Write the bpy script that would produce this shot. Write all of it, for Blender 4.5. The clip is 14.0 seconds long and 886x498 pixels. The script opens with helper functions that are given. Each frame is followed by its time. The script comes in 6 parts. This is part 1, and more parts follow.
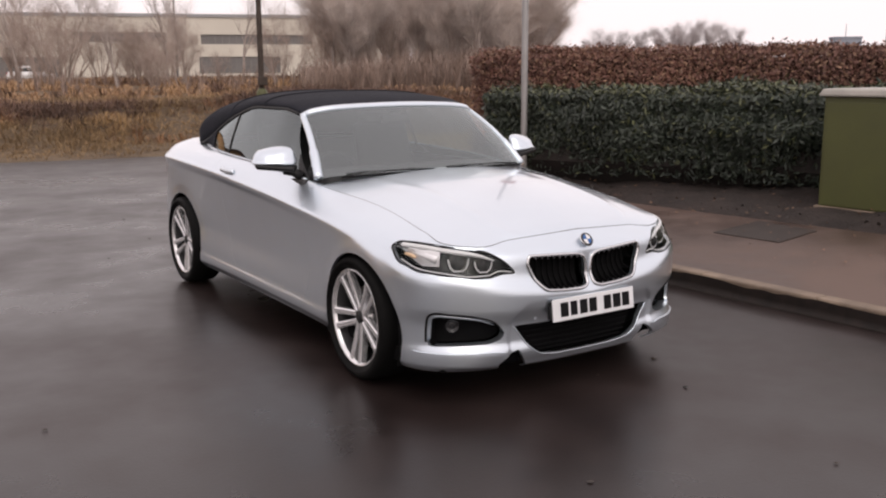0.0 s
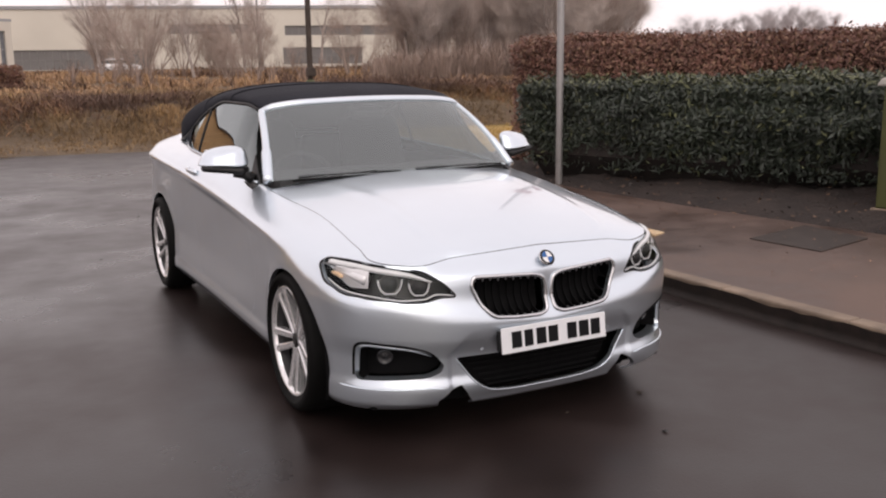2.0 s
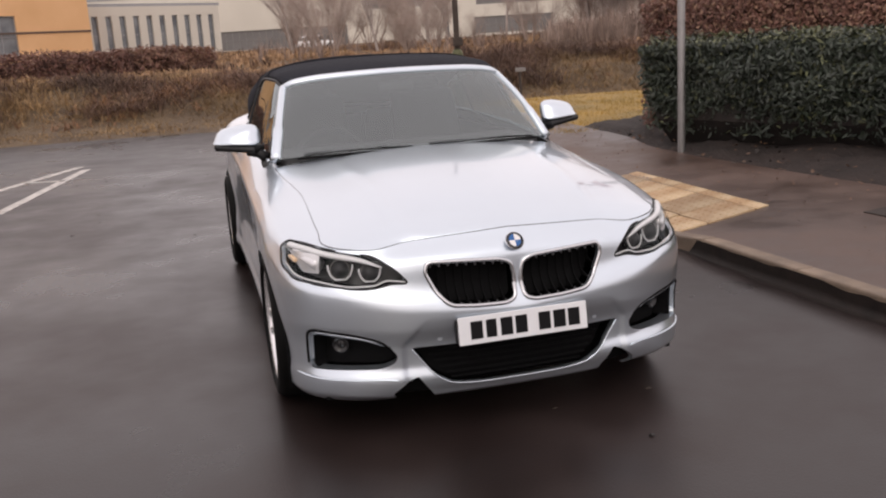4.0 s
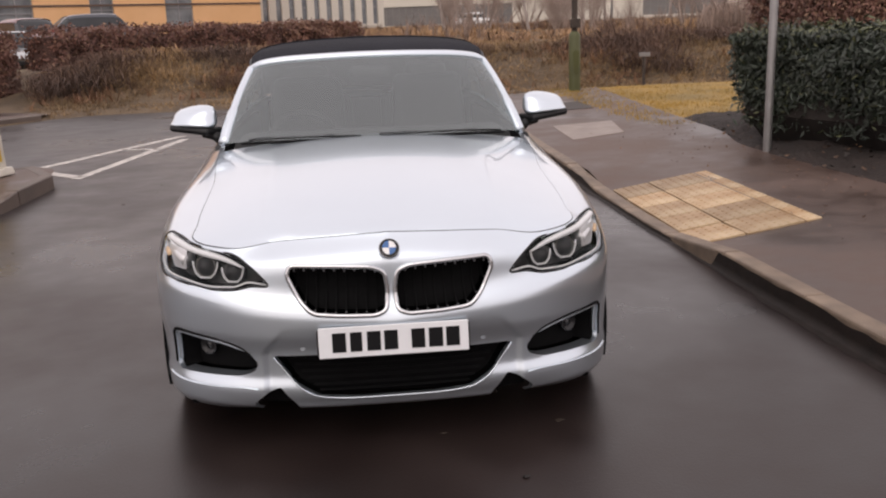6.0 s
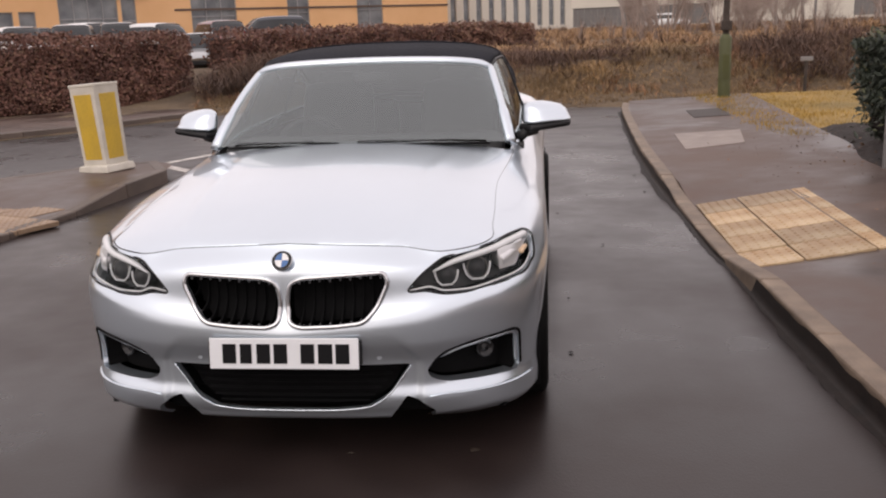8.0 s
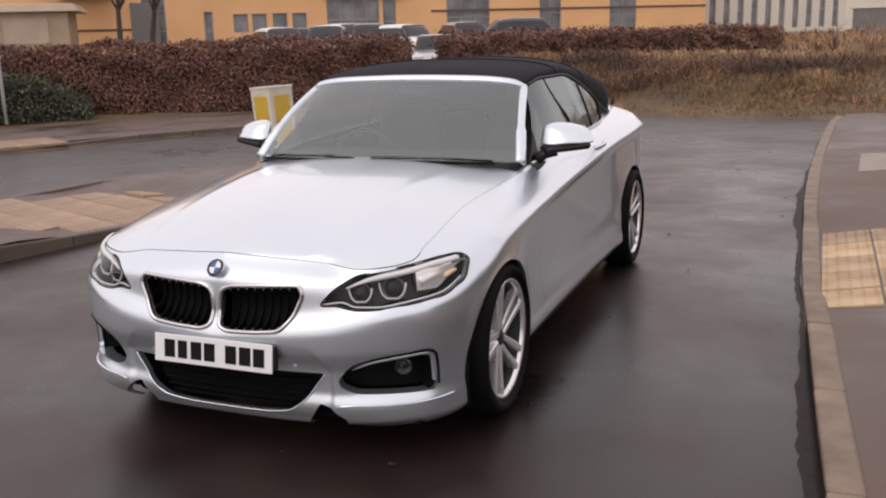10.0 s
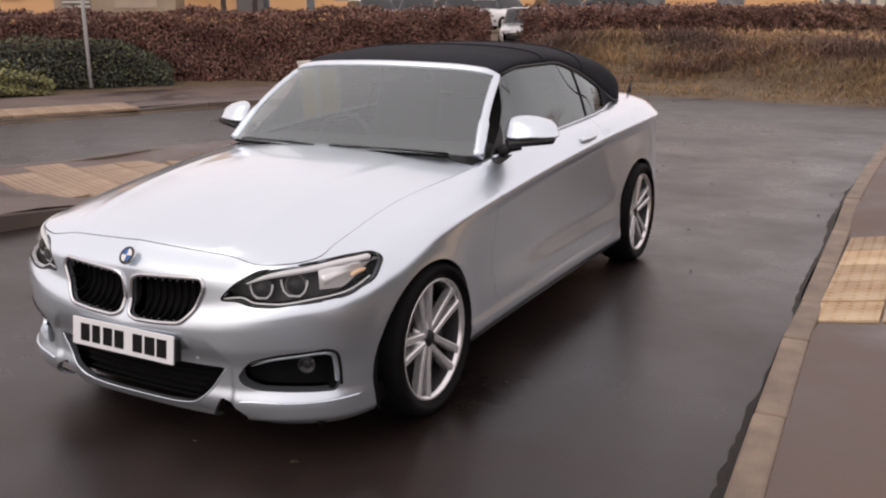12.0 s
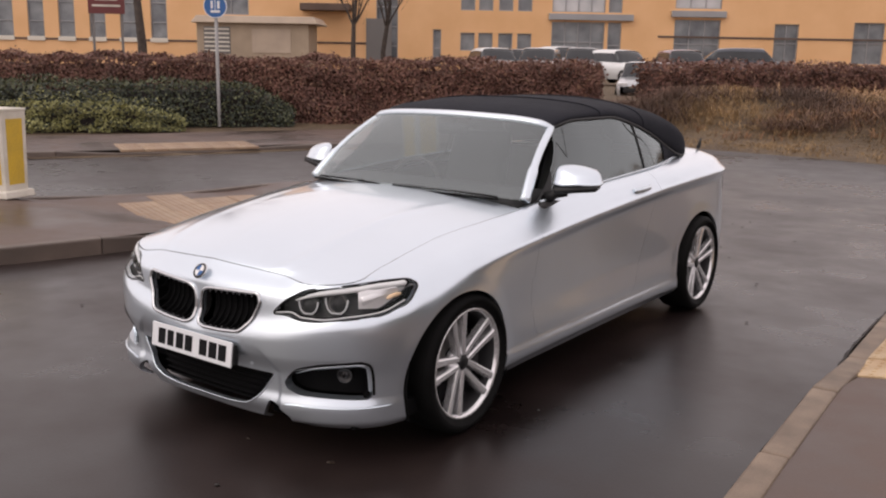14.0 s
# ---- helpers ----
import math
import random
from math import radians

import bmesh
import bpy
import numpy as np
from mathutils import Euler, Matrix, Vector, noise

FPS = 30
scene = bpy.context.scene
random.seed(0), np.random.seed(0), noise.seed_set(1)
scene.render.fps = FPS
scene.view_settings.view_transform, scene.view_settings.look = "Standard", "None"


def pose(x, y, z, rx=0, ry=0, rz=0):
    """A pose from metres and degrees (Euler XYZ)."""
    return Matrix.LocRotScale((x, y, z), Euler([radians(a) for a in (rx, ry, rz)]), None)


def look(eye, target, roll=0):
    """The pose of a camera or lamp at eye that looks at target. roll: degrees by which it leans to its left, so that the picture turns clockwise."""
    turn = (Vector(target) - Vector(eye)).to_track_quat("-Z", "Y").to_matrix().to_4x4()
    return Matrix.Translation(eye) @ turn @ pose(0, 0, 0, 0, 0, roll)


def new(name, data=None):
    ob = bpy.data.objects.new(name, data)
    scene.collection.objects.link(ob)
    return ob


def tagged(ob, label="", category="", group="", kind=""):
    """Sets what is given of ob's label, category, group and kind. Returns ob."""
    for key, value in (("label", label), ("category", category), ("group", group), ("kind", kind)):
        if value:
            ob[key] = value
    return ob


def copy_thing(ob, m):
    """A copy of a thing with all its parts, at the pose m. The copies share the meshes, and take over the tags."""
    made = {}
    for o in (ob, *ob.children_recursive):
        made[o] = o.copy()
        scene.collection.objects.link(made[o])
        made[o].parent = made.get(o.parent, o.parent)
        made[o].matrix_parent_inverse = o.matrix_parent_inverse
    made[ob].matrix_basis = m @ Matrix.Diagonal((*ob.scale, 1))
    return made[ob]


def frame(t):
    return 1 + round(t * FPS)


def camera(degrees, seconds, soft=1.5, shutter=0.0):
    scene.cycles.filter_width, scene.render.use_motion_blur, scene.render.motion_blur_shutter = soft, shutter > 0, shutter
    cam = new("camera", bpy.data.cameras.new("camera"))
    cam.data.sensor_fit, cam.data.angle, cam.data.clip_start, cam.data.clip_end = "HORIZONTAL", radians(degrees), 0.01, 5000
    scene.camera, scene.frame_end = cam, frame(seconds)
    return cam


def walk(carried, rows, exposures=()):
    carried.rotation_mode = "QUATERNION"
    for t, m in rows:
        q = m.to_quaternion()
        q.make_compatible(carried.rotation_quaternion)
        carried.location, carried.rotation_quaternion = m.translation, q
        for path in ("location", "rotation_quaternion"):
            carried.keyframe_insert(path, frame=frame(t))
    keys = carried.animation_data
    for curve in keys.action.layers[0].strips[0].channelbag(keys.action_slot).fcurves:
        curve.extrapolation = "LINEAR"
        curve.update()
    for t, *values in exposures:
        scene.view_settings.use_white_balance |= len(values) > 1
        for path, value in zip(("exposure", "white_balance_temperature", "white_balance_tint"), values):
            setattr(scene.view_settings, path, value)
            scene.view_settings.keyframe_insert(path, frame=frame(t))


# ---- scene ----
cam = camera(51.3, 14.0, soft=2.1)
PATH = [
    (0, (-2.915, -3.981, 1.518), (-1.845, -2.334, 1.142), -0.4),
    (0.5, (-2.719, -3.93, 1.509), (-1.643, -2.294, 1.1), -1.0),
    (1, (-2.493, -3.998, 1.517), (-1.518, -2.296, 1.131), -0.7),
    (1.5, (-2.3, -3.922, 1.499), (-1.374, -2.193, 1.104), -1.7),
    (2, (-2.08, -3.792, 1.517), (-1.167, -2.057, 1.121), -0.8),
    (2.5, (-1.84, -3.817, 1.513), (-0.994, -2.053, 1.101), -2.2),
    (3, (-1.582, -3.919, 1.509), (-0.843, -2.11, 1.082), -1.6),
    (3.2, (-1.511, -3.927, 1.508), (-0.816, -2.101, 1.084), -2.1),
    (5.5, (-0.316, -3.782, 1.449), (-0.075, -1.857, 0.963), -2.5),
    (6, (-0.096, -3.769, 1.467), (0.082, -1.835, 0.991), -2.0),
    (6.5, (0.206, -3.87, 1.48), (0.236, -1.933, 0.984), -2.1),
    (7, (0.41, -3.866, 1.477), (0.333, -1.923, 1.009), -2.2),
    (7.5, (0.644, -3.732, 1.469), (0.49, -1.795, 0.995), -1.9),
    (8, (0.869, -3.631, 1.46), (0.647, -1.697, 0.999), -2.0),
    (8.5, (1.179, -3.634, 1.471), (0.816, -1.721, 1.015), -2.1),
    (8.7, (1.32, -3.605, 1.445), (0.868, -1.697, 1.046), -2.4),
    (10.8, (2.205, -3.26, 1.56), (1.415, -1.487, 1.087), -0.7),
    (11, (2.235, -3.195, 1.55), (1.447, -1.413, 1.097), -0.1),
    (11.5, (2.319, -3.067, 1.56), (1.471, -1.319, 1.087), -0.7),
    (12, (2.545, -3.027, 1.586), (1.618, -1.328, 1.085), -0.4),
    (12.5, (2.71, -3.071, 1.603), (1.682, -1.417, 1.15), 0.3),
    (13, (2.792, -3.183, 1.606), (1.711, -1.557, 1.174), -0.5),
    (13.5, (2.866, -3.221, 1.629), (1.783, -1.588, 1.229), -0.7),
    (14, (3.025, -3.179, 1.616), (1.872, -1.596, 1.214), 1.0),
]
walk(cam, [(t, look(eye, target, roll)) for t, eye, target, roll in PATH], exposures=[(0, 0.05), (1.0, 0.08), (2.3, 0.08), (3.1, 0.04), (14, 0.03)])

# ---- light: an overcast winter day after rain ----
world = bpy.data.worlds.new("overcast_sky")
scene.world = world
world.use_nodes = True
_n = world.node_tree.nodes
_l = world.node_tree.links
_n.clear()
_sky = _n.new("ShaderNodeTexSky")
_sky.sky_type, _sky.sun_disc = "NISHITA", False
_sky.sun_elevation, _sky.sun_rotation = radians(34), radians(200)
_sky.air_density, _sky.dust_density = 1.0, 6.0
_veil = _n.new("ShaderNodeMixRGB")
_veil.inputs[0].default_value = 0.90
_veil.inputs[2].default_value = (10.5, 9.3, 9.35, 1)
_bg = _n.new("ShaderNodeBackground")
_bg.inputs[1].default_value = 0.112
_wo = _n.new("ShaderNodeOutputWorld")
_l.new(_sky.outputs[0], _veil.inputs[1])
_l.new(_veil.outputs[0], _bg.inputs[0])
_l.new(_bg.outputs[0], _wo.inputs[0])
_sun = bpy.data.lights.new("sun", "SUN")
_sun.energy, _sun.angle, _sun.color = 0.6, radians(40), (1.0, 0.96, 0.92)
sun = new("sun", _sun)
sun.matrix_world = look((-6, -14, 20), (0, 0, 0))


# ---- materials ----
def material(name, base, rough=0.6, metal=0.0, vary=0.15, scale=8.0, bump=0.0, bump_scale=60.0, coat=0.0, second=None,
             spread=0.5, rough_vary=0.0, island=0.0, obj_random=0.0, spec=0.5, stretch=(1, 1, 1)):
    """A surface with two scales of variation: broad stains and fine grain."""
    m = bpy.data.materials.new(name)
    m.use_nodes = True
    n, l = m.node_tree.nodes, m.node_tree.links
    b = n["Principled BSDF"]
    co = n.new("ShaderNodeTexCoord")
    mp = n.new("ShaderNodeMapping")
    mp.inputs["Scale"].default_value = stretch
    l.new(co.outputs["Object"], mp.inputs["Vector"])
    big = n.new("ShaderNodeTexNoise")
    big.inputs["Scale"].default_value, big.inputs["Detail"].default_value = scale, 5
    fine = n.new("ShaderNodeTexNoise")
    fine.inputs["Scale"].default_value, fine.inputs["Detail"].default_value = bump_scale, 3
    l.new(mp.outputs[0], big.inputs["Vector"])
    l.new(mp.outputs[0], fine.inputs["Vector"])
    ramp = n.new("ShaderNodeValToRGB")
    c2 = second or tuple(max(0, c * (1 - vary * 2)) for c in base)
    ramp.color_ramp.elements[0].position, ramp.color_ramp.elements[1].position = 0.5 - spread / 2, 0.5 + spread / 2
    ramp.color_ramp.elements[0].color, ramp.color_ramp.elements[1].color = (*c2, 1), (*base, 1)
    l.new(big.outputs["Fac"], ramp.inputs[0])
    col = ramp.outputs[0]
    hsv = n.new("ShaderNodeHueSaturation")
    l.new(col, hsv.inputs["Color"])
    add = n.new("ShaderNodeMath")
    add.operation = "MULTIPLY_ADD"
    l.new(fine.outputs["Fac"], add.inputs[0])
    add.inputs[1].default_value, add.inputs[2].default_value = vary * 1.6, 1 - vary * 0.8
    val = add.outputs[0]
    for amount, node, socket in ((island, "ShaderNodeNewGeometry", "Random Per Island"), (obj_random, "ShaderNodeObjectInfo", "Random")):
        if amount:
            g = n.new(node)
            k = n.new("ShaderNodeMath")
            k.operation = "MULTIPLY_ADD"
            l.new(g.outputs[socket], k.inputs[0])
            k.inputs[1].default_value, k.inputs[2].default_value = 2 * amount, 1 - amount
            k2 = n.new("ShaderNodeMath")
            k2.operation = "MULTIPLY"
            l.new(k.outputs[0], k2.inputs[0])
            l.new(val, k2.inputs[1])
            val = k2.outputs[0]
    l.new(val, hsv.inputs["Value"])
    l.new(hsv.outputs[0], b.inputs["Base Color"])
    b.inputs["Metallic"].default_value = metal
    b.inputs["Specular IOR Level"].default_value = spec
    b.inputs["Roughness"].default_value = rough
    if rough_vary:
        r = n.new("ShaderNodeMath")
        r.operation = "MULTIPLY_ADD"
        l.new(big.outputs["Fac"], r.inputs[0])
        r.inputs[1].default_value, r.inputs[2].default_value = rough_vary * 2, rough - rough_vary
        l.new(r.outputs[0], b.inputs["Roughness"])
    if coat:
        b.inputs["Coat Weight"].default_value, b.inputs["Coat Roughness"].default_value = coat, 0.04
    if bump:
        bp = n.new("ShaderNodeBump")
        bp.inputs["Strength"].default_value, bp.inputs["Distance"].default_value = 1.0, bump
        l.new(fine.outputs["Fac"], bp.inputs["Height"])
        l.new(bp.outputs[0], b.inputs["Normal"])
    return m


def glass(name, tint=(1, 1, 1), gloss=0.04, rough=0.0):
    """A thin clear pane: light passes straight, with the gloss of glass on it."""
    m = bpy.data.materials.new(name)
    m.use_nodes = True
    n, l = m.node_tree.nodes, m.node_tree.links
    n.remove(n["Principled BSDF"])
    t, g, mix, f, k5, f = (n.new("ShaderNode" + k) for k in ("BsdfTransparent", "BsdfGlossy", "MixShader", "LayerWeight", "Math", "Math"))
    edge = [q for q in n if q.bl_idname == "ShaderNodeLayerWeight"][0]
    edge.inputs[0].default_value = 0.5
    k5.operation, k5.inputs[1].default_value = "POWER", 5.0
    l.new(edge.outputs["Facing"], k5.inputs[0])
    f.operation, f.inputs[1].default_value, f.inputs[2].default_value = "MULTIPLY_ADD", 1 - gloss, gloss
    l.new(k5.outputs[0], f.inputs[0])
    t.inputs[0].default_value = (*tint, 1)
    g.inputs["Roughness"].default_value = rough
    g.inputs["Color"].default_value = (0.90, 0.985, 1.0, 1)
    l.new(f.outputs[0], mix.inputs[0])
    l.new(t.outputs[0], mix.inputs[1])
    l.new(g.outputs[0], mix.inputs[2])
    l.new(mix.outputs[0], n["Material Output"].inputs[0])
    return m


def asphalt(name, base, dark, wet):
    """Wet tarmac: stones, damp stains, and a patchy film of water that shines."""
    m = bpy.data.materials.new(name)
    m.use_nodes = True
    n, l = m.node_tree.nodes, m.node_tree.links
    b = n["Principled BSDF"]
    co = n.new("ShaderNodeTexCoord")
    def tex(scale, detail=4, rough=0.6):
        t = n.new("ShaderNodeTexNoise")
        t.inputs["Scale"].default_value, t.inputs["Detail"].default_value, t.inputs["Roughness"].default_value = scale, detail, rough
        l.new(co.outputs["Object"], t.inputs["Vector"])
        return t
    broad, mid, fine = tex(0.55, 4), tex(2.6, 5), tex(170, 2)
    stones = n.new("ShaderNodeTexVoronoi")
    stones.inputs["Scale"].default_value = 110
    l.new(co.outputs["Object"], stones.inputs["Vector"])
    mixf = n.new("ShaderNodeMath")
    mixf.operation = "MULTIPLY_ADD"
    l.new(broad.outputs["Fac"], mixf.inputs[0])
    mixf.inputs[1].default_value = 0.74
    half = n.new("ShaderNodeMath")
    half.operation = "MULTIPLY"
    half.inputs[1].default_value = 0.26
    l.new(mid.outputs["Fac"], half.inputs[0])
    l.new(half.outputs[0], mixf.inputs[2])
    ramp = n.new("ShaderNodeValToRGB")
    ramp.color_ramp.elements[0].position, ramp.color_ramp.elements[1].position = 0.38, 0.62
    ramp.color_ramp.elements[0].color, ramp.color_ramp.elements[1].color = (*dark, 1), (*base, 1)
    l.new(mixf.outputs[0], ramp.inputs[0])
    hsv = n.new("ShaderNodeHueSaturation")
    v = n.new("ShaderNodeMath")
    v.operation = "MULTIPLY_ADD"
    l.new(fine.outputs["Fac"], v.inputs[0])
    v.inputs[1].default_value, v.inputs[2].default_value = 0.5, 0.75
    l.new(v.outputs[0], hsv.inputs["Value"])
    l.new(ramp.outputs[0], hsv.inputs["Color"])
    l.new(hsv.outputs[0], b.inputs["Base Color"])
    film = n.new("ShaderNodeValToRGB")
    film.color_ramp.elements[0].position, film.color_ramp.elements[1].position = 0.40, 0.62
    film.color_ramp.elements[0].color = (wet[0], wet[0], wet[0], 1)
    film.color_ramp.elements[1].color = (wet[1], wet[1], wet[1], 1)
    l.new(mixf.outputs[0], film.inputs[0])
    l.new(film.outputs[0], b.inputs["Roughness"])
    b.inputs["Specular IOR Level"].default_value = 0.46
    bp = n.new("ShaderNodeBump")
    bp.inputs["Strength"].default_value, bp.inputs["Distance"].default_value = 0.1, 0.003
    l.new(stones.outputs["Distance"], bp.inputs["Height"])
    l.new(bp.outputs[0], b.inputs["Normal"])
    return m


ASPHALT = asphalt("wet_asphalt", (0.0290, 0.0197, 0.0181), (0.0100, 0.0068, 0.0064), (0.25, 0.46))
PAVING = asphalt("pavement_asphalt", (0.128, 0.086, 0.069), (0.050, 0.033, 0.027), (0.30, 0.70))
KERB = material("kerb_concrete", (0.265, 0.20, 0.145), 0.6, second=(0.11, 0.080, 0.060), vary=0.3, scale=5, bump=0.002, bump_scale=120, obj_random=0.05)
KERB_DARK = material("dirty_kerb_concrete", (0.15, 0.112, 0.09), 0.5, second=(0.075, 0.058, 0.048), vary=0.2, scale=3, bump=0.002, bump_scale=120, obj_random=0.05)
PALE_COVER = material("pale_cover", (0.30, 0.245, 0.21), 0.5, vary=0.2, scale=5, second=(0.19, 0.15, 0.13))
COVER = material("iron_cover", (0.050, 0.038, 0.032), 0.6, 0.2, vary=0.3, scale=6, bump=0.002, bump_scale=60, second=(0.028, 0.021, 0.018))
SILT = material("gutter_silt", (0.024, 0.017, 0.0145), 0.6, spec=0.25, vary=0.4, scale=14, bump=0.002, bump_scale=120, second=(0.009, 0.007, 0.006))
TACTILE_OLD = material("worn_buff_paving", (0.38, 0.275, 0.18), 0.5, vary=0.2, scale=1.6, bump=0.001, second=(0.24, 0.15, 0.095), obj_random=0.1)
TACTILE = material("buff_paving", (0.48, 0.36, 0.22), 0.5, vary=0.25, scale=2.6, bump=0.001, second=(0.31, 0.185, 0.085), obj_random=0.26, spread=0.3)
PAINT_WHITE = material("road_paint", (0.62, 0.58, 0.54), 0.5, vary=0.25, scale=9, bump_scale=140, spread=0.3)
EARTH = material("wet_earth", (0.034, 0.023, 0.019), 0.85, vary=0.3, scale=3, bump=0.03, bump_scale=25)
FIELD = material("dead_grass_ground", (0.15, 0.105, 0.060), 0.9, vary=0.3, scale=1.1, second=(0.080, 0.056, 0.036), bump=0.06, bump_scale=9)
GRASS = material("dead_grass_blades", (0.38, 0.247, 0.118), 0.85, vary=0.2, scale=0.35, second=(0.17, 0.115, 0.062), island=0.45, spread=0.3)
GRASS_FAR = material("field_grass_blades", (0.50, 0.32, 0.17), 0.85, vary=0.2, scale=0.12, second=(0.25, 0.145, 0.08), island=0.4, spread=0.25)
BRAMBLE = material("bramble_stems", (0.17, 0.098, 0.068), 0.85, vary=0.2, scale=0.6, second=(0.06, 0.038, 0.028), island=0.5)
LAWN = material("yellowing_lawn", (0.38, 0.24, 0.07), 0.85, vary=0.25, scale=0.8, second=(0.20, 0.145, 0.05), bump=0.01, bump_scale=90)
LAWN_BLADE = material("lawn_blades", (0.50, 0.32, 0.075), 0.8, vary=0.2, scale=0.8, second=(0.24, 0.175, 0.06), island=0.35)
LEAF_GREEN = material("laurel_leaf", (0.038, 0.050, 0.033), 0.46, vary=0.2, scale=1.4, second=(0.020, 0.027, 0.019), island=0.28)
LEAF_PALE_GREEN = material("pale_green_leaf", (0.115, 0.125, 0.058), 0.5, vary=0.2, scale=3, island=0.45)
LEAF_BEECH = material("beech_leaf", (0.20, 0.094, 0.066), 0.6, vary=0.2, scale=0.9, second=(0.105, 0.048, 0.038), island=0.36)
LEAF_PALE = material("pale_beech_leaf", (0.27, 0.155, 0.098), 0.6, vary=0.2, scale=0.9, island=0.4)
LEAF_LIGHT = material("light_green_leaf", (0.29, 0.28, 0.10), 0.5, vary=0.2, scale=2, second=(0.17, 0.17, 0.062), island=0.4)
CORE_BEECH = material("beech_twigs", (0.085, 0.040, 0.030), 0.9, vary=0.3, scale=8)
THICKET = material("thicket_stems", (0.36, 0.28, 0.235), 0.9, vary=0.2, scale=0.25, second=(0.23, 0.165, 0.135), island=0.35)
LITTER = material("fallen_leaves", (0.17, 0.095, 0.05), 0.6, vary=0.2, scale=2, second=(0.07, 0.04, 0.028), island=0.5)
LITTER_DARK = material("wet_leaf_scraps", (0.035, 0.024, 0.018), 0.55, vary=0.2, scale=2, second=(0.012, 0.009, 0.008), island=0.6)
# near-black stands in for the shade between the leaves
CORE = material("hedge_twig_shade", (0.028, 0.021, 0.018), 0.9, vary=0.3, scale=8)
BARK = material("bark", (0.085, 0.066, 0.055), 0.9, vary=0.3, scale=6, bump=0.01, bump_scale=40)
# far trees' twigs and bark, lightened to carry the haze in their colour
HAZED_TWIG = material("twigs", (0.64, 0.56, 0.51), 0.9, vary=0.2, scale=0.5, island=0.3)
FAR_BARK = material("haze_paled_bark", (0.44, 0.375, 0.34), 0.9, vary=0.2, scale=2)
SHRUB_TWIG = material("shrub_twigs", (0.46, 0.385, 0.34), 0.9, vary=0.2, scale=0.4, second=(0.30, 0.23, 0.195), island=0.35)
# skyline trees: the haze before them is mixed into these pale colours
MIST_TWIG = material("mist_paled_twigs", (0.56, 0.51, 0.51), 0.9, vary=0.15, scale=0.1, island=0.2)
MIST_BARK = material("mist_paled_bark", (0.50, 0.46, 0.46), 0.9, vary=0.15, scale=1)
BRANCH = material("dark_twigs", (0.16, 0.115, 0.095), 0.9, vary=0.2, scale=0.5, island=0.3)
# blue-grey with the distance haze painted in, for skyline building and column
HAZE_GREY = material("hazed_grey_sheet", (0.30, 0.33, 0.39), 0.7, vary=0.1, scale=0.5)
STEEL = material("galvanised_steel", (0.30, 0.29, 0.285), 0.45, 0.55, vary=0.12, scale=5)
GREEN_STEEL = material("green_painted_steel", (0.078, 0.084, 0.024), 0.45, vary=0.12, scale=3, bump=0.0006, second=(0.064, 0.067, 0.022))
LID = material("cabinet_lid", (0.42, 0.40, 0.36), 0.5, vary=0.15, scale=4)
BRACKEN = material("dead_bracken", (0.33, 0.175, 0.085), 0.85, vary=0.2, scale=0.6, second=(0.15, 0.075, 0.045), island=0.45)


# ---- helpers for meshes ----
def mesh_ob(name, verts, faces, mat, parent=None, label="", smooth=False, mats=None, index=None):
    me = bpy.data.meshes.new(name)
    me.from_pydata([tuple(map(float, v)) for v in verts], [], [tuple(map(int, f)) for f in faces])
    for m in (mats or [mat]):
        me.materials.append(m)
    if index is not None:
        me.polygons.foreach_set("material_index", np.asarray(index, dtype=np.int32))
    if smooth:
        me.polygons.foreach_set("use_smooth", np.ones(len(me.polygons), dtype=bool))
    me.update()
    ob = new(name, me)
    if parent:
        ob.parent = parent
    if label:
        ob["label"] = label
    return ob


def part(name, bm, mat, parent=None, label="", smooth=False, mats=None):
    """Links a bmesh as one mesh object under a thing or a part."""
    me = bpy.data.meshes.new(name)
    bm.to_mesh(me)
    bm.free()
    for m in (mats or [mat]):
        me.materials.append(m)
    if smooth:
        me.polygons.foreach_set("use_smooth", np.ones(len(me.polygons), dtype=bool))
    ob = new(name, me)
    if parent:
        ob.parent = parent
    if label:
        ob["label"] = label
    return ob


def thing(name, label, category, m=None, group="", kind=""):
    ob = tagged(new(name), label, category, group, kind)
    if m is not None:
        ob.matrix_basis = m
    return ob


def box(size, centre=(0, 0, 0), bevel=0.0, taper=1.0, into=None):
    bm = into or bmesh.new()
    made = bmesh.ops.create_cube(bm, size=1.0)["verts"]
    for v in made:
        k = taper if v.co.z > 0 else 1.0
        v.co = Vector((v.co.x * size[0] * k + centre[0], v.co.y * size[1] * k + centre[1], v.co.z * size[2] + centre[2]))
    if bevel:
        edges = list({e for v in made for e in v.link_edges})
        bmesh.ops.bevel(bm, geom=edges, offset=bevel, segments=2, affect="EDGES", profile=0.5)
    return bm


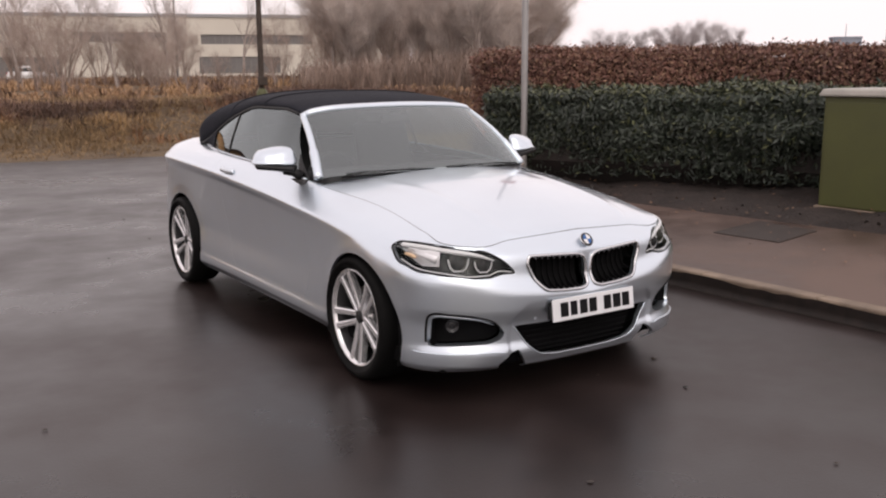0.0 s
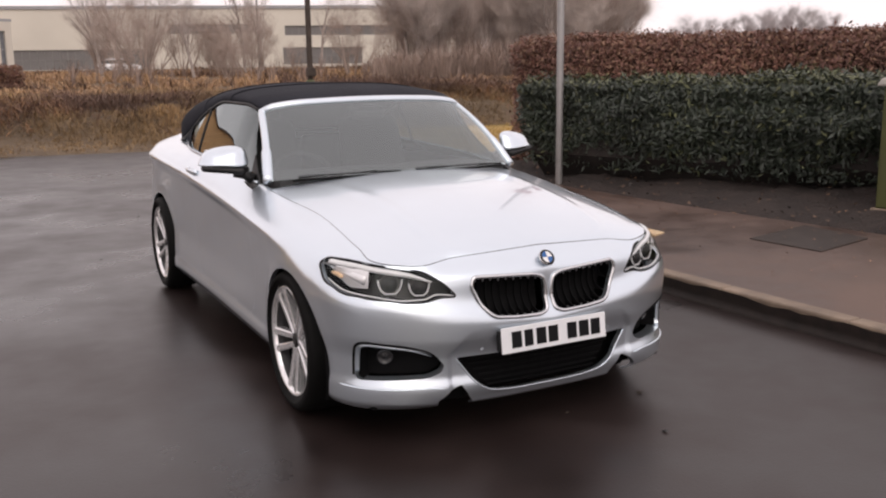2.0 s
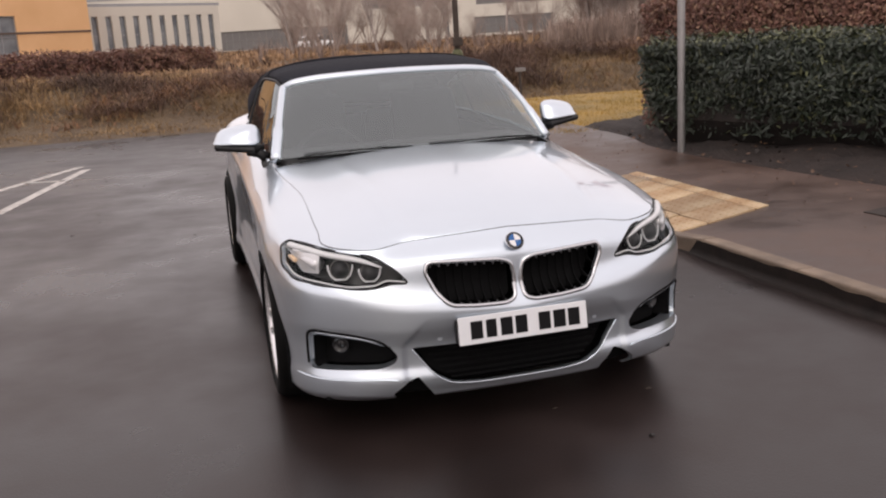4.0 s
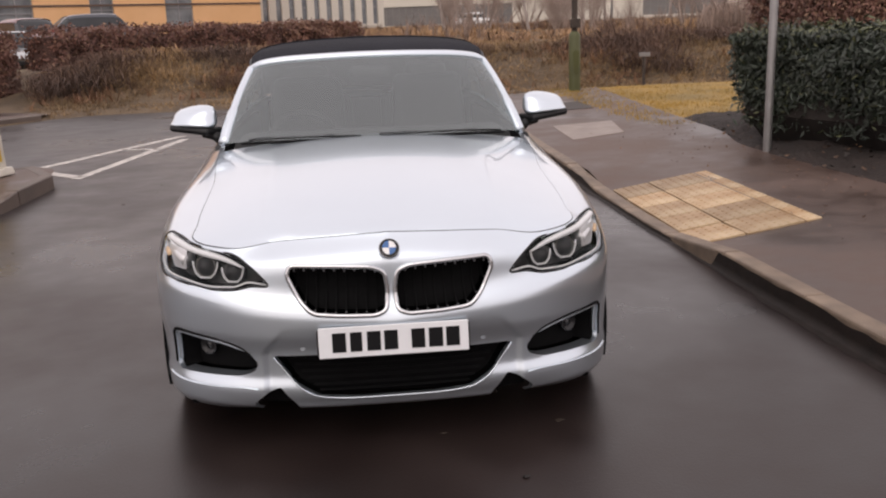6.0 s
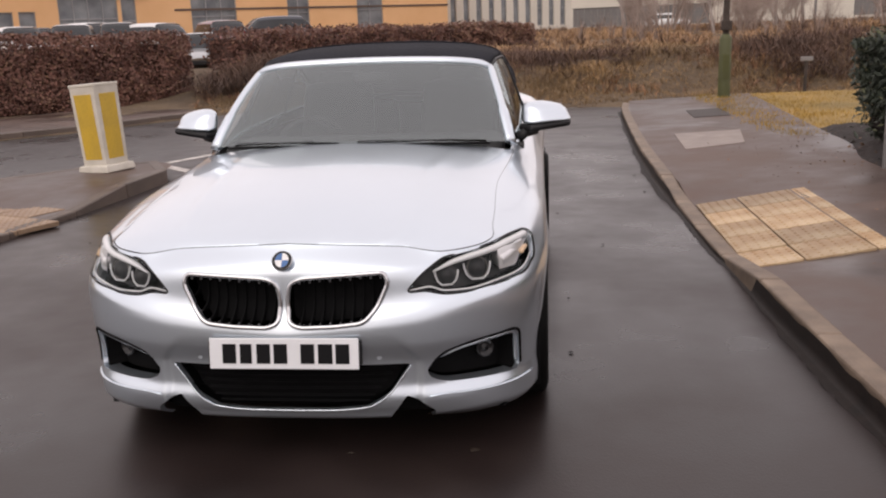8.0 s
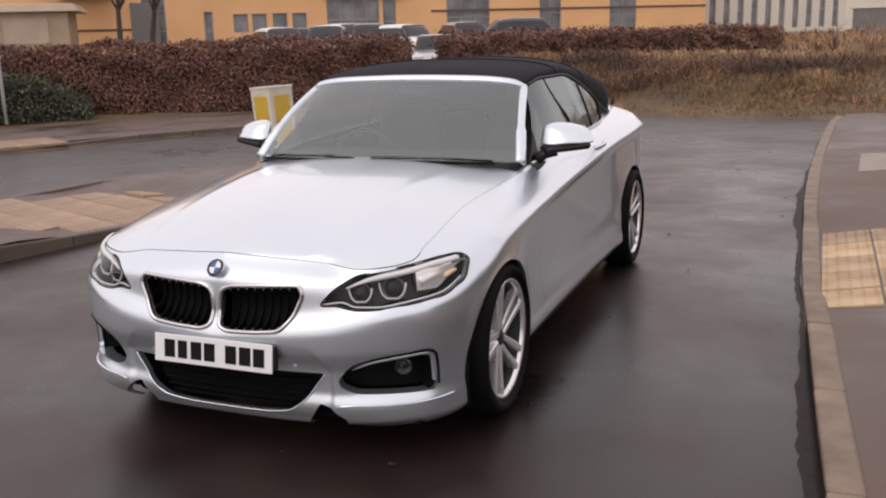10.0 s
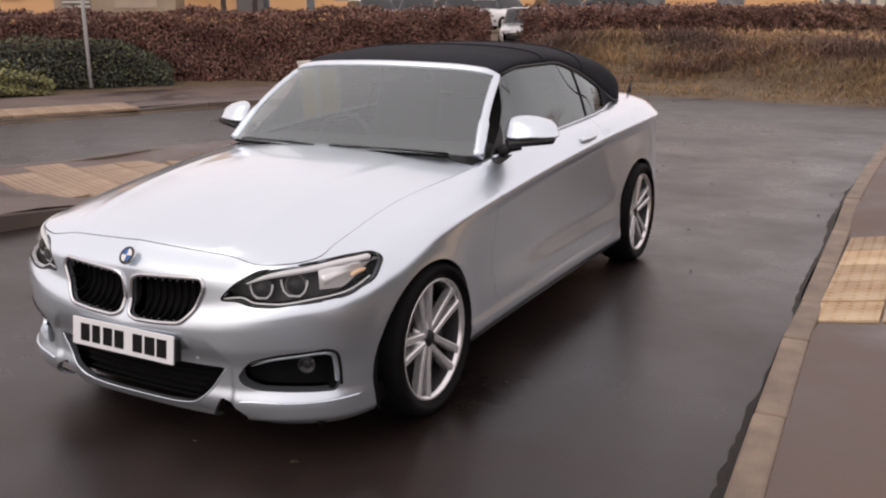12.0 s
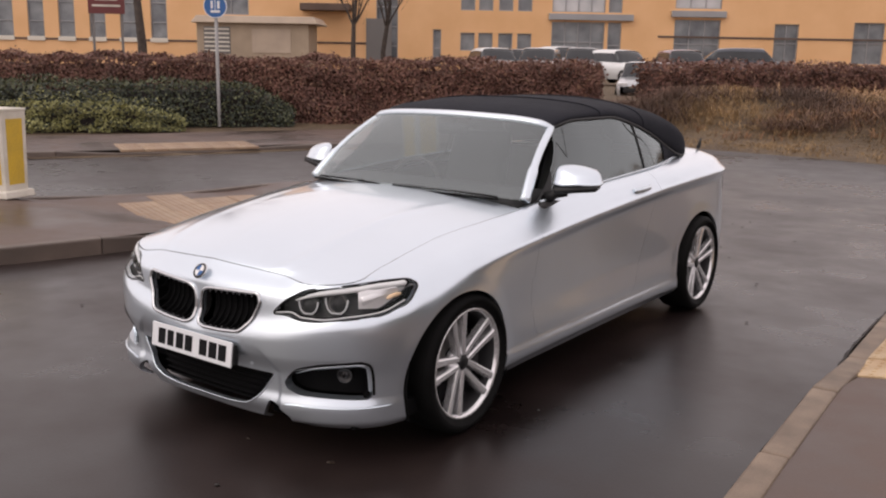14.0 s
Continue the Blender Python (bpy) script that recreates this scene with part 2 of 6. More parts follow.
def tube(points, radii, sides=8, closed=False, into=None, cap=True, squash=(1, 1)):
    """A round bar along points."""
    bm = into or bmesh.new()
    pts = [Vector(p) for p in points]
    n = len(pts)
    radii = [radii] * n if isinstance(radii, (int, float)) else radii
    rings = []
    up = None
    for i, p in enumerate(pts):
        a, b = pts[(i - 1) % n if closed else max(i - 1, 0)], pts[(i + 1) % n if closed else min(i + 1, n - 1)]
        d = (b - a).normalized()
        if up is None:
            up = Vector((0, 0, 1)) if abs(d.z) < 0.9 else Vector((1, 0, 0))
        side = d.cross(up).normalized()
        up = side.cross(d).normalized()
        rings.append([bm.verts.new(p + radii[i] * (squash[0] * math.cos(t) * side + squash[1] * math.sin(t) * up)) for t in (2 * math.pi * k / sides for k in range(sides))])
    for i in range(n if closed else n - 1):
        r0, r1 = rings[i], rings[(i + 1) % n]
        for k in range(sides):
            bm.faces.new((r0[k], r0[(k + 1) % sides], r1[(k + 1) % sides], r1[k]))
    if cap and not closed:
        bm.faces.new(rings[0][::-1])
        bm.faces.new(rings[-1])
    return bm


def lathe(profile, sides=32, axis="x", into=None):
    """Turns (along, radius) points round an axis through the origin."""
    bm = into or bmesh.new()
    rings = []
    for h, r in profile:
        ring = []
        for k in range(sides):
            t = 2 * math.pi * k / sides
            c, s = r * math.cos(t), r * math.sin(t)
            ring.append(bm.verts.new({"x": (h, c, s), "y": (c, h, s), "z": (c, s, h)}[axis]))
        rings.append(ring)
    for a, b in zip(rings, rings[1:]):
        for k in range(sides):
            bm.faces.new((a[k], a[(k + 1) % sides], b[(k + 1) % sides], b[k]))
    return bm


def slab(outline, z0, z1, bevel=0.0):
    """A flat plate with the given outline."""
    bm = bmesh.new()
    lo = [bm.verts.new((x, y, z0)) for x, y in outline]
    hi = [bm.verts.new((x, y, z1)) for x, y in outline]
    top = bm.faces.new(hi)
    bm.faces.new(lo[::-1])
    n = len(outline)
    for i in range(n):
        bm.faces.new((lo[i], lo[(i + 1) % n], hi[(i + 1) % n], hi[i]))
    bmesh.ops.recalc_face_normals(bm, faces=bm.faces[:])
    if bevel:
        bmesh.ops.bevel(bm, geom=[e for e in top.edges], offset=bevel, segments=2, affect="EDGES", profile=0.5)
    return bm


def pchip(xk, yk):
    """A curve through points that never overshoots them."""
    xk, yk = np.asarray(xk, float), np.asarray(yk, float)
    h, d = np.diff(xk), np.diff(yk) / np.diff(xk)
    m = np.zeros_like(yk)
    for i in range(1, len(xk) - 1):
        if d[i - 1] * d[i] > 0:
            w1, w2 = 2 * h[i] + h[i - 1], h[i] + 2 * h[i - 1]
            m[i] = (w1 + w2) / (w1 / d[i - 1] + w2 / d[i])
    m[0], m[-1] = d[0], d[-1]

    def f(x):
        x = np.asarray(x, float)
        i = np.clip(np.searchsorted(xk, x, side="right") - 1, 0, len(h) - 1)
        t = np.clip((x - xk[i]) / h[i], 0, 1)
        return yk[i] * (1 + 2 * t) * (1 - t) ** 2 + m[i] * h[i] * t * (1 - t) ** 2 + yk[i + 1] * t * t * (3 - 2 * t) + m[i + 1] * h[i] * t * t * (t - 1)
    return f


def spline(xk, yk, end0, end1):
    """A smooth curve through points, with given slopes at its ends."""
    xk, yk = np.asarray(xk, float), np.asarray(yk, float)
    n, h = len(xk), np.diff(xk)
    a, r = np.zeros((n, n)), np.zeros(n)
    for i in range(1, n - 1):
        a[i, i - 1], a[i, i], a[i, i + 1] = h[i - 1], 2 * (h[i - 1] + h[i]), h[i]
        r[i] = 6 * ((yk[i + 1] - yk[i]) / h[i] - (yk[i] - yk[i - 1]) / h[i - 1])
    a[0, :2], r[0] = (2 * h[0], h[0]), 6 * ((yk[1] - yk[0]) / h[0] - end0)
    a[-1, -2:], r[-1] = (h[-1], 2 * h[-1]), 6 * (end1 - (yk[-1] - yk[-2]) / h[-1])
    m = np.linalg.solve(a, r)

    def f(x):
        x = np.asarray(x, float)
        i = np.clip(np.searchsorted(xk, x, side="right") - 1, 0, n - 2)
        u, v = xk[i + 1] - x, x - xk[i]
        return m[i] * u ** 3 / (6 * h[i]) + m[i + 1] * v ** 3 / (6 * h[i]) + (yk[i] / h[i] - m[i] * h[i] / 6) * u + (yk[i + 1] / h[i] - m[i + 1] * h[i] / 6) * v
    return f


def rounded(points, steps=8):
    """A closed smooth outline (Catmull-Rom) through points."""
    p = np.asarray(points, float)
    out = []
    for i in range(len(p)):
        a, b, c, d = p[i - 1], p[i], p[(i + 1) % len(p)], p[(i + 2) % len(p)]
        for t in np.arange(steps) / steps:
            out.append(0.5 * (2 * b + (c - a) * t + (2 * a - 5 * b + 4 * c - d) * t * t + (3 * b - a - 3 * c + d) * t ** 3))
    return np.array(out)


def cornered(points, radius=0.02, steps=5):
    """A closed outline with straight sides and rounded corners."""
    p = np.asarray(points, float)
    out = []
    for i in range(len(p)):
        a, b, c = p[i - 1], p[i], p[(i + 1) % len(p)]
        u, v = a - b, c - b
        lu, lv = np.linalg.norm(u), np.linalg.norm(v)
        k = min(radius, 0.45 * lu, 0.45 * lv)
        q0, q1 = b + u / lu * k, b + v / lv * k
        for t in np.linspace(0, 1, steps):
            out.append((1 - t) ** 2 * q0 + 2 * t * (1 - t) * b + t * t * q1)
    return np.array(out)


# ---- ground, road, pavements ----
KERB_LINE = [(3.4, -14), (2.45, -5), (2.16, -2), (2.07, -0.4), (2.035, 0.3), (1.995, 1.2), (1.985, 1.75), (1.94, 2.4), (1.928, 3.4), (1.902, 5.2), (1.925, 7.0), (2.01, 9.5), (2.13, 12.0), (2.3, 13.6)]
FAR_LINE = [(-30, -22), (-17, -5), (-12.6, 1.5), (-10.5, 4.8), (-9.3, 7.0), (-8.7, 8.6), (-7.7, 10.2), (-6.8, 11.4), (-6.15, 12.8), (-5.4, 13.9), (-4.3, 14.35), (-2.0, 14.25), (0.3, 13.85), (2.3, 13.6)]


def along(points, step):
    """Points at even steps along a smooth line."""
    p = np.asarray(points, float)
    t = np.concatenate([[0], np.cumsum(np.hypot(*np.diff(p, axis=0).T))])
    fx_, fy_ = pchip(t, p[:, 0]), pchip(t, p[:, 1])
    s = np.arange(0, t[-1], step)
    return np.stack([fx_(s), fy_(s)], -1)


def side_of(line):
    """Unit vectors to the right of a line's direction."""
    d = np.gradient(line, axis=0)
    d /= np.linalg.norm(d, axis=1)[:, None]
    return np.stack([d[:, 1], -d[:, 0]], -1)


def grid_mesh(name, p, mat, kind_label, category="ground"):
    """A sheet from an array of points (rows, columns, 3)."""
    a, b = p.shape[:2]
    i = np.arange(a * b).reshape(a, b)
    f = np.stack([i[:-1, :-1], i[1:, :-1], i[1:, 1:], i[:-1, 1:]], -1).reshape(-1, 4)
    ob = mesh_ob(name, p.reshape(-1, 3), f, mat, smooth=True)
    return tagged(ob, kind_label, category, kind="structure")


_road = bmesh.new()
bmesh.ops.create_grid(_road, x_segments=40, y_segments=40, size=1)
for v in _road.verts:
    v.co = Vector((-13 + v.co.x * 30, -8 + v.co.y * 26, 0))
tagged(part("road", _road, ASPHALT), "wet dark grey asphalt road with damp patches", "road", kind="structure")

# the open ground beyond the road: verge, bank and rough field, in one sheet to the horizon
_far = along(FAR_LINE, 0.25)


def ground_height(x, y, d):
    """Height of the open ground at d metres beyond the road's edge."""
    east = np.clip((x + 9.0) / 4.0, 0, 1)
    east = east * east * (3 - 2 * east)
    lumps = np.array([noise.noise((a * 0.35, b * 0.35, 0)) * 0.16 + noise.noise((a * 1.3, b * 1.3, 3)) * 0.06 for a, b in zip(x.ravel(), y.ravel())]).reshape(x.shape)
    verge = pchip([-1, 0, 0.4, 1.4, 2.6, 4.2, 6.5, 12, 40, 90, 400], [-0.3, 0.02, 0.07, 0.16, 0.55, 0.82, 0.62, 0.62, 0.9, 1.1, 1.0])(d)
    flat = pchip([-1, 0, 0.4, 4, 8, 20, 60, 400], [-0.3, 0.02, 0.06, 0.06, 0.3, 0.6, 0.6, 1.0])(d)
    lawn = np.clip((x - 3.2) / 1.0, 0, 1) * np.clip((15.5 - y) / 2.0, 0, 1)
    z = east * verge + (1 - east) * flat + lumps * np.clip(d / 2.0, 0, 1) * (0.4 + 0.6 * east)
    return z * (1 - lawn) + (0.07 + 0.05 * lumps) * lawn


def far_distance(x, y):
    """Signed distance beyond the road's far edge, or beyond the pavement's back for the land on the right."""
    p = np.stack([x.ravel(), y.ravel()], -1)
    line = np.vstack([_far, [(4.0, 13.4), (30, 13.4), (400, 13.4)]])
    line = np.vstack([np.stack([np.linspace(a[0], b[0], max(2, int(np.hypot(*(b - a)) / 1.5))), np.linspace(a[1], b[1], max(2, int(np.hypot(*(b - a)) / 1.5)))], -1) for a, b in zip(line, line[1:])])
    best, sign = np.full(len(p), 1e9), np.ones(len(p))
    n = side_of(line)
    for k in range(0, len(line)):
        v = p - line[k]
        dist = np.hypot(v[:, 0], v[:, 1])
        nearer = dist < best
        best = np.where(nearer, dist, best)
        sign = np.where(nearer, np.where(v @ -n[k] > 0, 1, -1), sign)
    return (best * sign).reshape(x.shape)


_gx = np.concatenate([np.linspace(-420, -45, 16), np.linspace(-40, -14, 40), np.linspace(-13.6, 14, 110), np.linspace(15, 45, 32), np.linspace(52, 420, 16)])
_gy = np.concatenate([np.linspace(-420, -35, 12), np.linspace(-30, 5, 40), np.linspace(5.5, 26, 84), np.linspace(27, 60, 34), np.linspace(70, 520, 22)])
_X, _Y = np.meshgrid(_gx, _gy, indexing="ij")
_D = far_distance(_X, _Y)
_Z = ground_height(_X, _Y, np.clip(_D, -1, 400))
_Z = np.where(_D < -0.6, -0.3, _Z)
_right = (_X > 3.4) & (_Y < 13.5)
_Z = np.where(_right, -0.02, _Z)
grid_mesh("ground", np.stack([_X, _Y, _Z], -1), FIELD, "rough winter grassland with dead brown grass")


def dip(y, lo, hi, w):
    """0 to 1: how far a kerb is lowered at y, full between lo and hi."""
    return min(1, max(0, (y - lo + w) / w)) * min(1, max(0, (hi + w - y) / w))


def kerb_run(line, step=0.915, width=0.118, height=0.10, drop=None, thing_label="", flip=1, mat=KERB):
    """Kerb stones, each a piece of its own, under one kerb."""
    run = tagged(new("kerb"), thing_label, "kerb", kind="structure")
    pts = along(line, 0.05)
    n = side_of(pts) * flip
    k = int(step / 0.05)
    for i in range(0, len(pts) - k - 1, k):
        a, b = pts[i], pts[i + k]
        d = b - a
        length = np.hypot(*d) - 0.004
        ang = math.atan2(d[1], d[0])
        ha = height - (drop[3] * dip(a[1], *drop[:3]) if drop else 0)
        hb = height - (drop[3] * dip(b[1], *drop[:3]) if drop else 0)
        h = (ha + hb) / 2
        c = (a + b) / 2 + n[i] * width / 2
        bm = box((length, width, 0.25), (0, 0, 0), bevel=0.014)
        ob = part("kerb_stone", bm, mat, run)
        ob.matrix_basis = pose(c[0], c[1], h - 0.125 + random.uniform(-0.0015, 0.0015), 0, 0, math.degrees(ang) + random.uniform(-0.25, 0.25)) @ pose(0, 0, 0, 0, -math.degrees(math.atan2(hb - ha, length)), 0)
    return run


def strip_sheet(name, line, near, far, z, mat, label, category, flip=1, cross=0.0):
    """A band beside a line, from near to far metres off it."""
    pts = along(line, 0.3)
    n = side_of(pts) * flip
    cols = np.linspace(near, far, 8)
    p = np.array([[(q[0] + m[0] * c, q[1] + m[1] * c, z + cross * (c - near)) for c in cols] for q, m in zip(pts, n)])
    return grid_mesh(name, p, mat, label, category)


# pavement beside the car: the band from its kerb to the planted bed and the lawn
_pl = along(KERB_LINE, 0.25)


def pave_back(y):
    """Where the footpath ends against soil or lawn."""
    return float(pchip([-14, -2, 0.6, 1.6, 3.0, 5.0, 6.2, 8, 12, 14], [5.4, 4.48, 4.09, 3.97, 3.82, 3.75, 3.98, 4.08, 4.36, 4.5])(y))


_pp = []
for q in _pl:
    a = q[0] + 0.108
    b = pave_back(q[1])
    dropz = 0.088 * min(1, max(0, (q[1] - 1.35) / 0.55)) * min(1, max(0, (4.4 - q[1]) / 0.6))
    _pp.append([(a + (b - a) * t, q[1], 0.112 + 0.042 * (b - a) * t - dropz * max(0, 1 - t * 2.2)) for t in np.linspace(0, 1, 12)])
grid_mesh("pavement", np.array(_pp), PAVING, "damp brownish asphalt footpath", "pavement")
kerb_run(KERB_LINE, thing_label="worn concrete kerb stones, lowered at the crossing", height=0.124, drop=(1.9, 3.8, 0.55, 0.088))

# bed of bare soil in front of the hedges
_bed = bmesh.new()
bmesh.ops.create_grid(_bed, x_segments=110, y_segments=140, size=1)
for v in _bed.verts:
    y = -1.0 + v.co.y * 8.6
    x = pave_back(y) - 0.14 + (v.co.x + 1) / 2 * 8.1
    ramp = min(1, (v.co.x + 1) * 14)
    v.co = Vector((x, y, 0.150 + ramp * (0.040 + 0.05 * noise.noise((x * 1.1, y * 1.1, 0)) + 0.05 * abs(noise.noise((x * 4, y * 4, 0))) + 0.02 * noise.noise((x * 11, y * 11, 5)) + 0.07 * min(1.5, max(0, (x - 3.7))))))
tagged(part("soil_bed", _bed, EARTH, smooth=True), "bare dark wet soil bed under the hedge", "soil", kind="structure")

_lawn = bmesh.new()
bmesh.ops.create_grid(_lawn, x_segments=30, y_segments=30, size=1)
for v in _lawn.verts:
    y = 10.1 + v.co.y * 3.4
    x = pave_back(y) - 0.03 + (v.co.x + 1) / 2 * 8.0
    v.co = Vector((x, y, 0.185 + 0.03 * noise.noise((x, y, 2)) + 0.008 * noise.noise((x * 6, y * 6, 2))))
tagged(part("lawn", _lawn, LAWN, smooth=True), "patch of yellowish short grass", "lawn", kind="structure")

# pavement across the road
strip_sheet("pavement_far", FAR_LINE[:10], 0.125, 3.3, 0.09, PAVING, "damp asphalt footpath across the road", "pavement", flip=-1)
kerb_run(FAR_LINE[:10], thing_label="concrete kerb across the road", flip=-1, mat=KERB_DARK, drop=(5.7, 7.9, 0.5, 0.05))

# the traffic island
ISLAND = [(-4.3, -0.6), (-3.85, 0.3), (-3.5, 1.6), (-3.24, 3.0), (-3.12, 4.6), (-3.08, 5.6), (-3.25, 6.2), (-3.75, 6.35), (-4.2, 5.9), (-5.1, 4.7), (-5.9, 3.4), (-6.5, 2.2), (-6.9, 1.0), (-7.0, 0.0), (-6.4, -1.0), (-5.2, -1.2)]
_isl = rounded(ISLAND, 6)
_ic = _isl.mean(0)
def island_height(y):
    return 0.132 - 0.085 * dip(y, 2.3, 4.0, 0.6)


_ring = np.vstack([_isl, _isl[:1]])
_ig = np.array([[(*(_ic + (q - _ic) * t), island_height((_ic + (q - _ic) * t)[1])) for t in np.linspace(0.001, 0.985, 14)] for q in _ring])
_i = np.arange(_ig.shape[0] * 14).reshape(-1, 14)
tagged(mesh_ob("traffic_island", _ig.reshape(-1, 3), np.stack([_i[:-1, :-1], _i[1:, :-1], _i[1:, 1:], _i[:-1, 1:]], -1).reshape(-1, 4), PAVING, smooth=True), "raised asphalt traffic island in the road", "traffic island", kind="structure")
kerb_run([tuple(q) for q in _isl[6:92]], step=0.9, height=0.138, drop=(2.3, 4.0, 0.6, 0.085), mat=KERB_DARK, thing_label="concrete kerb round the traffic island", flip=-1 if np.cross(_isl[1] - _isl[0], _ic - _isl[0]) > 0 else 1)


def tactile_slabs(origin, ux, uy, nx, ny, size, z, name, label, keep=None, mat=TACTILE, cols=None, shear=0.0):
    """Blister slabs: each slab is a piece with its studs. shear: how far they are cut askew across their width."""
    field = tagged(new(name), label, "tactile paving", kind="structure")
    ang = 0 if shear else math.degrees(math.atan2(ux[1], ux[0]))
    widths = cols or [size] * nx
    made_of = {}
    for wide in widths:
        if wide in made_of:
            continue
        bm0 = box((wide - 0.009, size - 0.009, 0.04), (0, 0, 0), bevel=0.004)
        kx, ky = max(2, round(wide / 0.067)), round(size / 0.067)
        for i in range(kx):
            for j in range(ky):
                c = ((i + 0.5) / kx - 0.5) * wide, ((j + 0.5) / ky - 0.5) * size
                for v in bmesh.ops.create_cone(bm0, cap_ends=True, segments=6, radius1=0.0125, radius2=0.009, depth=0.005)["verts"]:
                    v.co += Vector((c[0], c[1], 0.0225))
        for v in bm0.verts:
            v.co.y += shear * v.co.x
        me = bpy.data.meshes.new("paving_slab")
        bm0.to_mesh(me)
        bm0.free()
        me.materials.append(mat)
        made_of[wide] = me
    for i, wide in enumerate(widths):
        for j in range(ny):
            p = np.array(origin) + np.array(ux) * (sum(widths[:i]) + wide / 2) + np.array(uy) * size * (j + 0.5)
            if keep and not keep(*p):
                continue
            ob = new("paving_slab", made_of[wide])
            ob.parent = field
            rise_x, rise_y = (z(p[0] + 0.2, p[1]) - z(p[0] - 0.2, p[1])) / 0.4, (z(p[0], p[1] + 0.2) - z(p[0], p[1] - 0.2)) / 0.4
            ob.matrix_basis = pose(p[0], p[1], z(p[0], p[1]) + random.uniform(-0.0015, 0.0015), math.degrees(rise_y) + random.uniform(-0.2, 0.2), -math.degrees(rise_x) + random.uniform(-0.2, 0.2), ang)
    return field


def crossing_has(x, y):
    """Whether a place lies in the island's crossing."""
    hit = False
    for (x0, y0), (x1, y1) in zip(CROSSING, np.roll(CROSSING, -1, 0)):
        if (y0 > y) != (y1 > y) and x < (x1 - x0) * (y - y0) / (y1 - y0) + x0:
            hit = not hit
    return hit


def near_pave_z(x, y):
    t = (x - 2.0) / 2.2
    dropz = 0.088 * min(1, max(0, (y - 1.35) / 0.55)) * min(1, max(0, (4.4 - y) / 0.6))
    return 0.114 + 0.042 * (x - 2.0) - dropz * max(0, 1 - t * 2.2) - 0.008


tactile_slabs((2.055, 1.74), (1, 0.12), (0, 1), 3, 5, 0.405, near_pave_z, "tactile_paving", "buff blister paving slabs at the dropped kerb", cols=[0.32, 0.42, 0.12], shear=0.12)
CROSSING = np.array([(-4.55, 2.38), (-3.60, 2.18), (-3.30, 2.42), (-3.24, 4.02), (-4.40, 4.45), (-5.6, 3.40), (-5.3, 2.75)])
tactile_slabs((-3.30, 1.75), (-0.93, 0.37), (0.37, 0.93), 7, 7, 0.40, lambda x, y: island_height(y) - 0.014, "tactile_paving", "buff blister paving slabs on the traffic island", keep=lambda x, y: bool(crossing_has(x, y)), mat=TACTILE_OLD)
tactile_slabs((-11.02, 6.35), (0.88, -0.48), (0.48, 0.88), 3, 6, 0.38, lambda x, y: 0.073, "tactile_paving", "buff paving slabs on the far footpath", mat=TACTILE_OLD)

# bits of leaf and grit on the wet road
def road_litter(n):
    x, y = np.random.uniform(-2.6, 2.0, n), np.random.uniform(-2.2, 9.5, n)
    keep = np.random.rand(n) < np.clip(0.15 + (x + 2.6) / 4.6, 0, 1)
    p = np.column_stack([x, y, np.full(n, 0.006)])[keep]
    v, f = [], []
    for q in p:
        r, k = random.uniform(0.008, 0.022), len(v)
        ring = [(q[0] + r * random.uniform(0.5, 1.3) * math.cos(t), q[1] + r * random.uniform(0.4, 0.9) * math.sin(t), 0.0045 + random.uniform(0, 0.004)) for t in np.linspace(0, 2 * math.pi, 7)[:-1]]
        v += ring + [(q[0], q[1], 0.012)]
        f += [(k + i, k + (i + 1) % 6, k + 6) for i in range(6)]
    tagged(mesh_ob("road_litter", v, f, LITTER_DARK), "scattered dark wet leaf scraps and grit on the road", "litter", kind="stuff")


road_litter(90)

# covers in the footpath
def cover_plate(outline):
    bm = slab(outline, 0.0, 1.0)
    for v in bm.verts:
        v.co.z = near_pave_z(v.co.x, v.co.y) + (0.0095 if v.co.z > 0.5 else -0.05)
    return bm


for outline, mat, label in (([(2.37, 6.48), (3.04, 6.74), (3.23, 7.95), (2.44, 7.90)], PALE_COVER, "pale concrete access cover in the footpath"),
                            ([(2.95, 9.7), (3.45, 9.7), (3.5, 10.8), (3.0, 10.8)], COVER, "dark iron access cover in the footpath"),
                            ([(3.28, 0.63), (3.86, 0.70), (3.90, 1.32), (3.23, 1.25)], COVER, "dark iron access cover in the footpath")):
    tagged(part("access_cover", cover_plate(outline), mat), label, "manhole cover", kind="structure")

# white lines at the island's tip
for a, b, w in (((-3.75, 7.0), (-2.55, 9.9), 0.12), ((-3.03, 6.15), (-2.45, 9.5), 0.12), ((-3.75, 6.95), (-3.05, 6.3), 0.14), ((-3.1, 8.55), (-2.62, 8.45), 0.1)):
    a, b = np.array(a), np.array(b)
    d = (b - a) / np.hypot(*(b - a))
    s = np.array([d[1], -d[0]]) * w / 2
    tagged(part("road_marking", slab([tuple(a + s), tuple(a - s), tuple(b - s), tuple(b + s)][::-1], 0.001, 0.005), PAINT_WHITE), "worn white painted line on the road", "road marking", kind="structure")

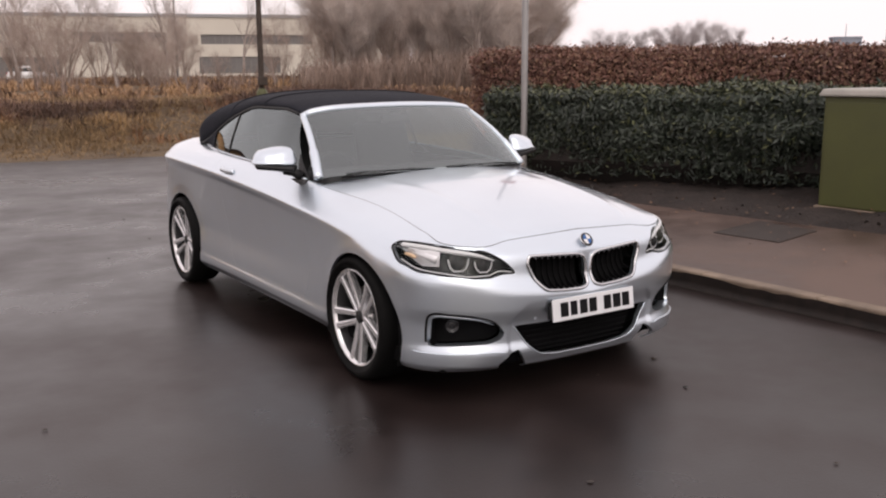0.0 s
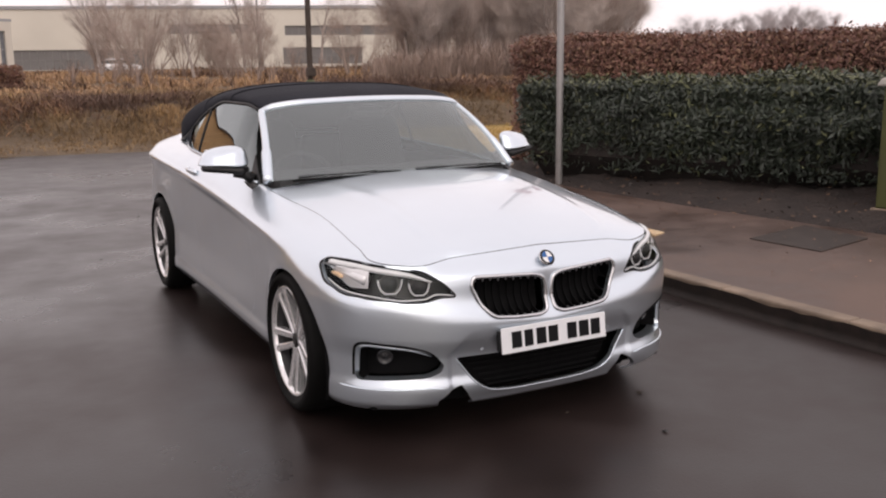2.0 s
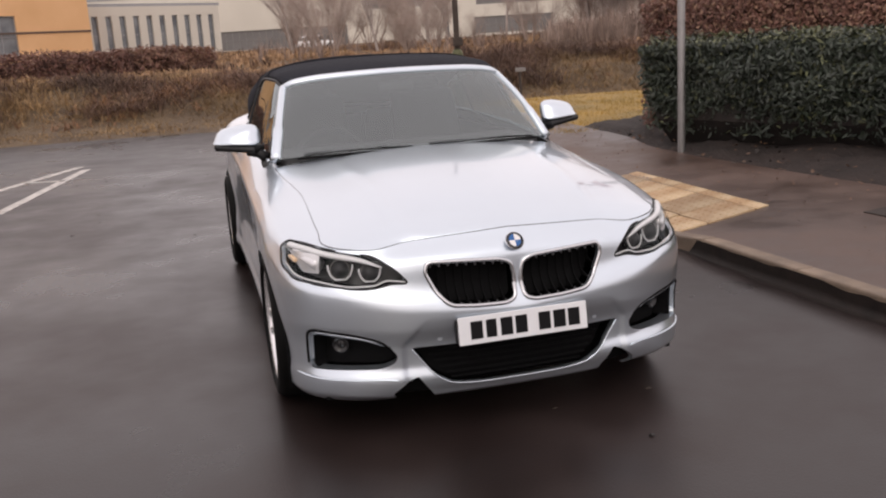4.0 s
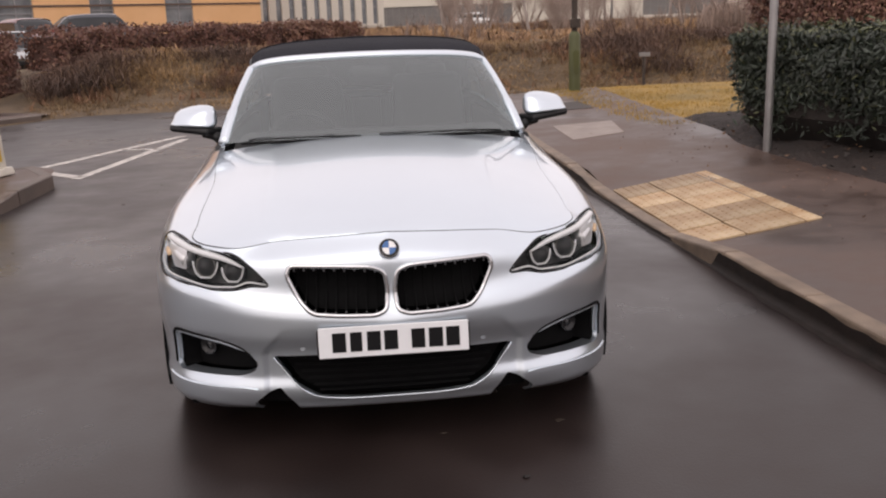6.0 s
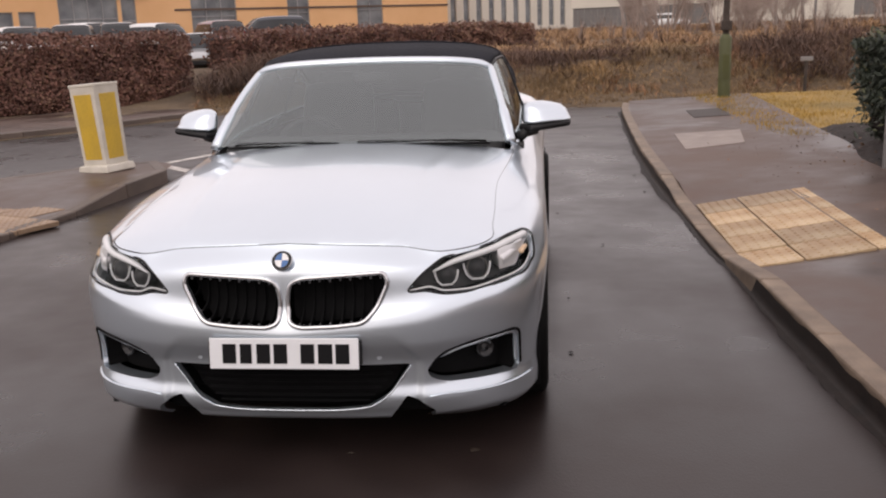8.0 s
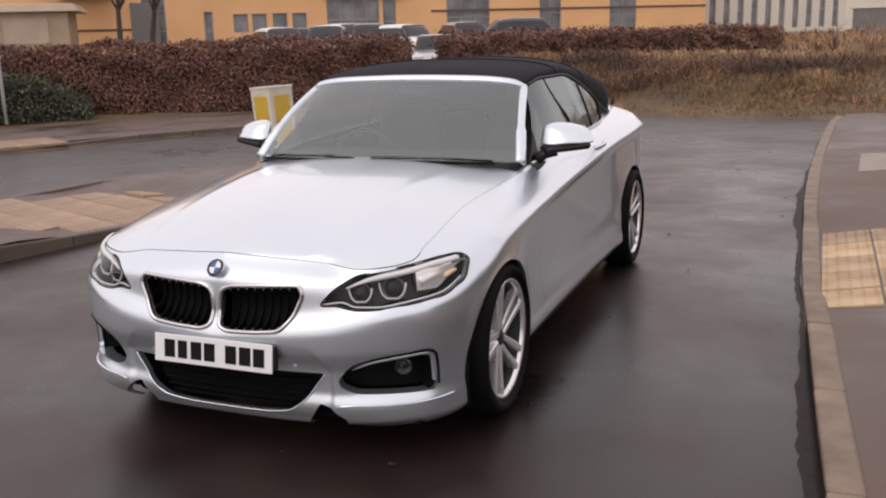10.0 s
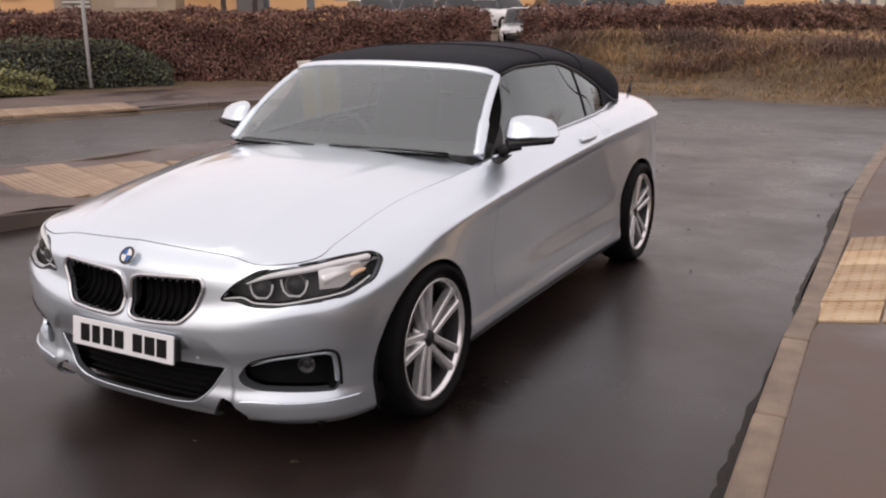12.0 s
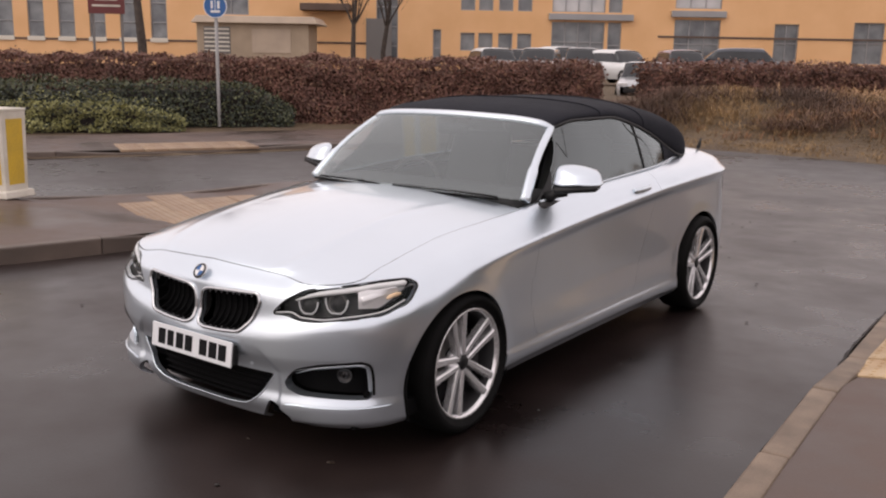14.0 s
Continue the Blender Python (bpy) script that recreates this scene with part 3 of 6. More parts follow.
# dark silt and wet leaves in the gutter, an uneven seam along the kerb
def gutter_silt(line, y0, y1, seed, label):
    pts = along(line, 0.04)
    keep = (pts[:, 1] > y0) & (pts[:, 1] < y1)
    n = -side_of(pts)[keep]
    pts = pts[keep]
    rows_ = []
    for k, (q, m) in enumerate(zip(pts, n)):
        w = 0.02 + 0.065 * max(0, 0.45 + noise.noise((k * 0.035, seed, 0))) ** 1.5 + 0.03 * abs(noise.noise((k * 0.22, seed, 4)))
        # the sheet also darkens the lower kerb face, to an uneven height
        up = (0.124 - 0.088 * dip(q[1], 1.9, 3.8, 0.55)) * min(0.88, max(0.4, 0.74 + 0.25 * noise.noise((k * 0.05, seed, 8)) + 0.12 * noise.noise((k * 0.3, seed, 2))))
        rows_.append([(q[0] + m[0] * 0.003, q[1] + m[1] * 0.003, up), (q[0] + m[0] * 0.004, q[1] + m[1] * 0.004, up * 0.5)] + [(q[0] + m[0] * (0.005 + w * t), q[1] + m[1] * (0.005 + w * t), 0.0015 + 0.006 * (1 - t) ** 2) for t in (0, 0.35, 0.7, 1.0)])
    grid_mesh("gutter_silt", np.array(rows_), SILT, label, "silt")


gutter_silt(KERB_LINE, -4.5, 12.5, 1.5, "dark wet silt in the gutter, with a dark band up the kerb face")


# ---- hedges, grass, trees ----
def leaves_mesh(name, pos, normal, size, mats, parent, stretch=1.6, spread=0.7, weights=None, label="", upper=None):
    """Many small leaves, each folded along its rib: two faces apiece."""
    n = len(pos)
    rng = np.random
    out = normal + rng.normal(0, spread, (n, 3))
    out /= np.linalg.norm(out, axis=1)[:, None]
    tip = rng.normal(0, 1, (n, 3)) + np.array([0, 0, -0.5])
    tip -= (tip * out).sum(1)[:, None] * out
    tip /= np.linalg.norm(tip, axis=1)[:, None]
    side = np.cross(out, tip)
    s = size * rng.uniform(0.6, 1.35, (n, 1))
    a, b = pos - tip * s * stretch / 2, pos + tip * s * stretch / 2
    c, d = pos + side * s / 2 - out * s * 0.15, pos - side * s / 2 - out * s * 0.15
    v = np.stack([a, c, b, d], 1).reshape(-1, 3)
    i = np.arange(n)[:, None] * 4
    f = np.concatenate([i + [0, 1, 2], i + [0, 2, 3]], 1).reshape(-1, 3)
    pick = rng.choice(len(mats), n, p=weights)
    # about half the leaves on top take the second material
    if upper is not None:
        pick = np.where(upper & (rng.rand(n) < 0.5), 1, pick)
    idx = np.repeat(pick, 2)
    return mesh_ob(name, v, f, mats[0], parent, label, mats=mats, index=idx)


def hedge(name, line, width, height, count, size, mats, weights, label, base=0.1, flip=1, rough=0.12, gap=0.0, top_bias=0.3, stretch=1.6, hang=0.0, core_mat=CORE, snug=0.1, taper=0.0, under=0.0):
    """A clipped hedge along a line: a twiggy core, coloured dark for the shade inside, with leaves over its faces and
    top.
    """
    root = thing(name, label, "hedge")
    pts = along(line, 0.1)
    n = side_of(pts) * flip
    L = len(pts)
    cols = np.array([(0.06, 0.0), (0.02, 0.35), (0.05, 0.85), (0.09, 0.985), (0.5, 1.01), (0.91, 0.985), (0.95, 0.85), (0.95, 0.0)])
    # towards its ends the hedge falls off
    fall = np.clip(np.minimum(np.arange(L), np.arange(L)[::-1]) * 0.1 / max(taper, 1e-6), 0, 1) if taper else np.ones(L)
    fall = 0.45 + 0.55 * np.sin(fall * math.pi / 2)
    core = []
    for k in range(0, L, 3):
        wob = 0.1 * noise.noise((pts[k][0] * 0.9, pts[k][1] * 0.9, 0))
        core.append([(pts[k][0] + n[k][0] * width * (c[0] * 0.86 + 0.07), pts[k][1] + n[k][1] * width * (c[0] * 0.86 + 0.07), base - 0.05 + (height * fall[k] - snug + wob * snug * 10) * c[1]) for c in cols])
    core = np.array(core)
    core[:, 0, :2] += n[0:L:3] * under
    a, b = core.shape[:2]
    i = np.arange(a * b).reshape(a, b)
    f = list(np.stack([i[:-1, :-1], i[1:, :-1], i[1:, 1:], i[:-1, 1:]], -1).reshape(-1, 4)) + [tuple(i[0]), tuple(i[-1][::-1])]
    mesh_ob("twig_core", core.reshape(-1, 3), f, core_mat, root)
    rng = np.random
    k = rng.randint(0, L, count)
    where = rng.uniform(0, 1, count)
    q = n[k]
    p = pts[k] + np.column_stack([-q[:, 1], q[:, 0]]) * rng.uniform(-0.06, 0.06, (count, 1))
    lump = np.array([noise.noise((x * 1.7, y * 1.7, h * 3)) for (x, y), h in zip(p, where)]) * rough
    front = rng.uniform(0, 1, count)
    on_top = front < top_bias
    on_end = front > 0.94
    end = np.where(k < L / 2, 0, L - 1)
    tall = height * np.where(on_end, fall[end], fall[k])
    h = gap + (tall - gap) * where ** (1.0 - hang)
    off = np.where(on_top, rng.uniform(0, 1, count) * width, np.where(front < 0.82, 0.0, width))
    h = np.where(on_top, tall + lump + rng.normal(0, 0.03, count), h)
    off = np.where(on_top, off, off + np.where(off > 0, 1, -1) * (lump + rng.normal(0, 0.035, count)))
    p = np.where(on_end[:, None], pts[end] + rng.normal(0, 0.05, (count, 2)), p)
    off = np.where(on_end, rng.uniform(0, 1, count) * width, off)
    q = np.where(on_end[:, None], n[end], q)
    # the foot draws in under the overhanging top
    off = np.where(on_top | on_end | (off > width / 2), off, off + under * np.clip(1 - h / (0.55 * height), 0, 1))
    pos = np.column_stack([p + q * off[:, None], base + h])
    nor = np.where(on_top[:, None], [0, 0, 1], np.column_stack([q * np.where(off > width / 2, 1, -1)[:, None], np.full(count, 0.35)]))
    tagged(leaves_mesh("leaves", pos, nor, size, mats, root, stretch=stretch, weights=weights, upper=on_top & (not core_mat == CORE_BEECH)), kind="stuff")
    return root


hedge("laurel_hedge", [(3.72, 5.15), (4.15, 4.0), (4.75, 2.8), (5.4, 1.6), (6.3, 0.0), (7.2, -1.6)], 1.25, 1.06, 76000, 0.025, [LEAF_GREEN, LEAF_PALE_GREEN], [0.94, 0.06],
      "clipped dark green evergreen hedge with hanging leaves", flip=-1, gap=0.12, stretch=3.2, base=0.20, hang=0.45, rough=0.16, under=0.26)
hedge("beech_hedge", [(4.45, 6.5), (5.3, 4.7), (6.3, 2.8), (7.6, 0.4), (9.5, -3)], 1.0, 1.54, 140000, 0.0235, [LEAF_BEECH, LEAF_PALE], [0.72, 0.28],
      "clipped beech hedge keeping its rust-brown winter leaves", flip=-1, stretch=2.2, base=0.2, rough=0.13, core_mat=CORE_BEECH, snug=0.02)
hedge("beech_hedge", [(-22, -1.0), (-17.6, 5.2), (-14.2, 10.4), (-11.6, 12.8), (-8.9, 15.0), (-7.2, 17.2)], 1.3, 1.46, 100000, 0.046, [LEAF_BEECH, LEAF_PALE], [0.85, 0.15],
      "long rust-brown beech hedge in front of the car park", flip=-1, rough=0.2, base=0.08, core_mat=CORE_BEECH)
hedge("beech_hedge", [(-7.7, 22.0), (-5.6, 26.0), (-2.6, 31.5)], 1.2, 0.98, 14000, 0.06, [LEAF_BEECH, LEAF_PALE], [0.85, 0.15],
      "low rust-brown beech hedge beyond the gap", flip=-1, rough=0.25, base=0.62, core_mat=CORE_BEECH)
hedge("beech_hedge", [(-2.4, 31.7), (-0.4, 33.9), (0.5, 34.75)], 1.3, 0.78, 4800, 0.07, [LEAF_BEECH, LEAF_PALE], [0.55, 0.45],
      "low rust-brown hedge at the back of the rough field", flip=-1, rough=0.3, base=0.85, core_mat=CORE_BEECH)
hedge("evergreen_hedge", [(-20.5, -1.0), (-16.6, 5.0), (-13.6, 9.6), (-12.0, 11.6)], 0.9, 0.92, 26000, 0.040, [LEAF_GREEN, LEAF_PALE_GREEN], [0.6, 0.4],
      "low dark green hedge beside the far footpath", flip=-1, base=0.08, taper=1.2, rough=0.2)
hedge("low_shrubs", [(-19.5, -1.0), (-15.9, 4.4), (-13.3, 8.3), (-12.7, 9.2)], 1.0, 0.60, 26000, 0.040, [LEAF_LIGHT, LEAF_GREEN], [0.8, 0.2],
      "low light green shrubs in a bed by the footpath", flip=-1, base=0.08, rough=0.35, taper=1.6)


def tufts(name, x, y, z, height, width, mat, label, blades=6, lean=0.5, kind="stuff"):
    """Dry stalks in tufts: each stalk a bent two-piece blade."""
    n = len(x) * blades
    rng = np.random
    base = np.repeat(np.stack([x, y, z], -1), blades, 0) + np.column_stack([rng.normal(0, 0.06, (n, 2)), np.full(n, -0.03)])
    h = np.repeat(height, blades)[:, None] * rng.uniform(0.5, 1.2, (n, 1))
    ang = rng.uniform(0, 2 * np.pi, n)
    d = np.column_stack([np.cos(ang), np.sin(ang), np.zeros(n)])
    s = np.column_stack([-np.sin(ang), np.cos(ang), np.zeros(n)]) * (width * rng.uniform(0.6, 1.4, (n, 1)))
    k = lean * rng.uniform(0.1, 1.0, (n, 1))
    mid = base + d * h * k * 0.35 + np.array([0, 0, 1]) * h * 0.6
    top = base + d * h * k + np.array([0, 0, 1]) * h * (1 - 0.35 * k)
    v = np.stack([base - s, base + s, mid + s * 0.7, mid - s * 0.7, top], 1).reshape(-1, 3)
    i = np.arange(n)[:, None] * 5
    f = [tuple(q) for q in np.concatenate([i + [0, 1, 2, 3]], 1)] + [tuple(q) for q in (i + [3, 2, 4])]
    ob = mesh_ob(name, v, f, mat)
    return tagged(ob, label, "grass", kind=kind)


def scatter(n, x0, x1, y0, y1, keep):
    x, y = np.random.uniform(x0, x1, n), np.random.uniform(y0, y1, n)
    d = far_distance(x, y)
    ok = keep(x, y, d)
    x, y, d = x[ok], y[ok], d[ok]
    return x, y, ground_height(x, y, np.clip(d, -1, 400)), d


_east = lambda x, y: (x > -6.2 - (y - 14.5) * 0.28)


def clumps(x, y, k, seed):
    """How thickly things grow at a place, 0 to 1, in drifts of about 1/k metres."""
    return np.clip(0.5 + 1.1 * np.array([noise.noise((a * k, b * k, seed)) for a, b in zip(x, y)]), 0, 1)


_x, _y, _z, _d = scatter(46000, -16, 24, 12.5, 27, lambda x, y, d: (d > 0.25) & ((d < 2.4) | (np.random.rand(len(x)) < 0.6)) & _east(x, y) & ~((x > 3.0) & (y < 14)))
_k = clumps(_x, _y, 0.55, 5.0)
_on = _k > np.random.rand(len(_x)) * 0.8
_x, _y, _z, _d, _k = _x[_on], _y[_on], _z[_on], _d[_on], _k[_on]
tufts("dead_grass", _x, _y, _z, (0.10 + 0.30 * _k) * np.clip(0.3 + _d / 4, 0.35, 1), 0.0055, GRASS, "tufts of dead straw-brown grass on the verge", 7, lean=2.4)
_x, _y, _z, _d = scatter(16000, -16, 24, 12.5, 20, lambda x, y, d: (d > 0.05) & (d < 3.2) & _east(x, y) & ~((x > 3.0) & (y < 14)))
tufts("verge_turf", _x, _y, _z, 0.05 + 0.09 * clumps(_x, _y, 0.8, 61.0), 0.006, GRASS, "short matted turf at the road's edge", 6, lean=1.6)
_x, _y, _z, _d = scatter(20000, -16, 24, 13, 24, lambda x, y, d: (d > 1.8) & (d < 6.0) & _east(x, y) & ~((x > 3.0) & (y < 14.5)))
_k = clumps(_x, _y, 0.42, 9.0)
_on = _k > 0.15 + np.random.rand(len(_x)) * 0.55
_x, _y, _z, _k = _x[_on], _y[_on], _z[_on], _k[_on]
tufts("brambles", _x, _y, _z, 0.12 + 0.50 * _k, 0.0055, BRAMBLE, "dark tangle of bare brambles along the bank", 11, lean=2.8)
_x, _y, _z, _d = scatter(5000, -16, 24, 13, 24, lambda x, y, d: (d > 1.0) & (d < 8) & _east(x, y) & ~((x > 3.0) & (y < 14.5)))
_k = clumps(_x, _y, 0.5, 21.0)
_on = _k > 0.35 + np.random.rand(len(_x)) * 0.5
_x, _y, _z, _k = _x[_on], _y[_on], _z[_on], _k[_on]
tufts("dead_bracken", _x, _y, _z, 0.10 + 0.30 * _k, 0.009, BRACKEN, "collapsed rust-coloured bracken on the bank", 8, lean=2.6)
_x, _y, _z, _d = scatter(18000, -34, 66, 23, 80, lambda x, y, d: (d > 8) & _east(x, y))
_k = clumps(_x, _y, 0.14, 2.0)
tufts("field_grass", _x, _y, _z, 0.2 + 0.40 * _k, 0.016, GRASS_FAR, "rough dead orange-tan grass in the open field", 7, lean=2.4)
_x, _y, _z, _d = scatter(2600, -34, 66, 22, 75, lambda x, y, d: (d > 7) & _east(x, y))
_k = clumps(_x, _y, 0.11, 31.0)
_on = _k > 0.45 + np.random.rand(len(_x)) * 0.3
_x, _y, _z, _k = _x[_on], _y[_on], _z[_on], _k[_on]
tufts("field_scrub", _x, _y, _z, 0.3 + 0.5 * _k, 0.014, BRAMBLE, "dark scrubby stems in the field", 14, lean=1.8)
_x, _y = np.random.uniform(3.5, 10.5, 6200), np.random.uniform(7.0, 13.4, 6200)
tufts("lawn_grass", _x, _y, np.full(len(_x), 0.19), 0.05 + 0.03 * np.random.rand(len(_x)), 0.004, LAWN_BLADE, "short yellowing grass blades", 5)

# thicket behind the field, and dead leaves on the soil
_a, _r = np.random.uniform(radians(24.6), radians(40.5), 1500), np.random.uniform(38, 58, 1500)
_x, _y = -2.9 + np.sin(_a) * _r, -4 + np.cos(_a) * _r
_k = clumps(_x, _y, 0.12, 41.0)
tufts("thicket", _x, _y, np.full(len(_x), 0.75), (1.1 + 1.6 * _k) * _r / 48, 0.012, THICKET, "dense brown-grey leafless thicket at the field's edge", 16, lean=0.9)
_a, _r = np.random.uniform(radians(7), radians(26), 200), np.random.uniform(40, 62, 200)
_x, _y = -2.9 + np.sin(_a) * _r, -4 + np.cos(_a) * _r
_k = clumps(_x, _y, 0.2, 47.0)
_on = _k > 0.5
tufts("far_scrub", _x[_on], _y[_on], np.full(_on.sum(), 0.75), (0.4 + 1.3 * _k[_on]) * _r[_on] / 50, 0.015, THICKET, "thin leafless scrub far across the field", 14, lean=0.8)
_y = np.random.uniform(-3.5, 6.4, 800)
_x = np.array([pave_back(v) for v in _y]) + np.random.uniform(-0.1, 2.2, 800)
_p = np.column_stack([_x, _y, 0.205 + 0.07 * np.clip(_x - 3.7, 0, 1.5) + np.random.uniform(0, 0.03, 800)])
tagged(leaves_mesh("leaf_litter", _p, np.tile([0.0, 0.0, 1.0], (800, 1)), 0.030, [LITTER, LITTER_DARK], None, stretch=1.4, spread=0.35), "scattered brown fallen leaves on the soil", "leaves", kind="stuff")

_y = np.random.uniform(-3.2, 7.0, 420)
_b = np.array([pave_back(v) for v in _y])
_x = _b - np.abs(np.random.normal(0, 0.7, 420))
_p = np.column_stack([_x, _y, 0.128 + 0.042 * (_x - 2.0)])[_x > 2.35]
tagged(leaves_mesh("pavement_litter", _p, np.tile([0.0, 0.0, 1.0], (len(_p), 1)), 0.018, [LITTER, LEAF_PALE], None, stretch=1.5, spread=0.25, weights=[0.7, 0.3]), "small dead leaves and bits on the damp footpath", "leaves", kind="stuff")


def bare_tree(name, height, seed, label, twig=HAZED_TWIG, spread=0.5, limbs=7, twigs=900, twig_len=0.10, lean=0.0, category="tree", low=2, bark=FAR_BARK, stems=1):
    """A leafless tree: tapered trunk, forking limbs, and a haze of fine twigs."""
    rng = random.Random(seed)
    root = thing(name, label, category)
    bm = bmesh.new()
    ends = []

    def grow(p, d, length, r, depth):
        pts, rad = [p], [r]
        steps = 4
        for i in range(steps):
            d = (d + Vector((rng.gauss(0, 0.10), rng.gauss(0, 0.10), rng.gauss(0.03, 0.05)))).normalized()
            p = p + d * length / steps
            pts.append(p)
            rad.append(r * (1 - 0.55 * (i + 1) / steps))
        tube(pts, rad, 7 if depth == 0 else 4, into=bm, cap=False)
        ends.extend((q, d, depth) for q in pts[1:])
        if depth < 3:
            for _ in range(limbs if depth == 0 else 3):
                k = rng.randint(low if depth == 0 else 1, steps)
                out = Vector((rng.gauss(0, 1), rng.gauss(0, 1), 0)).normalized()
                grow(pts[k], (d + out * spread * rng.uniform(0.6, 1.5) + Vector((0, 0, 0.15))).normalized(), length * rng.uniform(0.42, 0.66), rad[k] * 0.55, depth + 1)
    for k in range(stems):
        out = Vector((rng.gauss(0, 0.28), rng.gauss(0, 0.28), 0)) if stems > 1 else Vector((lean, 0, 0))
        grow(out * height * 0.12 + Vector((0, 0, -0.1)), (out + Vector((0, 0, 1))).normalized(), height * (0.55 if stems == 1 else rng.uniform(0.35, 0.62)), height * (0.017 if stems == 1 else 0.008), 0)
    part("trunk", bm, bark, root, smooth=True)
    tips = [e for e in ends if e[2] >= (1 if stems == 1 else 0)]
    v, f = [], []
    for _ in range(twigs):
        p, d, _k = rng.choice(tips)
        for _j in range(2):
            p = p + Vector((rng.gauss(0, 0.018), rng.gauss(0, 0.018), rng.gauss(0, 0.018))) * height
            q = (d * 0.6 + Vector((rng.gauss(0, 0.6), rng.gauss(0, 0.6), rng.gauss(0.45, 0.45)))).normalized()
            w = q.orthogonal().normalized() * height * 0.0008
            e = p + q * height * twig_len * rng.uniform(0.5, 1.4)
            i = len(v)
            v += [p - w, p + w, e]
            f.append((i, i + 1, i + 2))
    tagged(mesh_ob("crown", v, f, twig, root), kind="stuff")
    return root


# ---- the silver convertible: origin on the road under its front axle, nose towards -y ----
def paint_silver():
    m = material("silver_metallic_paint", (0.70, 0.775, 0.845), 0.30, 0.9, vary=0.02, scale=3, coat=1.0, bump_scale=900)
    return m


SILVER = paint_silver()
BLACK_TRIM = material("black_plastic_trim", (0.012, 0.012, 0.013), 0.5, vary=0.1, scale=20, spec=0.35)
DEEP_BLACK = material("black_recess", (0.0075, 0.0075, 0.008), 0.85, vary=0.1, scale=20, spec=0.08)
CHROME = material("chrome", (0.62, 0.63, 0.65), 0.14, 1.0, vary=0.02)
SLAT_TIP = material("satin_slat_end", (0.22, 0.22, 0.23), 0.35, 0.6, vary=0.05)
RUBBER = material("tyre_rubber", (0.006, 0.006, 0.006), 0.7, spec=0.12, vary=0.2, scale=12, bump=0.001, bump_scale=150)
ALLOY = material("silver_alloy", (0.90, 0.90, 0.91), 0.24, 0.75, vary=0.05, scale=10, coat=0.5)
# shade inside the wheel put into the colour; caliper and bolts share it
ALLOY_DARK = material("shaded_alloy", (0.035, 0.035, 0.037), 0.55, 0.3, vary=0.1)
DISC = material("brake_steel", (0.22, 0.21, 0.20), 0.45, 0.8, vary=0.2, scale=15)
FABRIC = material("navy_black_canvas", (0.020, 0.021, 0.028), 0.92, vary=0.15, scale=5, bump=0.0008, bump_scale=700, spec=0.2)
CABIN = material("dark_cabin_trim", (0.040, 0.040, 0.042), 0.75, vary=0.15, scale=9)
SEAT = material("dark_seat_leather", (0.030, 0.029, 0.029), 0.5, vary=0.15, scale=9)
PLATE = material("white_plate", (0.82, 0.83, 0.85), 0.35, vary=0.04, scale=6)
PLATE_INK = material("black_plate_ink", (0.008, 0.008, 0.009), 0.6, vary=0.05, spec=0.15)
BLUE = material("blue_enamel", (0.03, 0.12, 0.34), 0.25, vary=0.05)
WHITE_ENAMEL = material("white_enamel", (0.78, 0.78, 0.78), 0.25, vary=0.03)
REFLECTOR = material("lamp_reflector", (0.80, 0.80, 0.81), 0.3, 0.6, vary=0.06)
HOUSING = material("lamp_housing", (0.012, 0.012, 0.013), 0.45, 0.0, vary=0.1)
FOG_LENS = material("fog_lens", (0.03, 0.03, 0.032), 0.06, 0.3, vary=0.1)
AMBER = material("amber_lens", (0.78, 0.55, 0.34), 0.3, vary=0.1)
LED_STRIP = material("light_guide", (0.66, 0.67, 0.68), 0.3, vary=0.02)
RED_LENS = material("red_lens", (0.30, 0.015, 0.012), 0.2, vary=0.1)
CAR_GLASS = glass("car_glass", (0.74, 0.78, 0.77), 0.185)
SIDE_GLASS = glass("side_glass", (0.22, 0.25, 0.25), 0.155)
LENS_GLASS = glass("lamp_glass", (0.98, 0.98, 0.98), 0.014)

# plan outline of one half, by stations from the nose (0) round the side to the tail (11)
STATIONS = np.arange(12)
OUT_X = [0, .40, .665, .835, .880, .875, .872, .878, .884, .815, .52, 0]
OUT_Y = [-.795, -.770, -.665, -.448, 0, .50, 1.35, 2.10, 2.69, 3.22, 3.50, 3.56]
plan_x, plan_y = spline(STATIONS, OUT_X, .42, -.75), spline(STATIONS, OUT_Y, 0, 0)
LEVELS = []
EDGE_AT = [0, 1, 1.55, 2, 2.4, 3, 4, 5, 6, 7, 8, 9, 10, 11]


def level(z, inset):
    """One line along the body: its height and how far it lies inside the outline, by stations."""
    at = STATIONS if len(z) == 12 else EDGE_AT
    LEVELS.append((pchip(at, z), pchip(at, inset)))


level([.145, .152, .172, .170, .18, .182, .182, .182, .18, .20, .22, .22], [.13, .11, .035, .030, .04, .05, .05, .05, .05, .06, .08, .08])
level([.172, .180, .202, .198, .22, .238, .238, .238, .22, .24, .26, .26], [.066, .050, .008, .012, .008, .021, .0235, .021, .004, .01, .03, .03])
level([.248, .252, .254, .250, .30, .266, .262, .262, .30, .30, .32, .32], [.022, .020, .005, .010, .008, .019, .0205, .019, .01, .01, .02, .02])
level([.300, .302, .305, .303, .33, .292, .288, .288, .33, .33, .345, .345], [.028, .030, .024, .016, .009, .028, .032, .029, .009, .008, .012, .012])
level([.375, .375, .375, .375, .40, .340, .335, .335, .40, .40, .40, .40], [.026, .026, .024, .014, .006, .029, .035, .032, .011, .006, .0, .0])
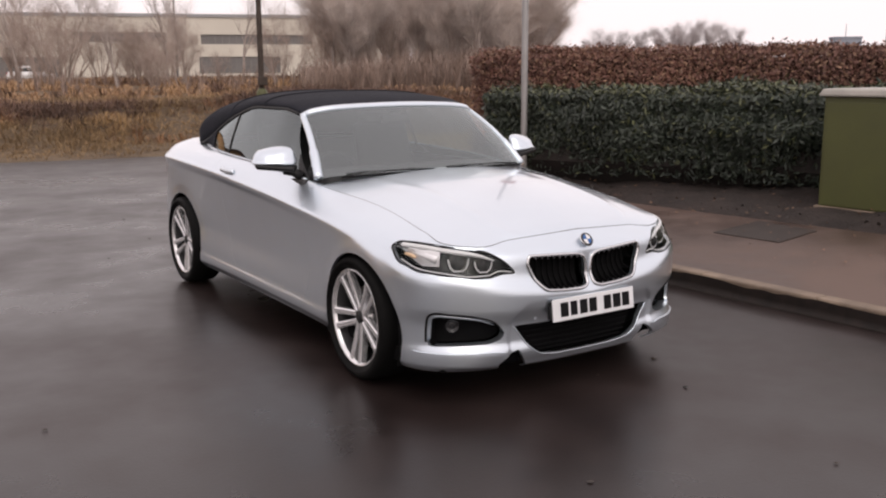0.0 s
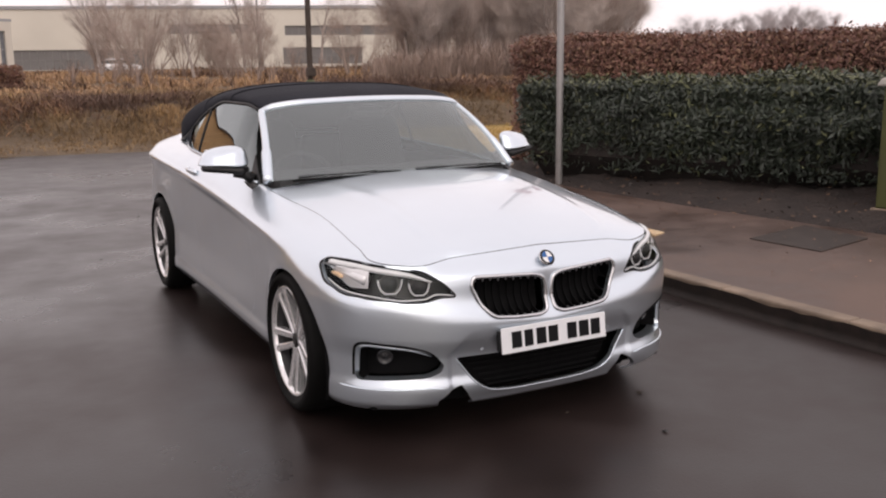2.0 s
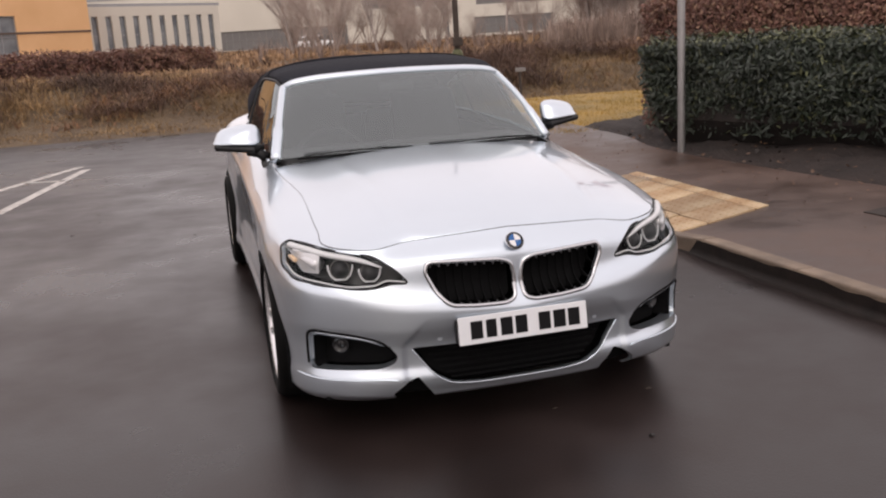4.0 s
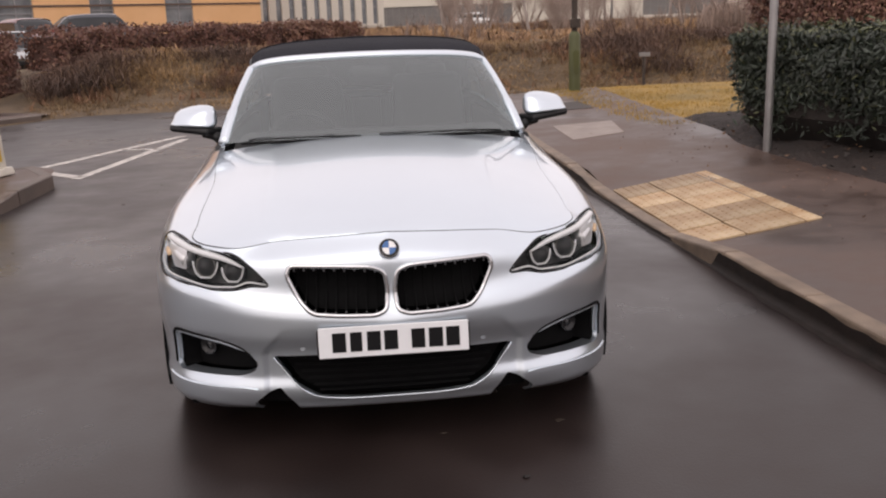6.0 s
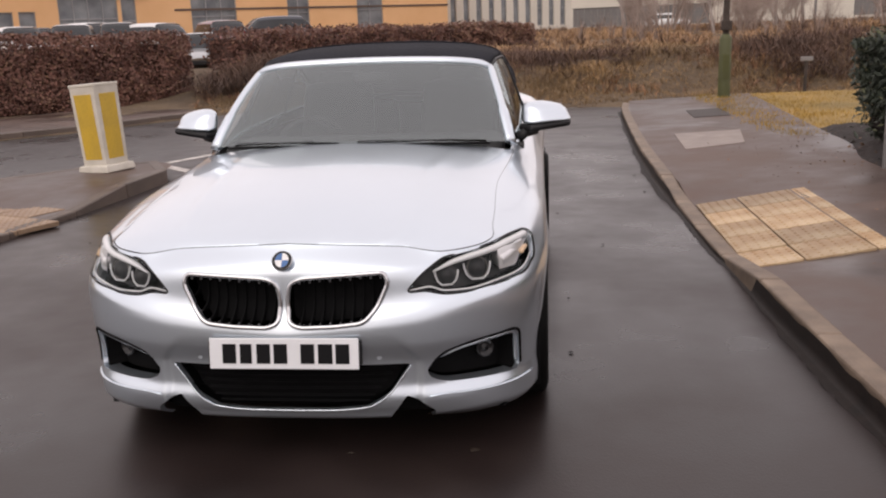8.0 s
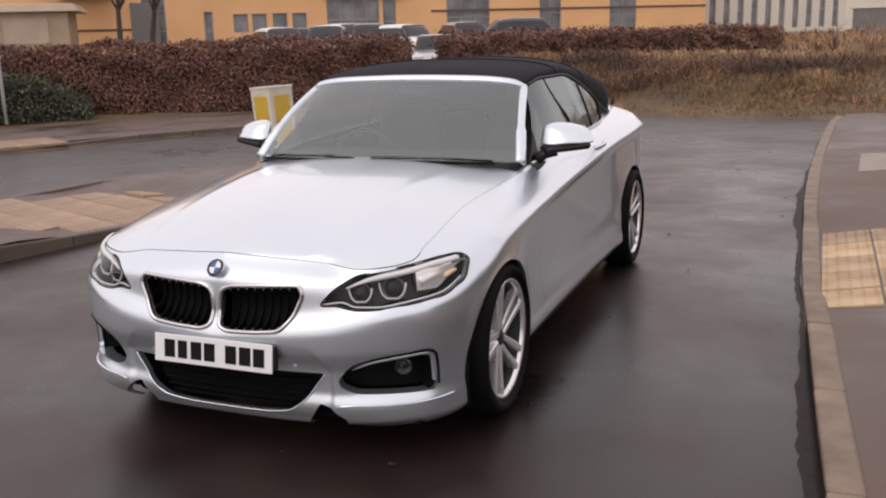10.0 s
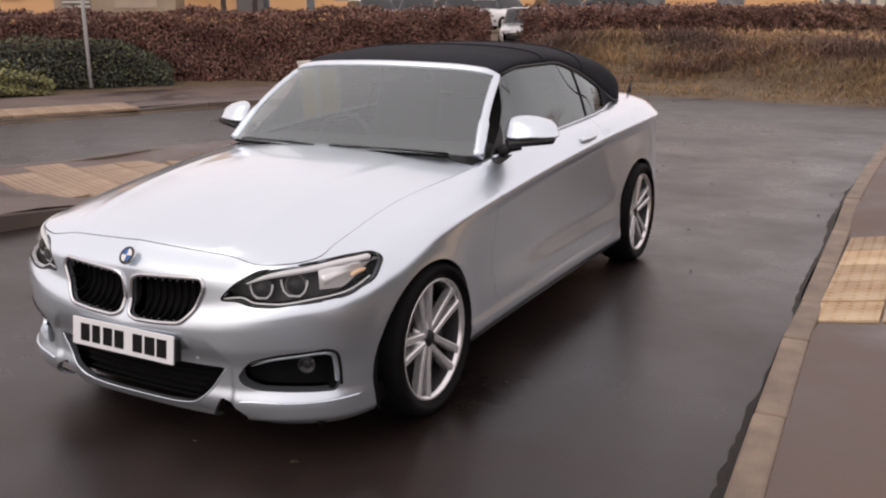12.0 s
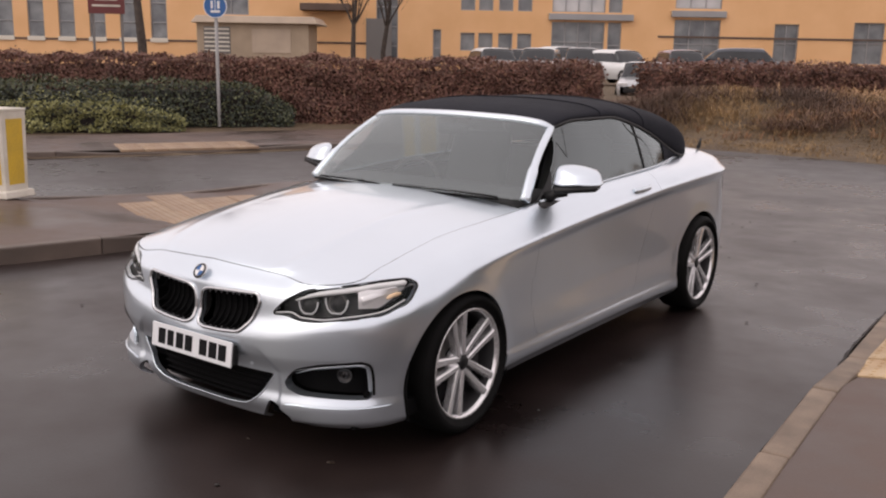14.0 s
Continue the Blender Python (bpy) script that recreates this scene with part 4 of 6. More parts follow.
level([.452, .455, .465, .475, .52, .48, .48, .48, .52, .50, .50, .50], [.007, .006, .006, .003, .0, .034, .053, .050, .016, .003, .0, .0])
level([.490, .515, .550, .580, .655, .725, .778, .818, .836, .845, .62, .62], [.002, .004, .003, .0, .004, .019, .037, .037, .029, .020, .0, .0])
level([.512, .540, .578, .612, .725, .780, .838, .880, .902, .908, .90, .90], [.008, .008, .004, .003, .010, .010, .010, .008, .006, .006, .02, .02])
level([.58, .60, .635, .668, .77, .808, .864, .904, .924, .932, .925, .925], [.040, .038, .030, .025, .035, .030, .026, .024, .024, .03, .04, .04])
level([.690, .685, .698, .725, .810, .860, .922, .952, .972, .985, .985, .985], [.046, .050, .060, .052, .078, .085, .066, .064, .075, .09, .10, .10])
level([.779, .759, .741, .747, .757, .786, .856, .904, .968, .995, 1.018, 1.030, 1.03, 1.03], [.124, .132, .092, .084, .098, .162, .204, .156, .115, .128, .220, .22, .28, .30])
_fine = np.linspace(0, 11, 2201)
_arc = np.concatenate([[0], np.cumsum(np.hypot(np.diff(plan_x(_fine)), np.diff(plan_y(_fine))))])


def arc_of(s):
    return np.interp(s, _fine, _arc)


def station_of(a):
    return np.interp(a, _arc, _fine)


def arc_at_y(y):
    """Arc length along the side where the outline has this y (behind the front corner)."""
    s = _fine[(_fine > 3) & (_fine < 9.2)]
    return float(arc_of(np.interp(y, plan_y(s), s)))


def plan_normal(s):
    e = 1e-3
    tx, ty = plan_x(s + e) - plan_x(s - e), plan_y(s + e) - plan_y(s - e)
    k = np.hypot(tx, ty)
    return ty / k, -tx / k


# the skin's depth behind the outline, tabled by station and by height between the lowest and the highest line
_TS, _TV = np.linspace(0, 11, 661), np.linspace(0, 1, 161)
_LOW, _HIGH = LEVELS[0][0](_TS), LEVELS[-1][0](_TS)
_lz, _li = np.array([f[0](_TS) for f in LEVELS]), np.array([f[1](_TS) for f in LEVELS])
_DEPTH = np.array([pchip(_lz[:, k], _li[:, k])(_LOW[k] + (_HIGH[k] - _LOW[k]) * _TV) for k in range(len(_TS))])


def shell(a, z, sink=0.0):
    """The body's skin at arc lengths a and heights z, sunk inwards by so many metres."""
    a, z = np.atleast_1d(np.asarray(a, float)), np.atleast_1d(np.asarray(z, float))
    s = station_of(np.abs(a))
    i = np.clip((s / 11 * 660).astype(int), 0, 659)
    p = s / 11 * 660 - i
    lo, hi = np.interp(s, _TS, _LOW), np.interp(s, _TS, _HIGH)
    v = np.clip((z - lo) / (hi - lo), 0, 1) * 160
    j = np.clip(v.astype(int), 0, 159)
    q = v - j
    yy = plan_y(s)
    # flared lips round the wheel arches
    flare = np.zeros_like(z)
    for yc, zc, r0 in ((-0.058, 0.300, 0.362), (2.672, 0.300, 0.364)):
        r = np.hypot(yy - yc, z - zc)
        k = np.clip(1 - (r - r0) / 0.075, 0, 1) * np.clip((z - 0.16) / 0.16, 0, 1)
        flare = np.maximum(flare, 0.005 * k * k * (3 - 2 * k))
    # the bumper falls back round the plate and the lower intake
    aa = np.abs(a)
    k = np.clip((0.49 - z) / 0.10, 0, 1) * np.clip((z - 0.16) / 0.04, 0, 1)
    w = np.clip((0.465 - aa - 0.9 * np.clip(z - 0.385, 0, 0.1)) / 0.022, 0, 1)
    dent = 0.013 * k * k * (3 - 2 * k) * w * w * (3 - 2 * w)
    sink = sink + dent - np.where(aa > 0.86, flare, 0)
    d = (1 - p) * ((1 - q) * _DEPTH[i, j] + q * _DEPTH[i, j + 1]) + p * ((1 - q) * _DEPTH[i + 1, j] + q * _DEPTH[i + 1, j + 1]) + sink
    nx, ny = plan_normal(s)
    out = np.column_stack([plan_x(s) - nx * d, plan_y(s) - ny * d, z])
    out[a < 0, 0] *= -1
    return out


def inside(poly, pts):
    """Which points lie in a closed outline."""
    x, y = pts[:, 0], pts[:, 1]
    hit = np.zeros(len(pts), bool)
    q = np.roll(poly, -1, 0)
    for (x0, y0), (x1, y1) in zip(poly, q):
        cross = (y0 > y) != (y1 > y)
        with np.errstate(divide="ignore", invalid="ignore"):
            hit ^= cross & (x < (x1 - x0) * (y - y0) / (y1 - y0 + 1e-12) + x0)
    return hit


def nearest(poly, pts):
    """Nearest points on a closed outline, and their distances."""
    best, place = np.full(len(pts), 1e9), pts.copy()
    for p, q in zip(poly, np.roll(poly, -1, 0)):
        d = q - p
        t = np.clip(((pts - p) @ d) / (d @ d + 1e-12), 0, 1)
        c = p + t[:, None] * d
        r = np.hypot(*(pts - c).T)
        k = r < best
        best[k], place[k] = r[k], c[k]
    return best, place


# openings and panels, as outlines of (arc length, height) on one half
HEADLIGHT = cornered([(.412, .618), (.474, .678), (.560, .720), (.76, .743), (.96, .752), (1.07, .752), (1.106, .728), (1.035, .668), (.90, .634), (.765, .622), (.62, .606), (.545, .606), (.490, .622)], 0.03)
KIDNEY = cornered([(.012, .600), (.022, .660), (.062, .676), (.20, .684), (.345, .690), (.356, .655), (.318, .578), (.270, .530), (.17, .520), (.055, .516), (.018, .530)], 0.025)
FOG = cornered([(.478, .350), (.520, .398), (.63, .430), (.80, .447), (.842, .428), (.858, .292), (.69, .296), (.545, .300), (.490, .322)], 0.03)
INTAKE = cornered([(-.265, .220), (-.14, .209), (.14, .209), (.265, .220), (.352, .272), (.424, .372), (.405, .374), (-.405, .374), (-.424, .372), (-.352, .272)], 0.012)
NOTCH = cornered([(.322, .10), (.345, .175), (.404, .262), (.446, .246), (.506, .200), (.50, .10)], 0.010)
ARCH_F = [(arc_at_y(-0.058 + 0.366 * math.cos(t)), 0.300 + 0.356 * math.sin(t)) for t in np.linspace(-0.9, math.pi + 0.9, 60)]
ARCH_R = [(arc_at_y(2.672 + 0.360 * math.cos(t)), 0.300 + 0.368 * math.sin(t)) for t in np.linspace(-0.9, math.pi + 0.9, 60)]
DOOR = cornered([(arc_at_y(.60), .30), (arc_at_y(.545), .50), (arc_at_y(.60), .80), (arc_at_y(.72), 1.2), (arc_at_y(1.98), 1.2), (arc_at_y(1.99), .90), (arc_at_y(1.86), .55), (arc_at_y(1.72), .30)], 0.05)


def build_shell():
    """Cuts the half shell into body and panels; gives, per panel, points and faces in (arc, height)."""
    a_cols = np.unique(np.round(np.concatenate([np.arange(0, 1.12, 0.009), np.arange(1.12, 1.85, 0.014), np.arange(1.85, 3.6, 0.03), np.arange(3.6, 4.6, 0.016), np.linspace(4.6, _arc[-1], 44)]), 4))
    rows = np.linspace(0, 1, 78)
    A = np.repeat(a_cols[:, None], len(rows), 1)
    lo, hi = LEVELS[0][0](station_of(a_cols)), LEVELS[-1][0](station_of(a_cols))
    Z = lo[:, None] + (hi - lo)[:, None] * rows[None]
    pts = np.stack([A, Z], -1).reshape(-1, 2)
    na, nz = A.shape
    i = np.arange(na * nz).reshape(na, nz)
    faces = np.stack([i[:-1, :-1], i[1:, :-1], i[1:, 1:], i[:-1, 1:]], -1).reshape(-1, 4)
    cell = np.minimum(np.repeat(np.gradient(a_cols)[:, None], nz, 1), np.repeat(((hi - lo) / 77)[:, None], nz, 1) * 1.6).reshape(-1)
    label = np.zeros(len(faces), int)
    taken = np.zeros(len(pts), bool)
    edge_rows = np.zeros((na, nz), bool)
    edge_rows[0, :] = edge_rows[-1, :] = True
    edge_rows = edge_rows.reshape(-1)
    for n, poly in enumerate((HEADLIGHT, KIDNEY, FOG, INTAKE, NOTCH, np.array(ARCH_F), np.array(ARCH_R), DOOR), 1):
        box_ = (pts[:, 0] > poly[:, 0].min() - .05) & (pts[:, 0] < poly[:, 0].max() + .05) & ~taken
        k = np.where(box_)[0]
        dist, place = nearest(poly, pts[k])
        snap = (dist < 0.62 * cell[k])
        place[edge_rows[k], 0] = pts[k][edge_rows[k], 0]
        pts[k[snap]] = place[snap]
        taken[k[snap]] = True
        mid = pts[faces].mean(1)
        label[inside(poly, mid) & (label == 0)] = n
    return pts, faces, label


SHELL_PTS, SHELL_FACES, SHELL_LABEL = build_shell()
SHELL_XYZ = shell(SHELL_PTS[:, 0], SHELL_PTS[:, 1])


def panel(name, number, mat, parent, side, lip=0.02, inset=0.0, sink=0.0, label="", both=False, fog_lip=0.0):
    """A panel of the skin, with its edges turned in by lip metres. side: +1 or -1; both joins the two halves."""
    use = SHELL_FACES[SHELL_LABEL == number]
    ids = np.unique(use)
    remap = np.full(len(SHELL_PTS), -1)
    remap[ids] = np.arange(len(ids))
    q = SHELL_PTS[ids]
    f = remap[use]
    v = SHELL_XYZ[ids] if not sink else shell(q[:, 0], q[:, 1], sink)
    edges = {}
    for face in f:
        for a, b in zip(face, np.roll(face, -1)):
            edges[(a, b)] = edges.get((a, b), 0) + 1
    rim = [(a, b) for (a, b) in edges if (b, a) not in edges and not (abs(q[a][0]) < 1e-6 and abs(q[b][0]) < 1e-6)]
    if inset:
        c = q.mean(0)
        for k in {a for a, b in rim} | {b for a, b in rim}:
            d = c - q[k]
            v[k] = shell(q[k][:1] + d[0] / np.hypot(*d) * inset, q[k][1:] + d[1] / np.hypot(*d) * inset, sink)[0]
    faces = [tuple(x) for x in f]
    if lip:
        inner = {}
        for k in {a for a, b in rim} | {b for a, b in rim}:
            inner[k] = len(v) + len(inner)
        ik = np.array(list(inner))
        deep = shell(q[ik, 0], q[ik, 1], sink + np.where(nearest(FOG, q[ik])[0] < 0.004, max(lip, fog_lip), lip))
        v = np.vstack([v, deep])
        faces += [(b, a, inner[a], inner[b]) for a, b in rim]
    halves = [(v * [side, 1, 1], [x if side > 0 else x[::-1] for x in faces])]
    if both:
        halves = [(v, faces), (v * [-1, 1, 1], [x[::-1] for x in faces])]
    vv, ff = [], []
    for pv, pf in halves:
        ff += [tuple(int(k) + len(vv) for k in x) for x in pf]
        vv += list(pv)
    bm = bmesh.new()
    made = [bm.verts.new(p) for p in vv]
    for x in ff:
        try:
            bm.faces.new([made[k] for k in x])
        except ValueError:
            pass
    if both:
        bmesh.ops.remove_doubles(bm, verts=bm.verts[:], dist=0.0004)
    return part(name, bm, mat, parent, label, smooth=True)


def edge_bar(name, outline, side, radius, mat, parent, label="", sink=0.0, squash=(1, 1)):
    """A bar laid along an outline on the skin."""
    p = shell(outline[:, 0], outline[:, 1], sink) * [side, 1, 1]
    return part(name, tube([tuple(x) for x in p], radius, 8, closed=True, squash=squash), mat, parent, label, smooth=True)


def sharpen(ob, degrees=35):
    """Smooth shading that keeps edges sharper than so many degrees."""
    me = ob.data
    bm = bmesh.new()
    bm.from_mesh(me)
    for e in bm.edges:
        if len(e.link_faces) == 2 and e.calc_face_angle(0) > radians(degrees):
            e.smooth = False
    bm.to_mesh(me)
    bm.free()
    return ob


car = thing("car", "silver two-door convertible with a dark fabric roof on wet road", "car")
sharpen(panel("body", 0, SILVER, car, 1, lip=0.022, fog_lip=0.055, both=True, label="silver metallic painted body shell"))
for side in (1, -1):
    sharpen(panel("door", 8, SILVER, car, side, lip=0.02, inset=0.0018))


# -- bonnet: spans the edges of the shell
def coons(front, rear, left, right, n, m, crown):
    """A patch between four edge curves (functions of 0..1), raised by crown(u, v)."""
    u, v = np.meshgrid(np.linspace(0, 1, n), np.linspace(0, 1, m), indexing="ij")
    F, R, Lf, Rt = front(u[:, 0]), rear(u[:, 0]), left(v[0]), right(v[0])
    p = (1 - v)[..., None] * F[:, None] + v[..., None] * R[:, None] + (1 - u)[..., None] * Lf[None] + u[..., None] * Rt[None]
    p -= ((1 - u) * (1 - v))[..., None] * F[0] + (u * (1 - v))[..., None] * F[-1] + ((1 - u) * v)[..., None] * R[0] + (u * v)[..., None] * R[-1]
    p[..., 2] += crown(u, v)
    return p


def top_edge(s):
    """The upper edge of the shell at stations s."""
    return shell(arc_of(s), LEVELS[-1][0](s))


S_CORNER, S_COWL = 1.56, 5.16
_cowl_corner = top_edge(np.array([S_COWL]))[0]


def bonnet_front(u):
    s = np.abs(2 * u - 1) * S_CORNER
    p = top_edge(s)
    return p * np.stack([np.sign(2 * u - 1), np.ones_like(u), np.ones_like(u)], -1)


def bonnet_rear(u):
    x = (2 * u - 1)
    return np.stack([x * _cowl_corner[0], _cowl_corner[1] - 0.085 * (1 - x ** 2), _cowl_corner[2] + 0.064 * (1 - np.abs(x) ** 2.2)], -1)


def bonnet_side(sign):
    def f(v):
        p = top_edge(S_CORNER + (S_COWL - S_CORNER) * v)
        return p * [sign, 1, 1]
    return f


def bonnet_crown(u, v):
    x = np.abs(2 * u - 1)
    rise = 0.030 * (1 - x ** 2) * np.sin(np.pi * np.clip(v, 0, 1)) ** 0.95
    ridge = 0.005 * np.exp(-((x - 0.50 - 0.16 * v) / 0.05) ** 2) * np.clip(v * 5, 0, 1) * np.clip((1 - v) * 5, 0, 1)
    shoulder = 0.006 * (1 - x ** 6) * np.sin(np.pi * v)
    return rise + ridge + shoulder


def sheet(name, p, mat, parent, lip=0.0, label="", flip=False, closed=False):
    """A panel from a grid of points; lip turns its border down."""
    if lip:
        down = np.array([0, 0, -lip])
        p = np.concatenate([(p[:1] + down), p, (p[-1:] + down)], 0)
        p = np.concatenate([(p[:, :1] + down), p, (p[:, -1:] + down)], 1)
    a, b = p.shape[:2]
    i = np.arange(a * b).reshape(a, b)
    f = np.stack([i[:-1, :-1], i[1:, :-1], i[1:, 1:], i[:-1, 1:]], -1).reshape(-1, 4)
    if flip:
        f = f[:, ::-1]
    return mesh_ob(name, p.reshape(-1, 3), f, mat, parent, label, smooth=True)


_bon = coons(bonnet_front, bonnet_rear, bonnet_side(-1), bonnet_side(1), 81, 61, bonnet_crown)
_c = _bon.reshape(-1, 3).mean(0)
_shrunk = _bon.copy()
_shrunk[..., 0] *= 1 - 0.003 / 0.65
_shrunk[..., 1] = _c[1] + (_shrunk[..., 1] - _c[1]) * (1 - 0.0034 / 0.6)
sharpen(sheet("bonnet", _shrunk, SILVER, car, lip=0.02, label="long silver bonnet with two soft creases"), 50)
# black bar in the gap round the bonnet, painting the shade of its shut line
_ring = np.vstack([_bon[:, 0], _bon[-1, 1:], _bon[::-1, -1][1:-1], _bon[0, ::-1][:-1]])
part("bonnet_gap_shade", tube([tuple(q + np.array([0, 0, -0.0022])) for q in _ring], 0.0024, 6, closed=True), DEEP_BLACK, car, "black bar painting the shade in the gap round the bonnet", smooth=True)
_under = _bon.copy()
_under[..., 2] -= 0.03
sheet("engine_bay_lining", _under, DEEP_BLACK, car)

# -- windscreen, its painted surround, wipers
WS_LOW = [(0.712, 0.672, 0.945), (0.62, 0.60, 0.958), (0.42, 0.525, 0.968), (0, 0.485, 0.972)]
WS_TOP = [(0.598, 1.100, 1.272), (0.545, 1.075, 1.296), (0.36, 1.045, 1.316), (0, 1.030, 1.324)]


def half_curve(points):
    """A curve across the car through points of its left half."""
    p = np.array(points)
    full = np.vstack([p, (p * [-1, 1, 1])[::-1][1:]])[::-1]
    t = np.linspace(0, 1, len(full))
    t = np.concatenate([[0], np.cumsum(np.linalg.norm(np.diff(full, axis=0), axis=1))])
    t /= t[-1]
    fs = [pchip(t, full[:, k]) for k in range(3)]
    return lambda u: np.stack([f(u) for f in fs], -1)


ws_low, ws_top = half_curve(WS_LOW), half_curve(WS_TOP)


def screen_grid(n=61, m=21, out=0.0, u0=0.0, u1=1.0):
    u, v = np.linspace(u0, u1, n), np.linspace(0, 1, m)
    lo, hi = ws_low(u), ws_top(u)
    p = lo[:, None] * (1 - v)[None, :, None] + hi[:, None] * v[None, :, None]
    bulge = 0.028 * np.sin(np.pi * v)
    p[..., 1] -= bulge[None] * 0.65
    p[..., 2] += bulge[None] * 0.75
    return p


sheet("windscreen", screen_grid(), CAR_GLASS, car, label="large raked windscreen", flip=False)
_g = screen_grid(61, 21)
_loop = [tuple(q) for q in _g[0, :, :]] + [tuple(q) for q in _g[1:-1, -1, :]] + [tuple(q) for q in _g[-1, ::-1, :]]
part("windscreen_surround", tube(_loop, [0.028] * 8 + [0.021] * (len(_loop) - 16) + [0.028] * 8, 10, squash=(1.0, 0.7)), SILVER, car, "silver painted windscreen pillars and header", smooth=True)
_low = [tuple(q + np.array([0, -0.012, -0.006])) for q in _g[5:-5, 0, :]]
part("cowl_panel", tube(_low, 0.009, 6, squash=(1.3, 0.6)), DEEP_BLACK, car, smooth=True)
for x0, x1, k in ((0.58, 0.02, 1.0), (-0.06, -0.56, 1.0)):
    us = np.linspace(0, 1, 14)
    base = ws_low(0.5 + (x0 + (x1 - x0) * us) / 1.424)
    arm = base + np.array([0, 0.004, 0.003]) + np.outer(us * (1 - us) * 4, [0, 0.006, 0.004])
    w = part("wiper", tube([tuple(q) for q in arm], [0.005] * 5 + [0.004] * 9, 6), DEEP_BLACK, car, "black wiper resting along the screen's foot", smooth=True)
    part("wiper_blade", tube([tuple(q + np.array([0, 0.008, 0.003])) for q in arm[3:]], 0.0048, 5, squash=(0.5, 1.3)), DEEP_BLACK, w)

# -- soft top and side glass
TOP_Y = [1.112, 1.17, 1.32, 1.70, 2.05, 2.30, 2.52, 2.70, 2.85, 2.97]
top_mid = pchip(TOP_Y, [1.328, 1.352, 1.380, 1.403, 1.402, 1.388, 1.358, 1.305, 1.212, 1.035])
rail_x = pchip(TOP_Y, [.590, .600, .612, .622, .638, .655, .672, .680, .650, .53])
rail_z = pchip(TOP_Y, [1.276, 1.292, 1.314, 1.314, 1.252, 1.172, 1.080, 1.030, 1.026, 1.024])


def top_section(y, n):
    """Half a section of the roof from the middle to the rail."""
    t = np.linspace(0, 1, n)
    k = 1 - (1 - t) ** 1.15
    ang = k * math.pi / 2
    x = rail_x(y) * np.sin(ang) ** 0.92
    z = rail_z(y) + (top_mid(y) - rail_z(y)) * np.cos(ang) ** (0.72 - 0.26 * min(1, max(0, (y - 2.1) / 0.5)))
    return np.stack([x, np.full(n, y), z], -1)


_ys = np.linspace(TOP_Y[0], TOP_Y[-1], 64)
_half = np.array([top_section(y, 24) for y in _ys])
_half[:, :, 1] -= 0.066 * (1 - (_half[:, :, 0] / 0.60) ** 2).clip(0, 1) * np.clip((1.40 - _ys) / 0.28, 0, 1)[:, None]
_full = np.concatenate([(_half * [-1, 1, 1])[:, ::-1], _half[:, 1:]], 1)
_roof = sheet("soft_top", _full, FABRIC, car, lip=0.0, label="closed dark navy fabric roof", flip=True)
_sol = _roof.modifiers.new("thickness", "SOLIDIFY")
_sol.thickness, _sol.offset = 0.012, -1
for side in (1, -1):
    rail = [(side * (float(rail_x(y)) + 0.004), y, float(rail_z(y)) - 0.008) for y in np.linspace(1.13, 2.72, 40)]
    part("roof_seal", tube(rail, 0.009, 6), BLACK_TRIM, car, "black rubber window seal", smooth=True)
for y in (1.62, 2.16):
    seam = top_section(y, 30) + [0, 0, 0.003]
    seam = np.concatenate([(seam * [-1, 1, 1])[::-1], seam[1:]])
    part("roof_seam", tube([tuple(q) for q in seam], 0.006, 5, squash=(1.6, 0.6)), FABRIC, car, smooth=True)


def belt(y):
    """The top of the door skin at y."""
    s = _fine[(_fine > 4.6) & (_fine < 9.3)]
    p = top_edge(s)
    return np.array([np.interp(y, p[:, 1], p[:, 0]), y, np.interp(y, p[:, 1], p[:, 2])])


def side_pane(y0, y1, n, lean0=0.0):
    """Glass between belt and roof rail."""
    ys = np.linspace(y0, y1, n)
    lo = np.array([belt(y) + [-0.012, 0, -0.005] for y in ys])
    hi = np.array([[float(rail_x(y)), y, float(rail_z(y)) - 0.004] for y in np.clip(ys, 1.10, 2.72)])
    hi[:, 1] = np.clip(ys, 1.10, 2.72)
    short = np.clip((ys - 0.74) / 0.38, 0, 1)
    hi = lo + (hi - lo) * short[:, None]
    v = np.linspace(0, 1, 9)
    p = lo[:, None] * (1 - v)[None, :, None] + hi[:, None] * v[None, :, None]
    p[..., 0] += 0.006 * np.sin(np.pi * v)[None]
    return p


for side in (1, -1):
    sheet("side_window", side_pane(0.86, 1.99, 40) * [side, 1, 1], SIDE_GLASS, car, flip=side < 0)
    sheet("quarter_window", side_pane(2.01, 2.38, 16) * [side, 1, 1], SIDE_GLASS, car, flip=side < 0)
    p = side_pane(1.97, 2.03, 3)
    part("window_divider", tube([tuple(q * [side, 1, 1]) for q in p[1]], 0.008, 6), BLACK_TRIM, car, "black bar between the windows", smooth=True)
    strip = [tuple((belt(y) + [0.0, 0, 0.004]) * [side, 1, 1]) for y in np.linspace(0.78, 2.66, 40)]
    part("belt_strip", tube(strip, 0.008, 6, squash=(1.4, 0.7)), SILVER, car, "silver window sill strip", smooth=True)
    tri = side_pane(0.74, 0.89, 10)
    sheet("mirror_triangle", (tri + [0.004, 0, 0]) * [side, 1, 1], BLACK_TRIM, car, flip=side < 0)
    sheet("roof_quarter", side_pane(2.38, 2.82, 20) * [side, 1, 1] + [side * 0.006, 0, 0], FABRIC, car, flip=side < 0)

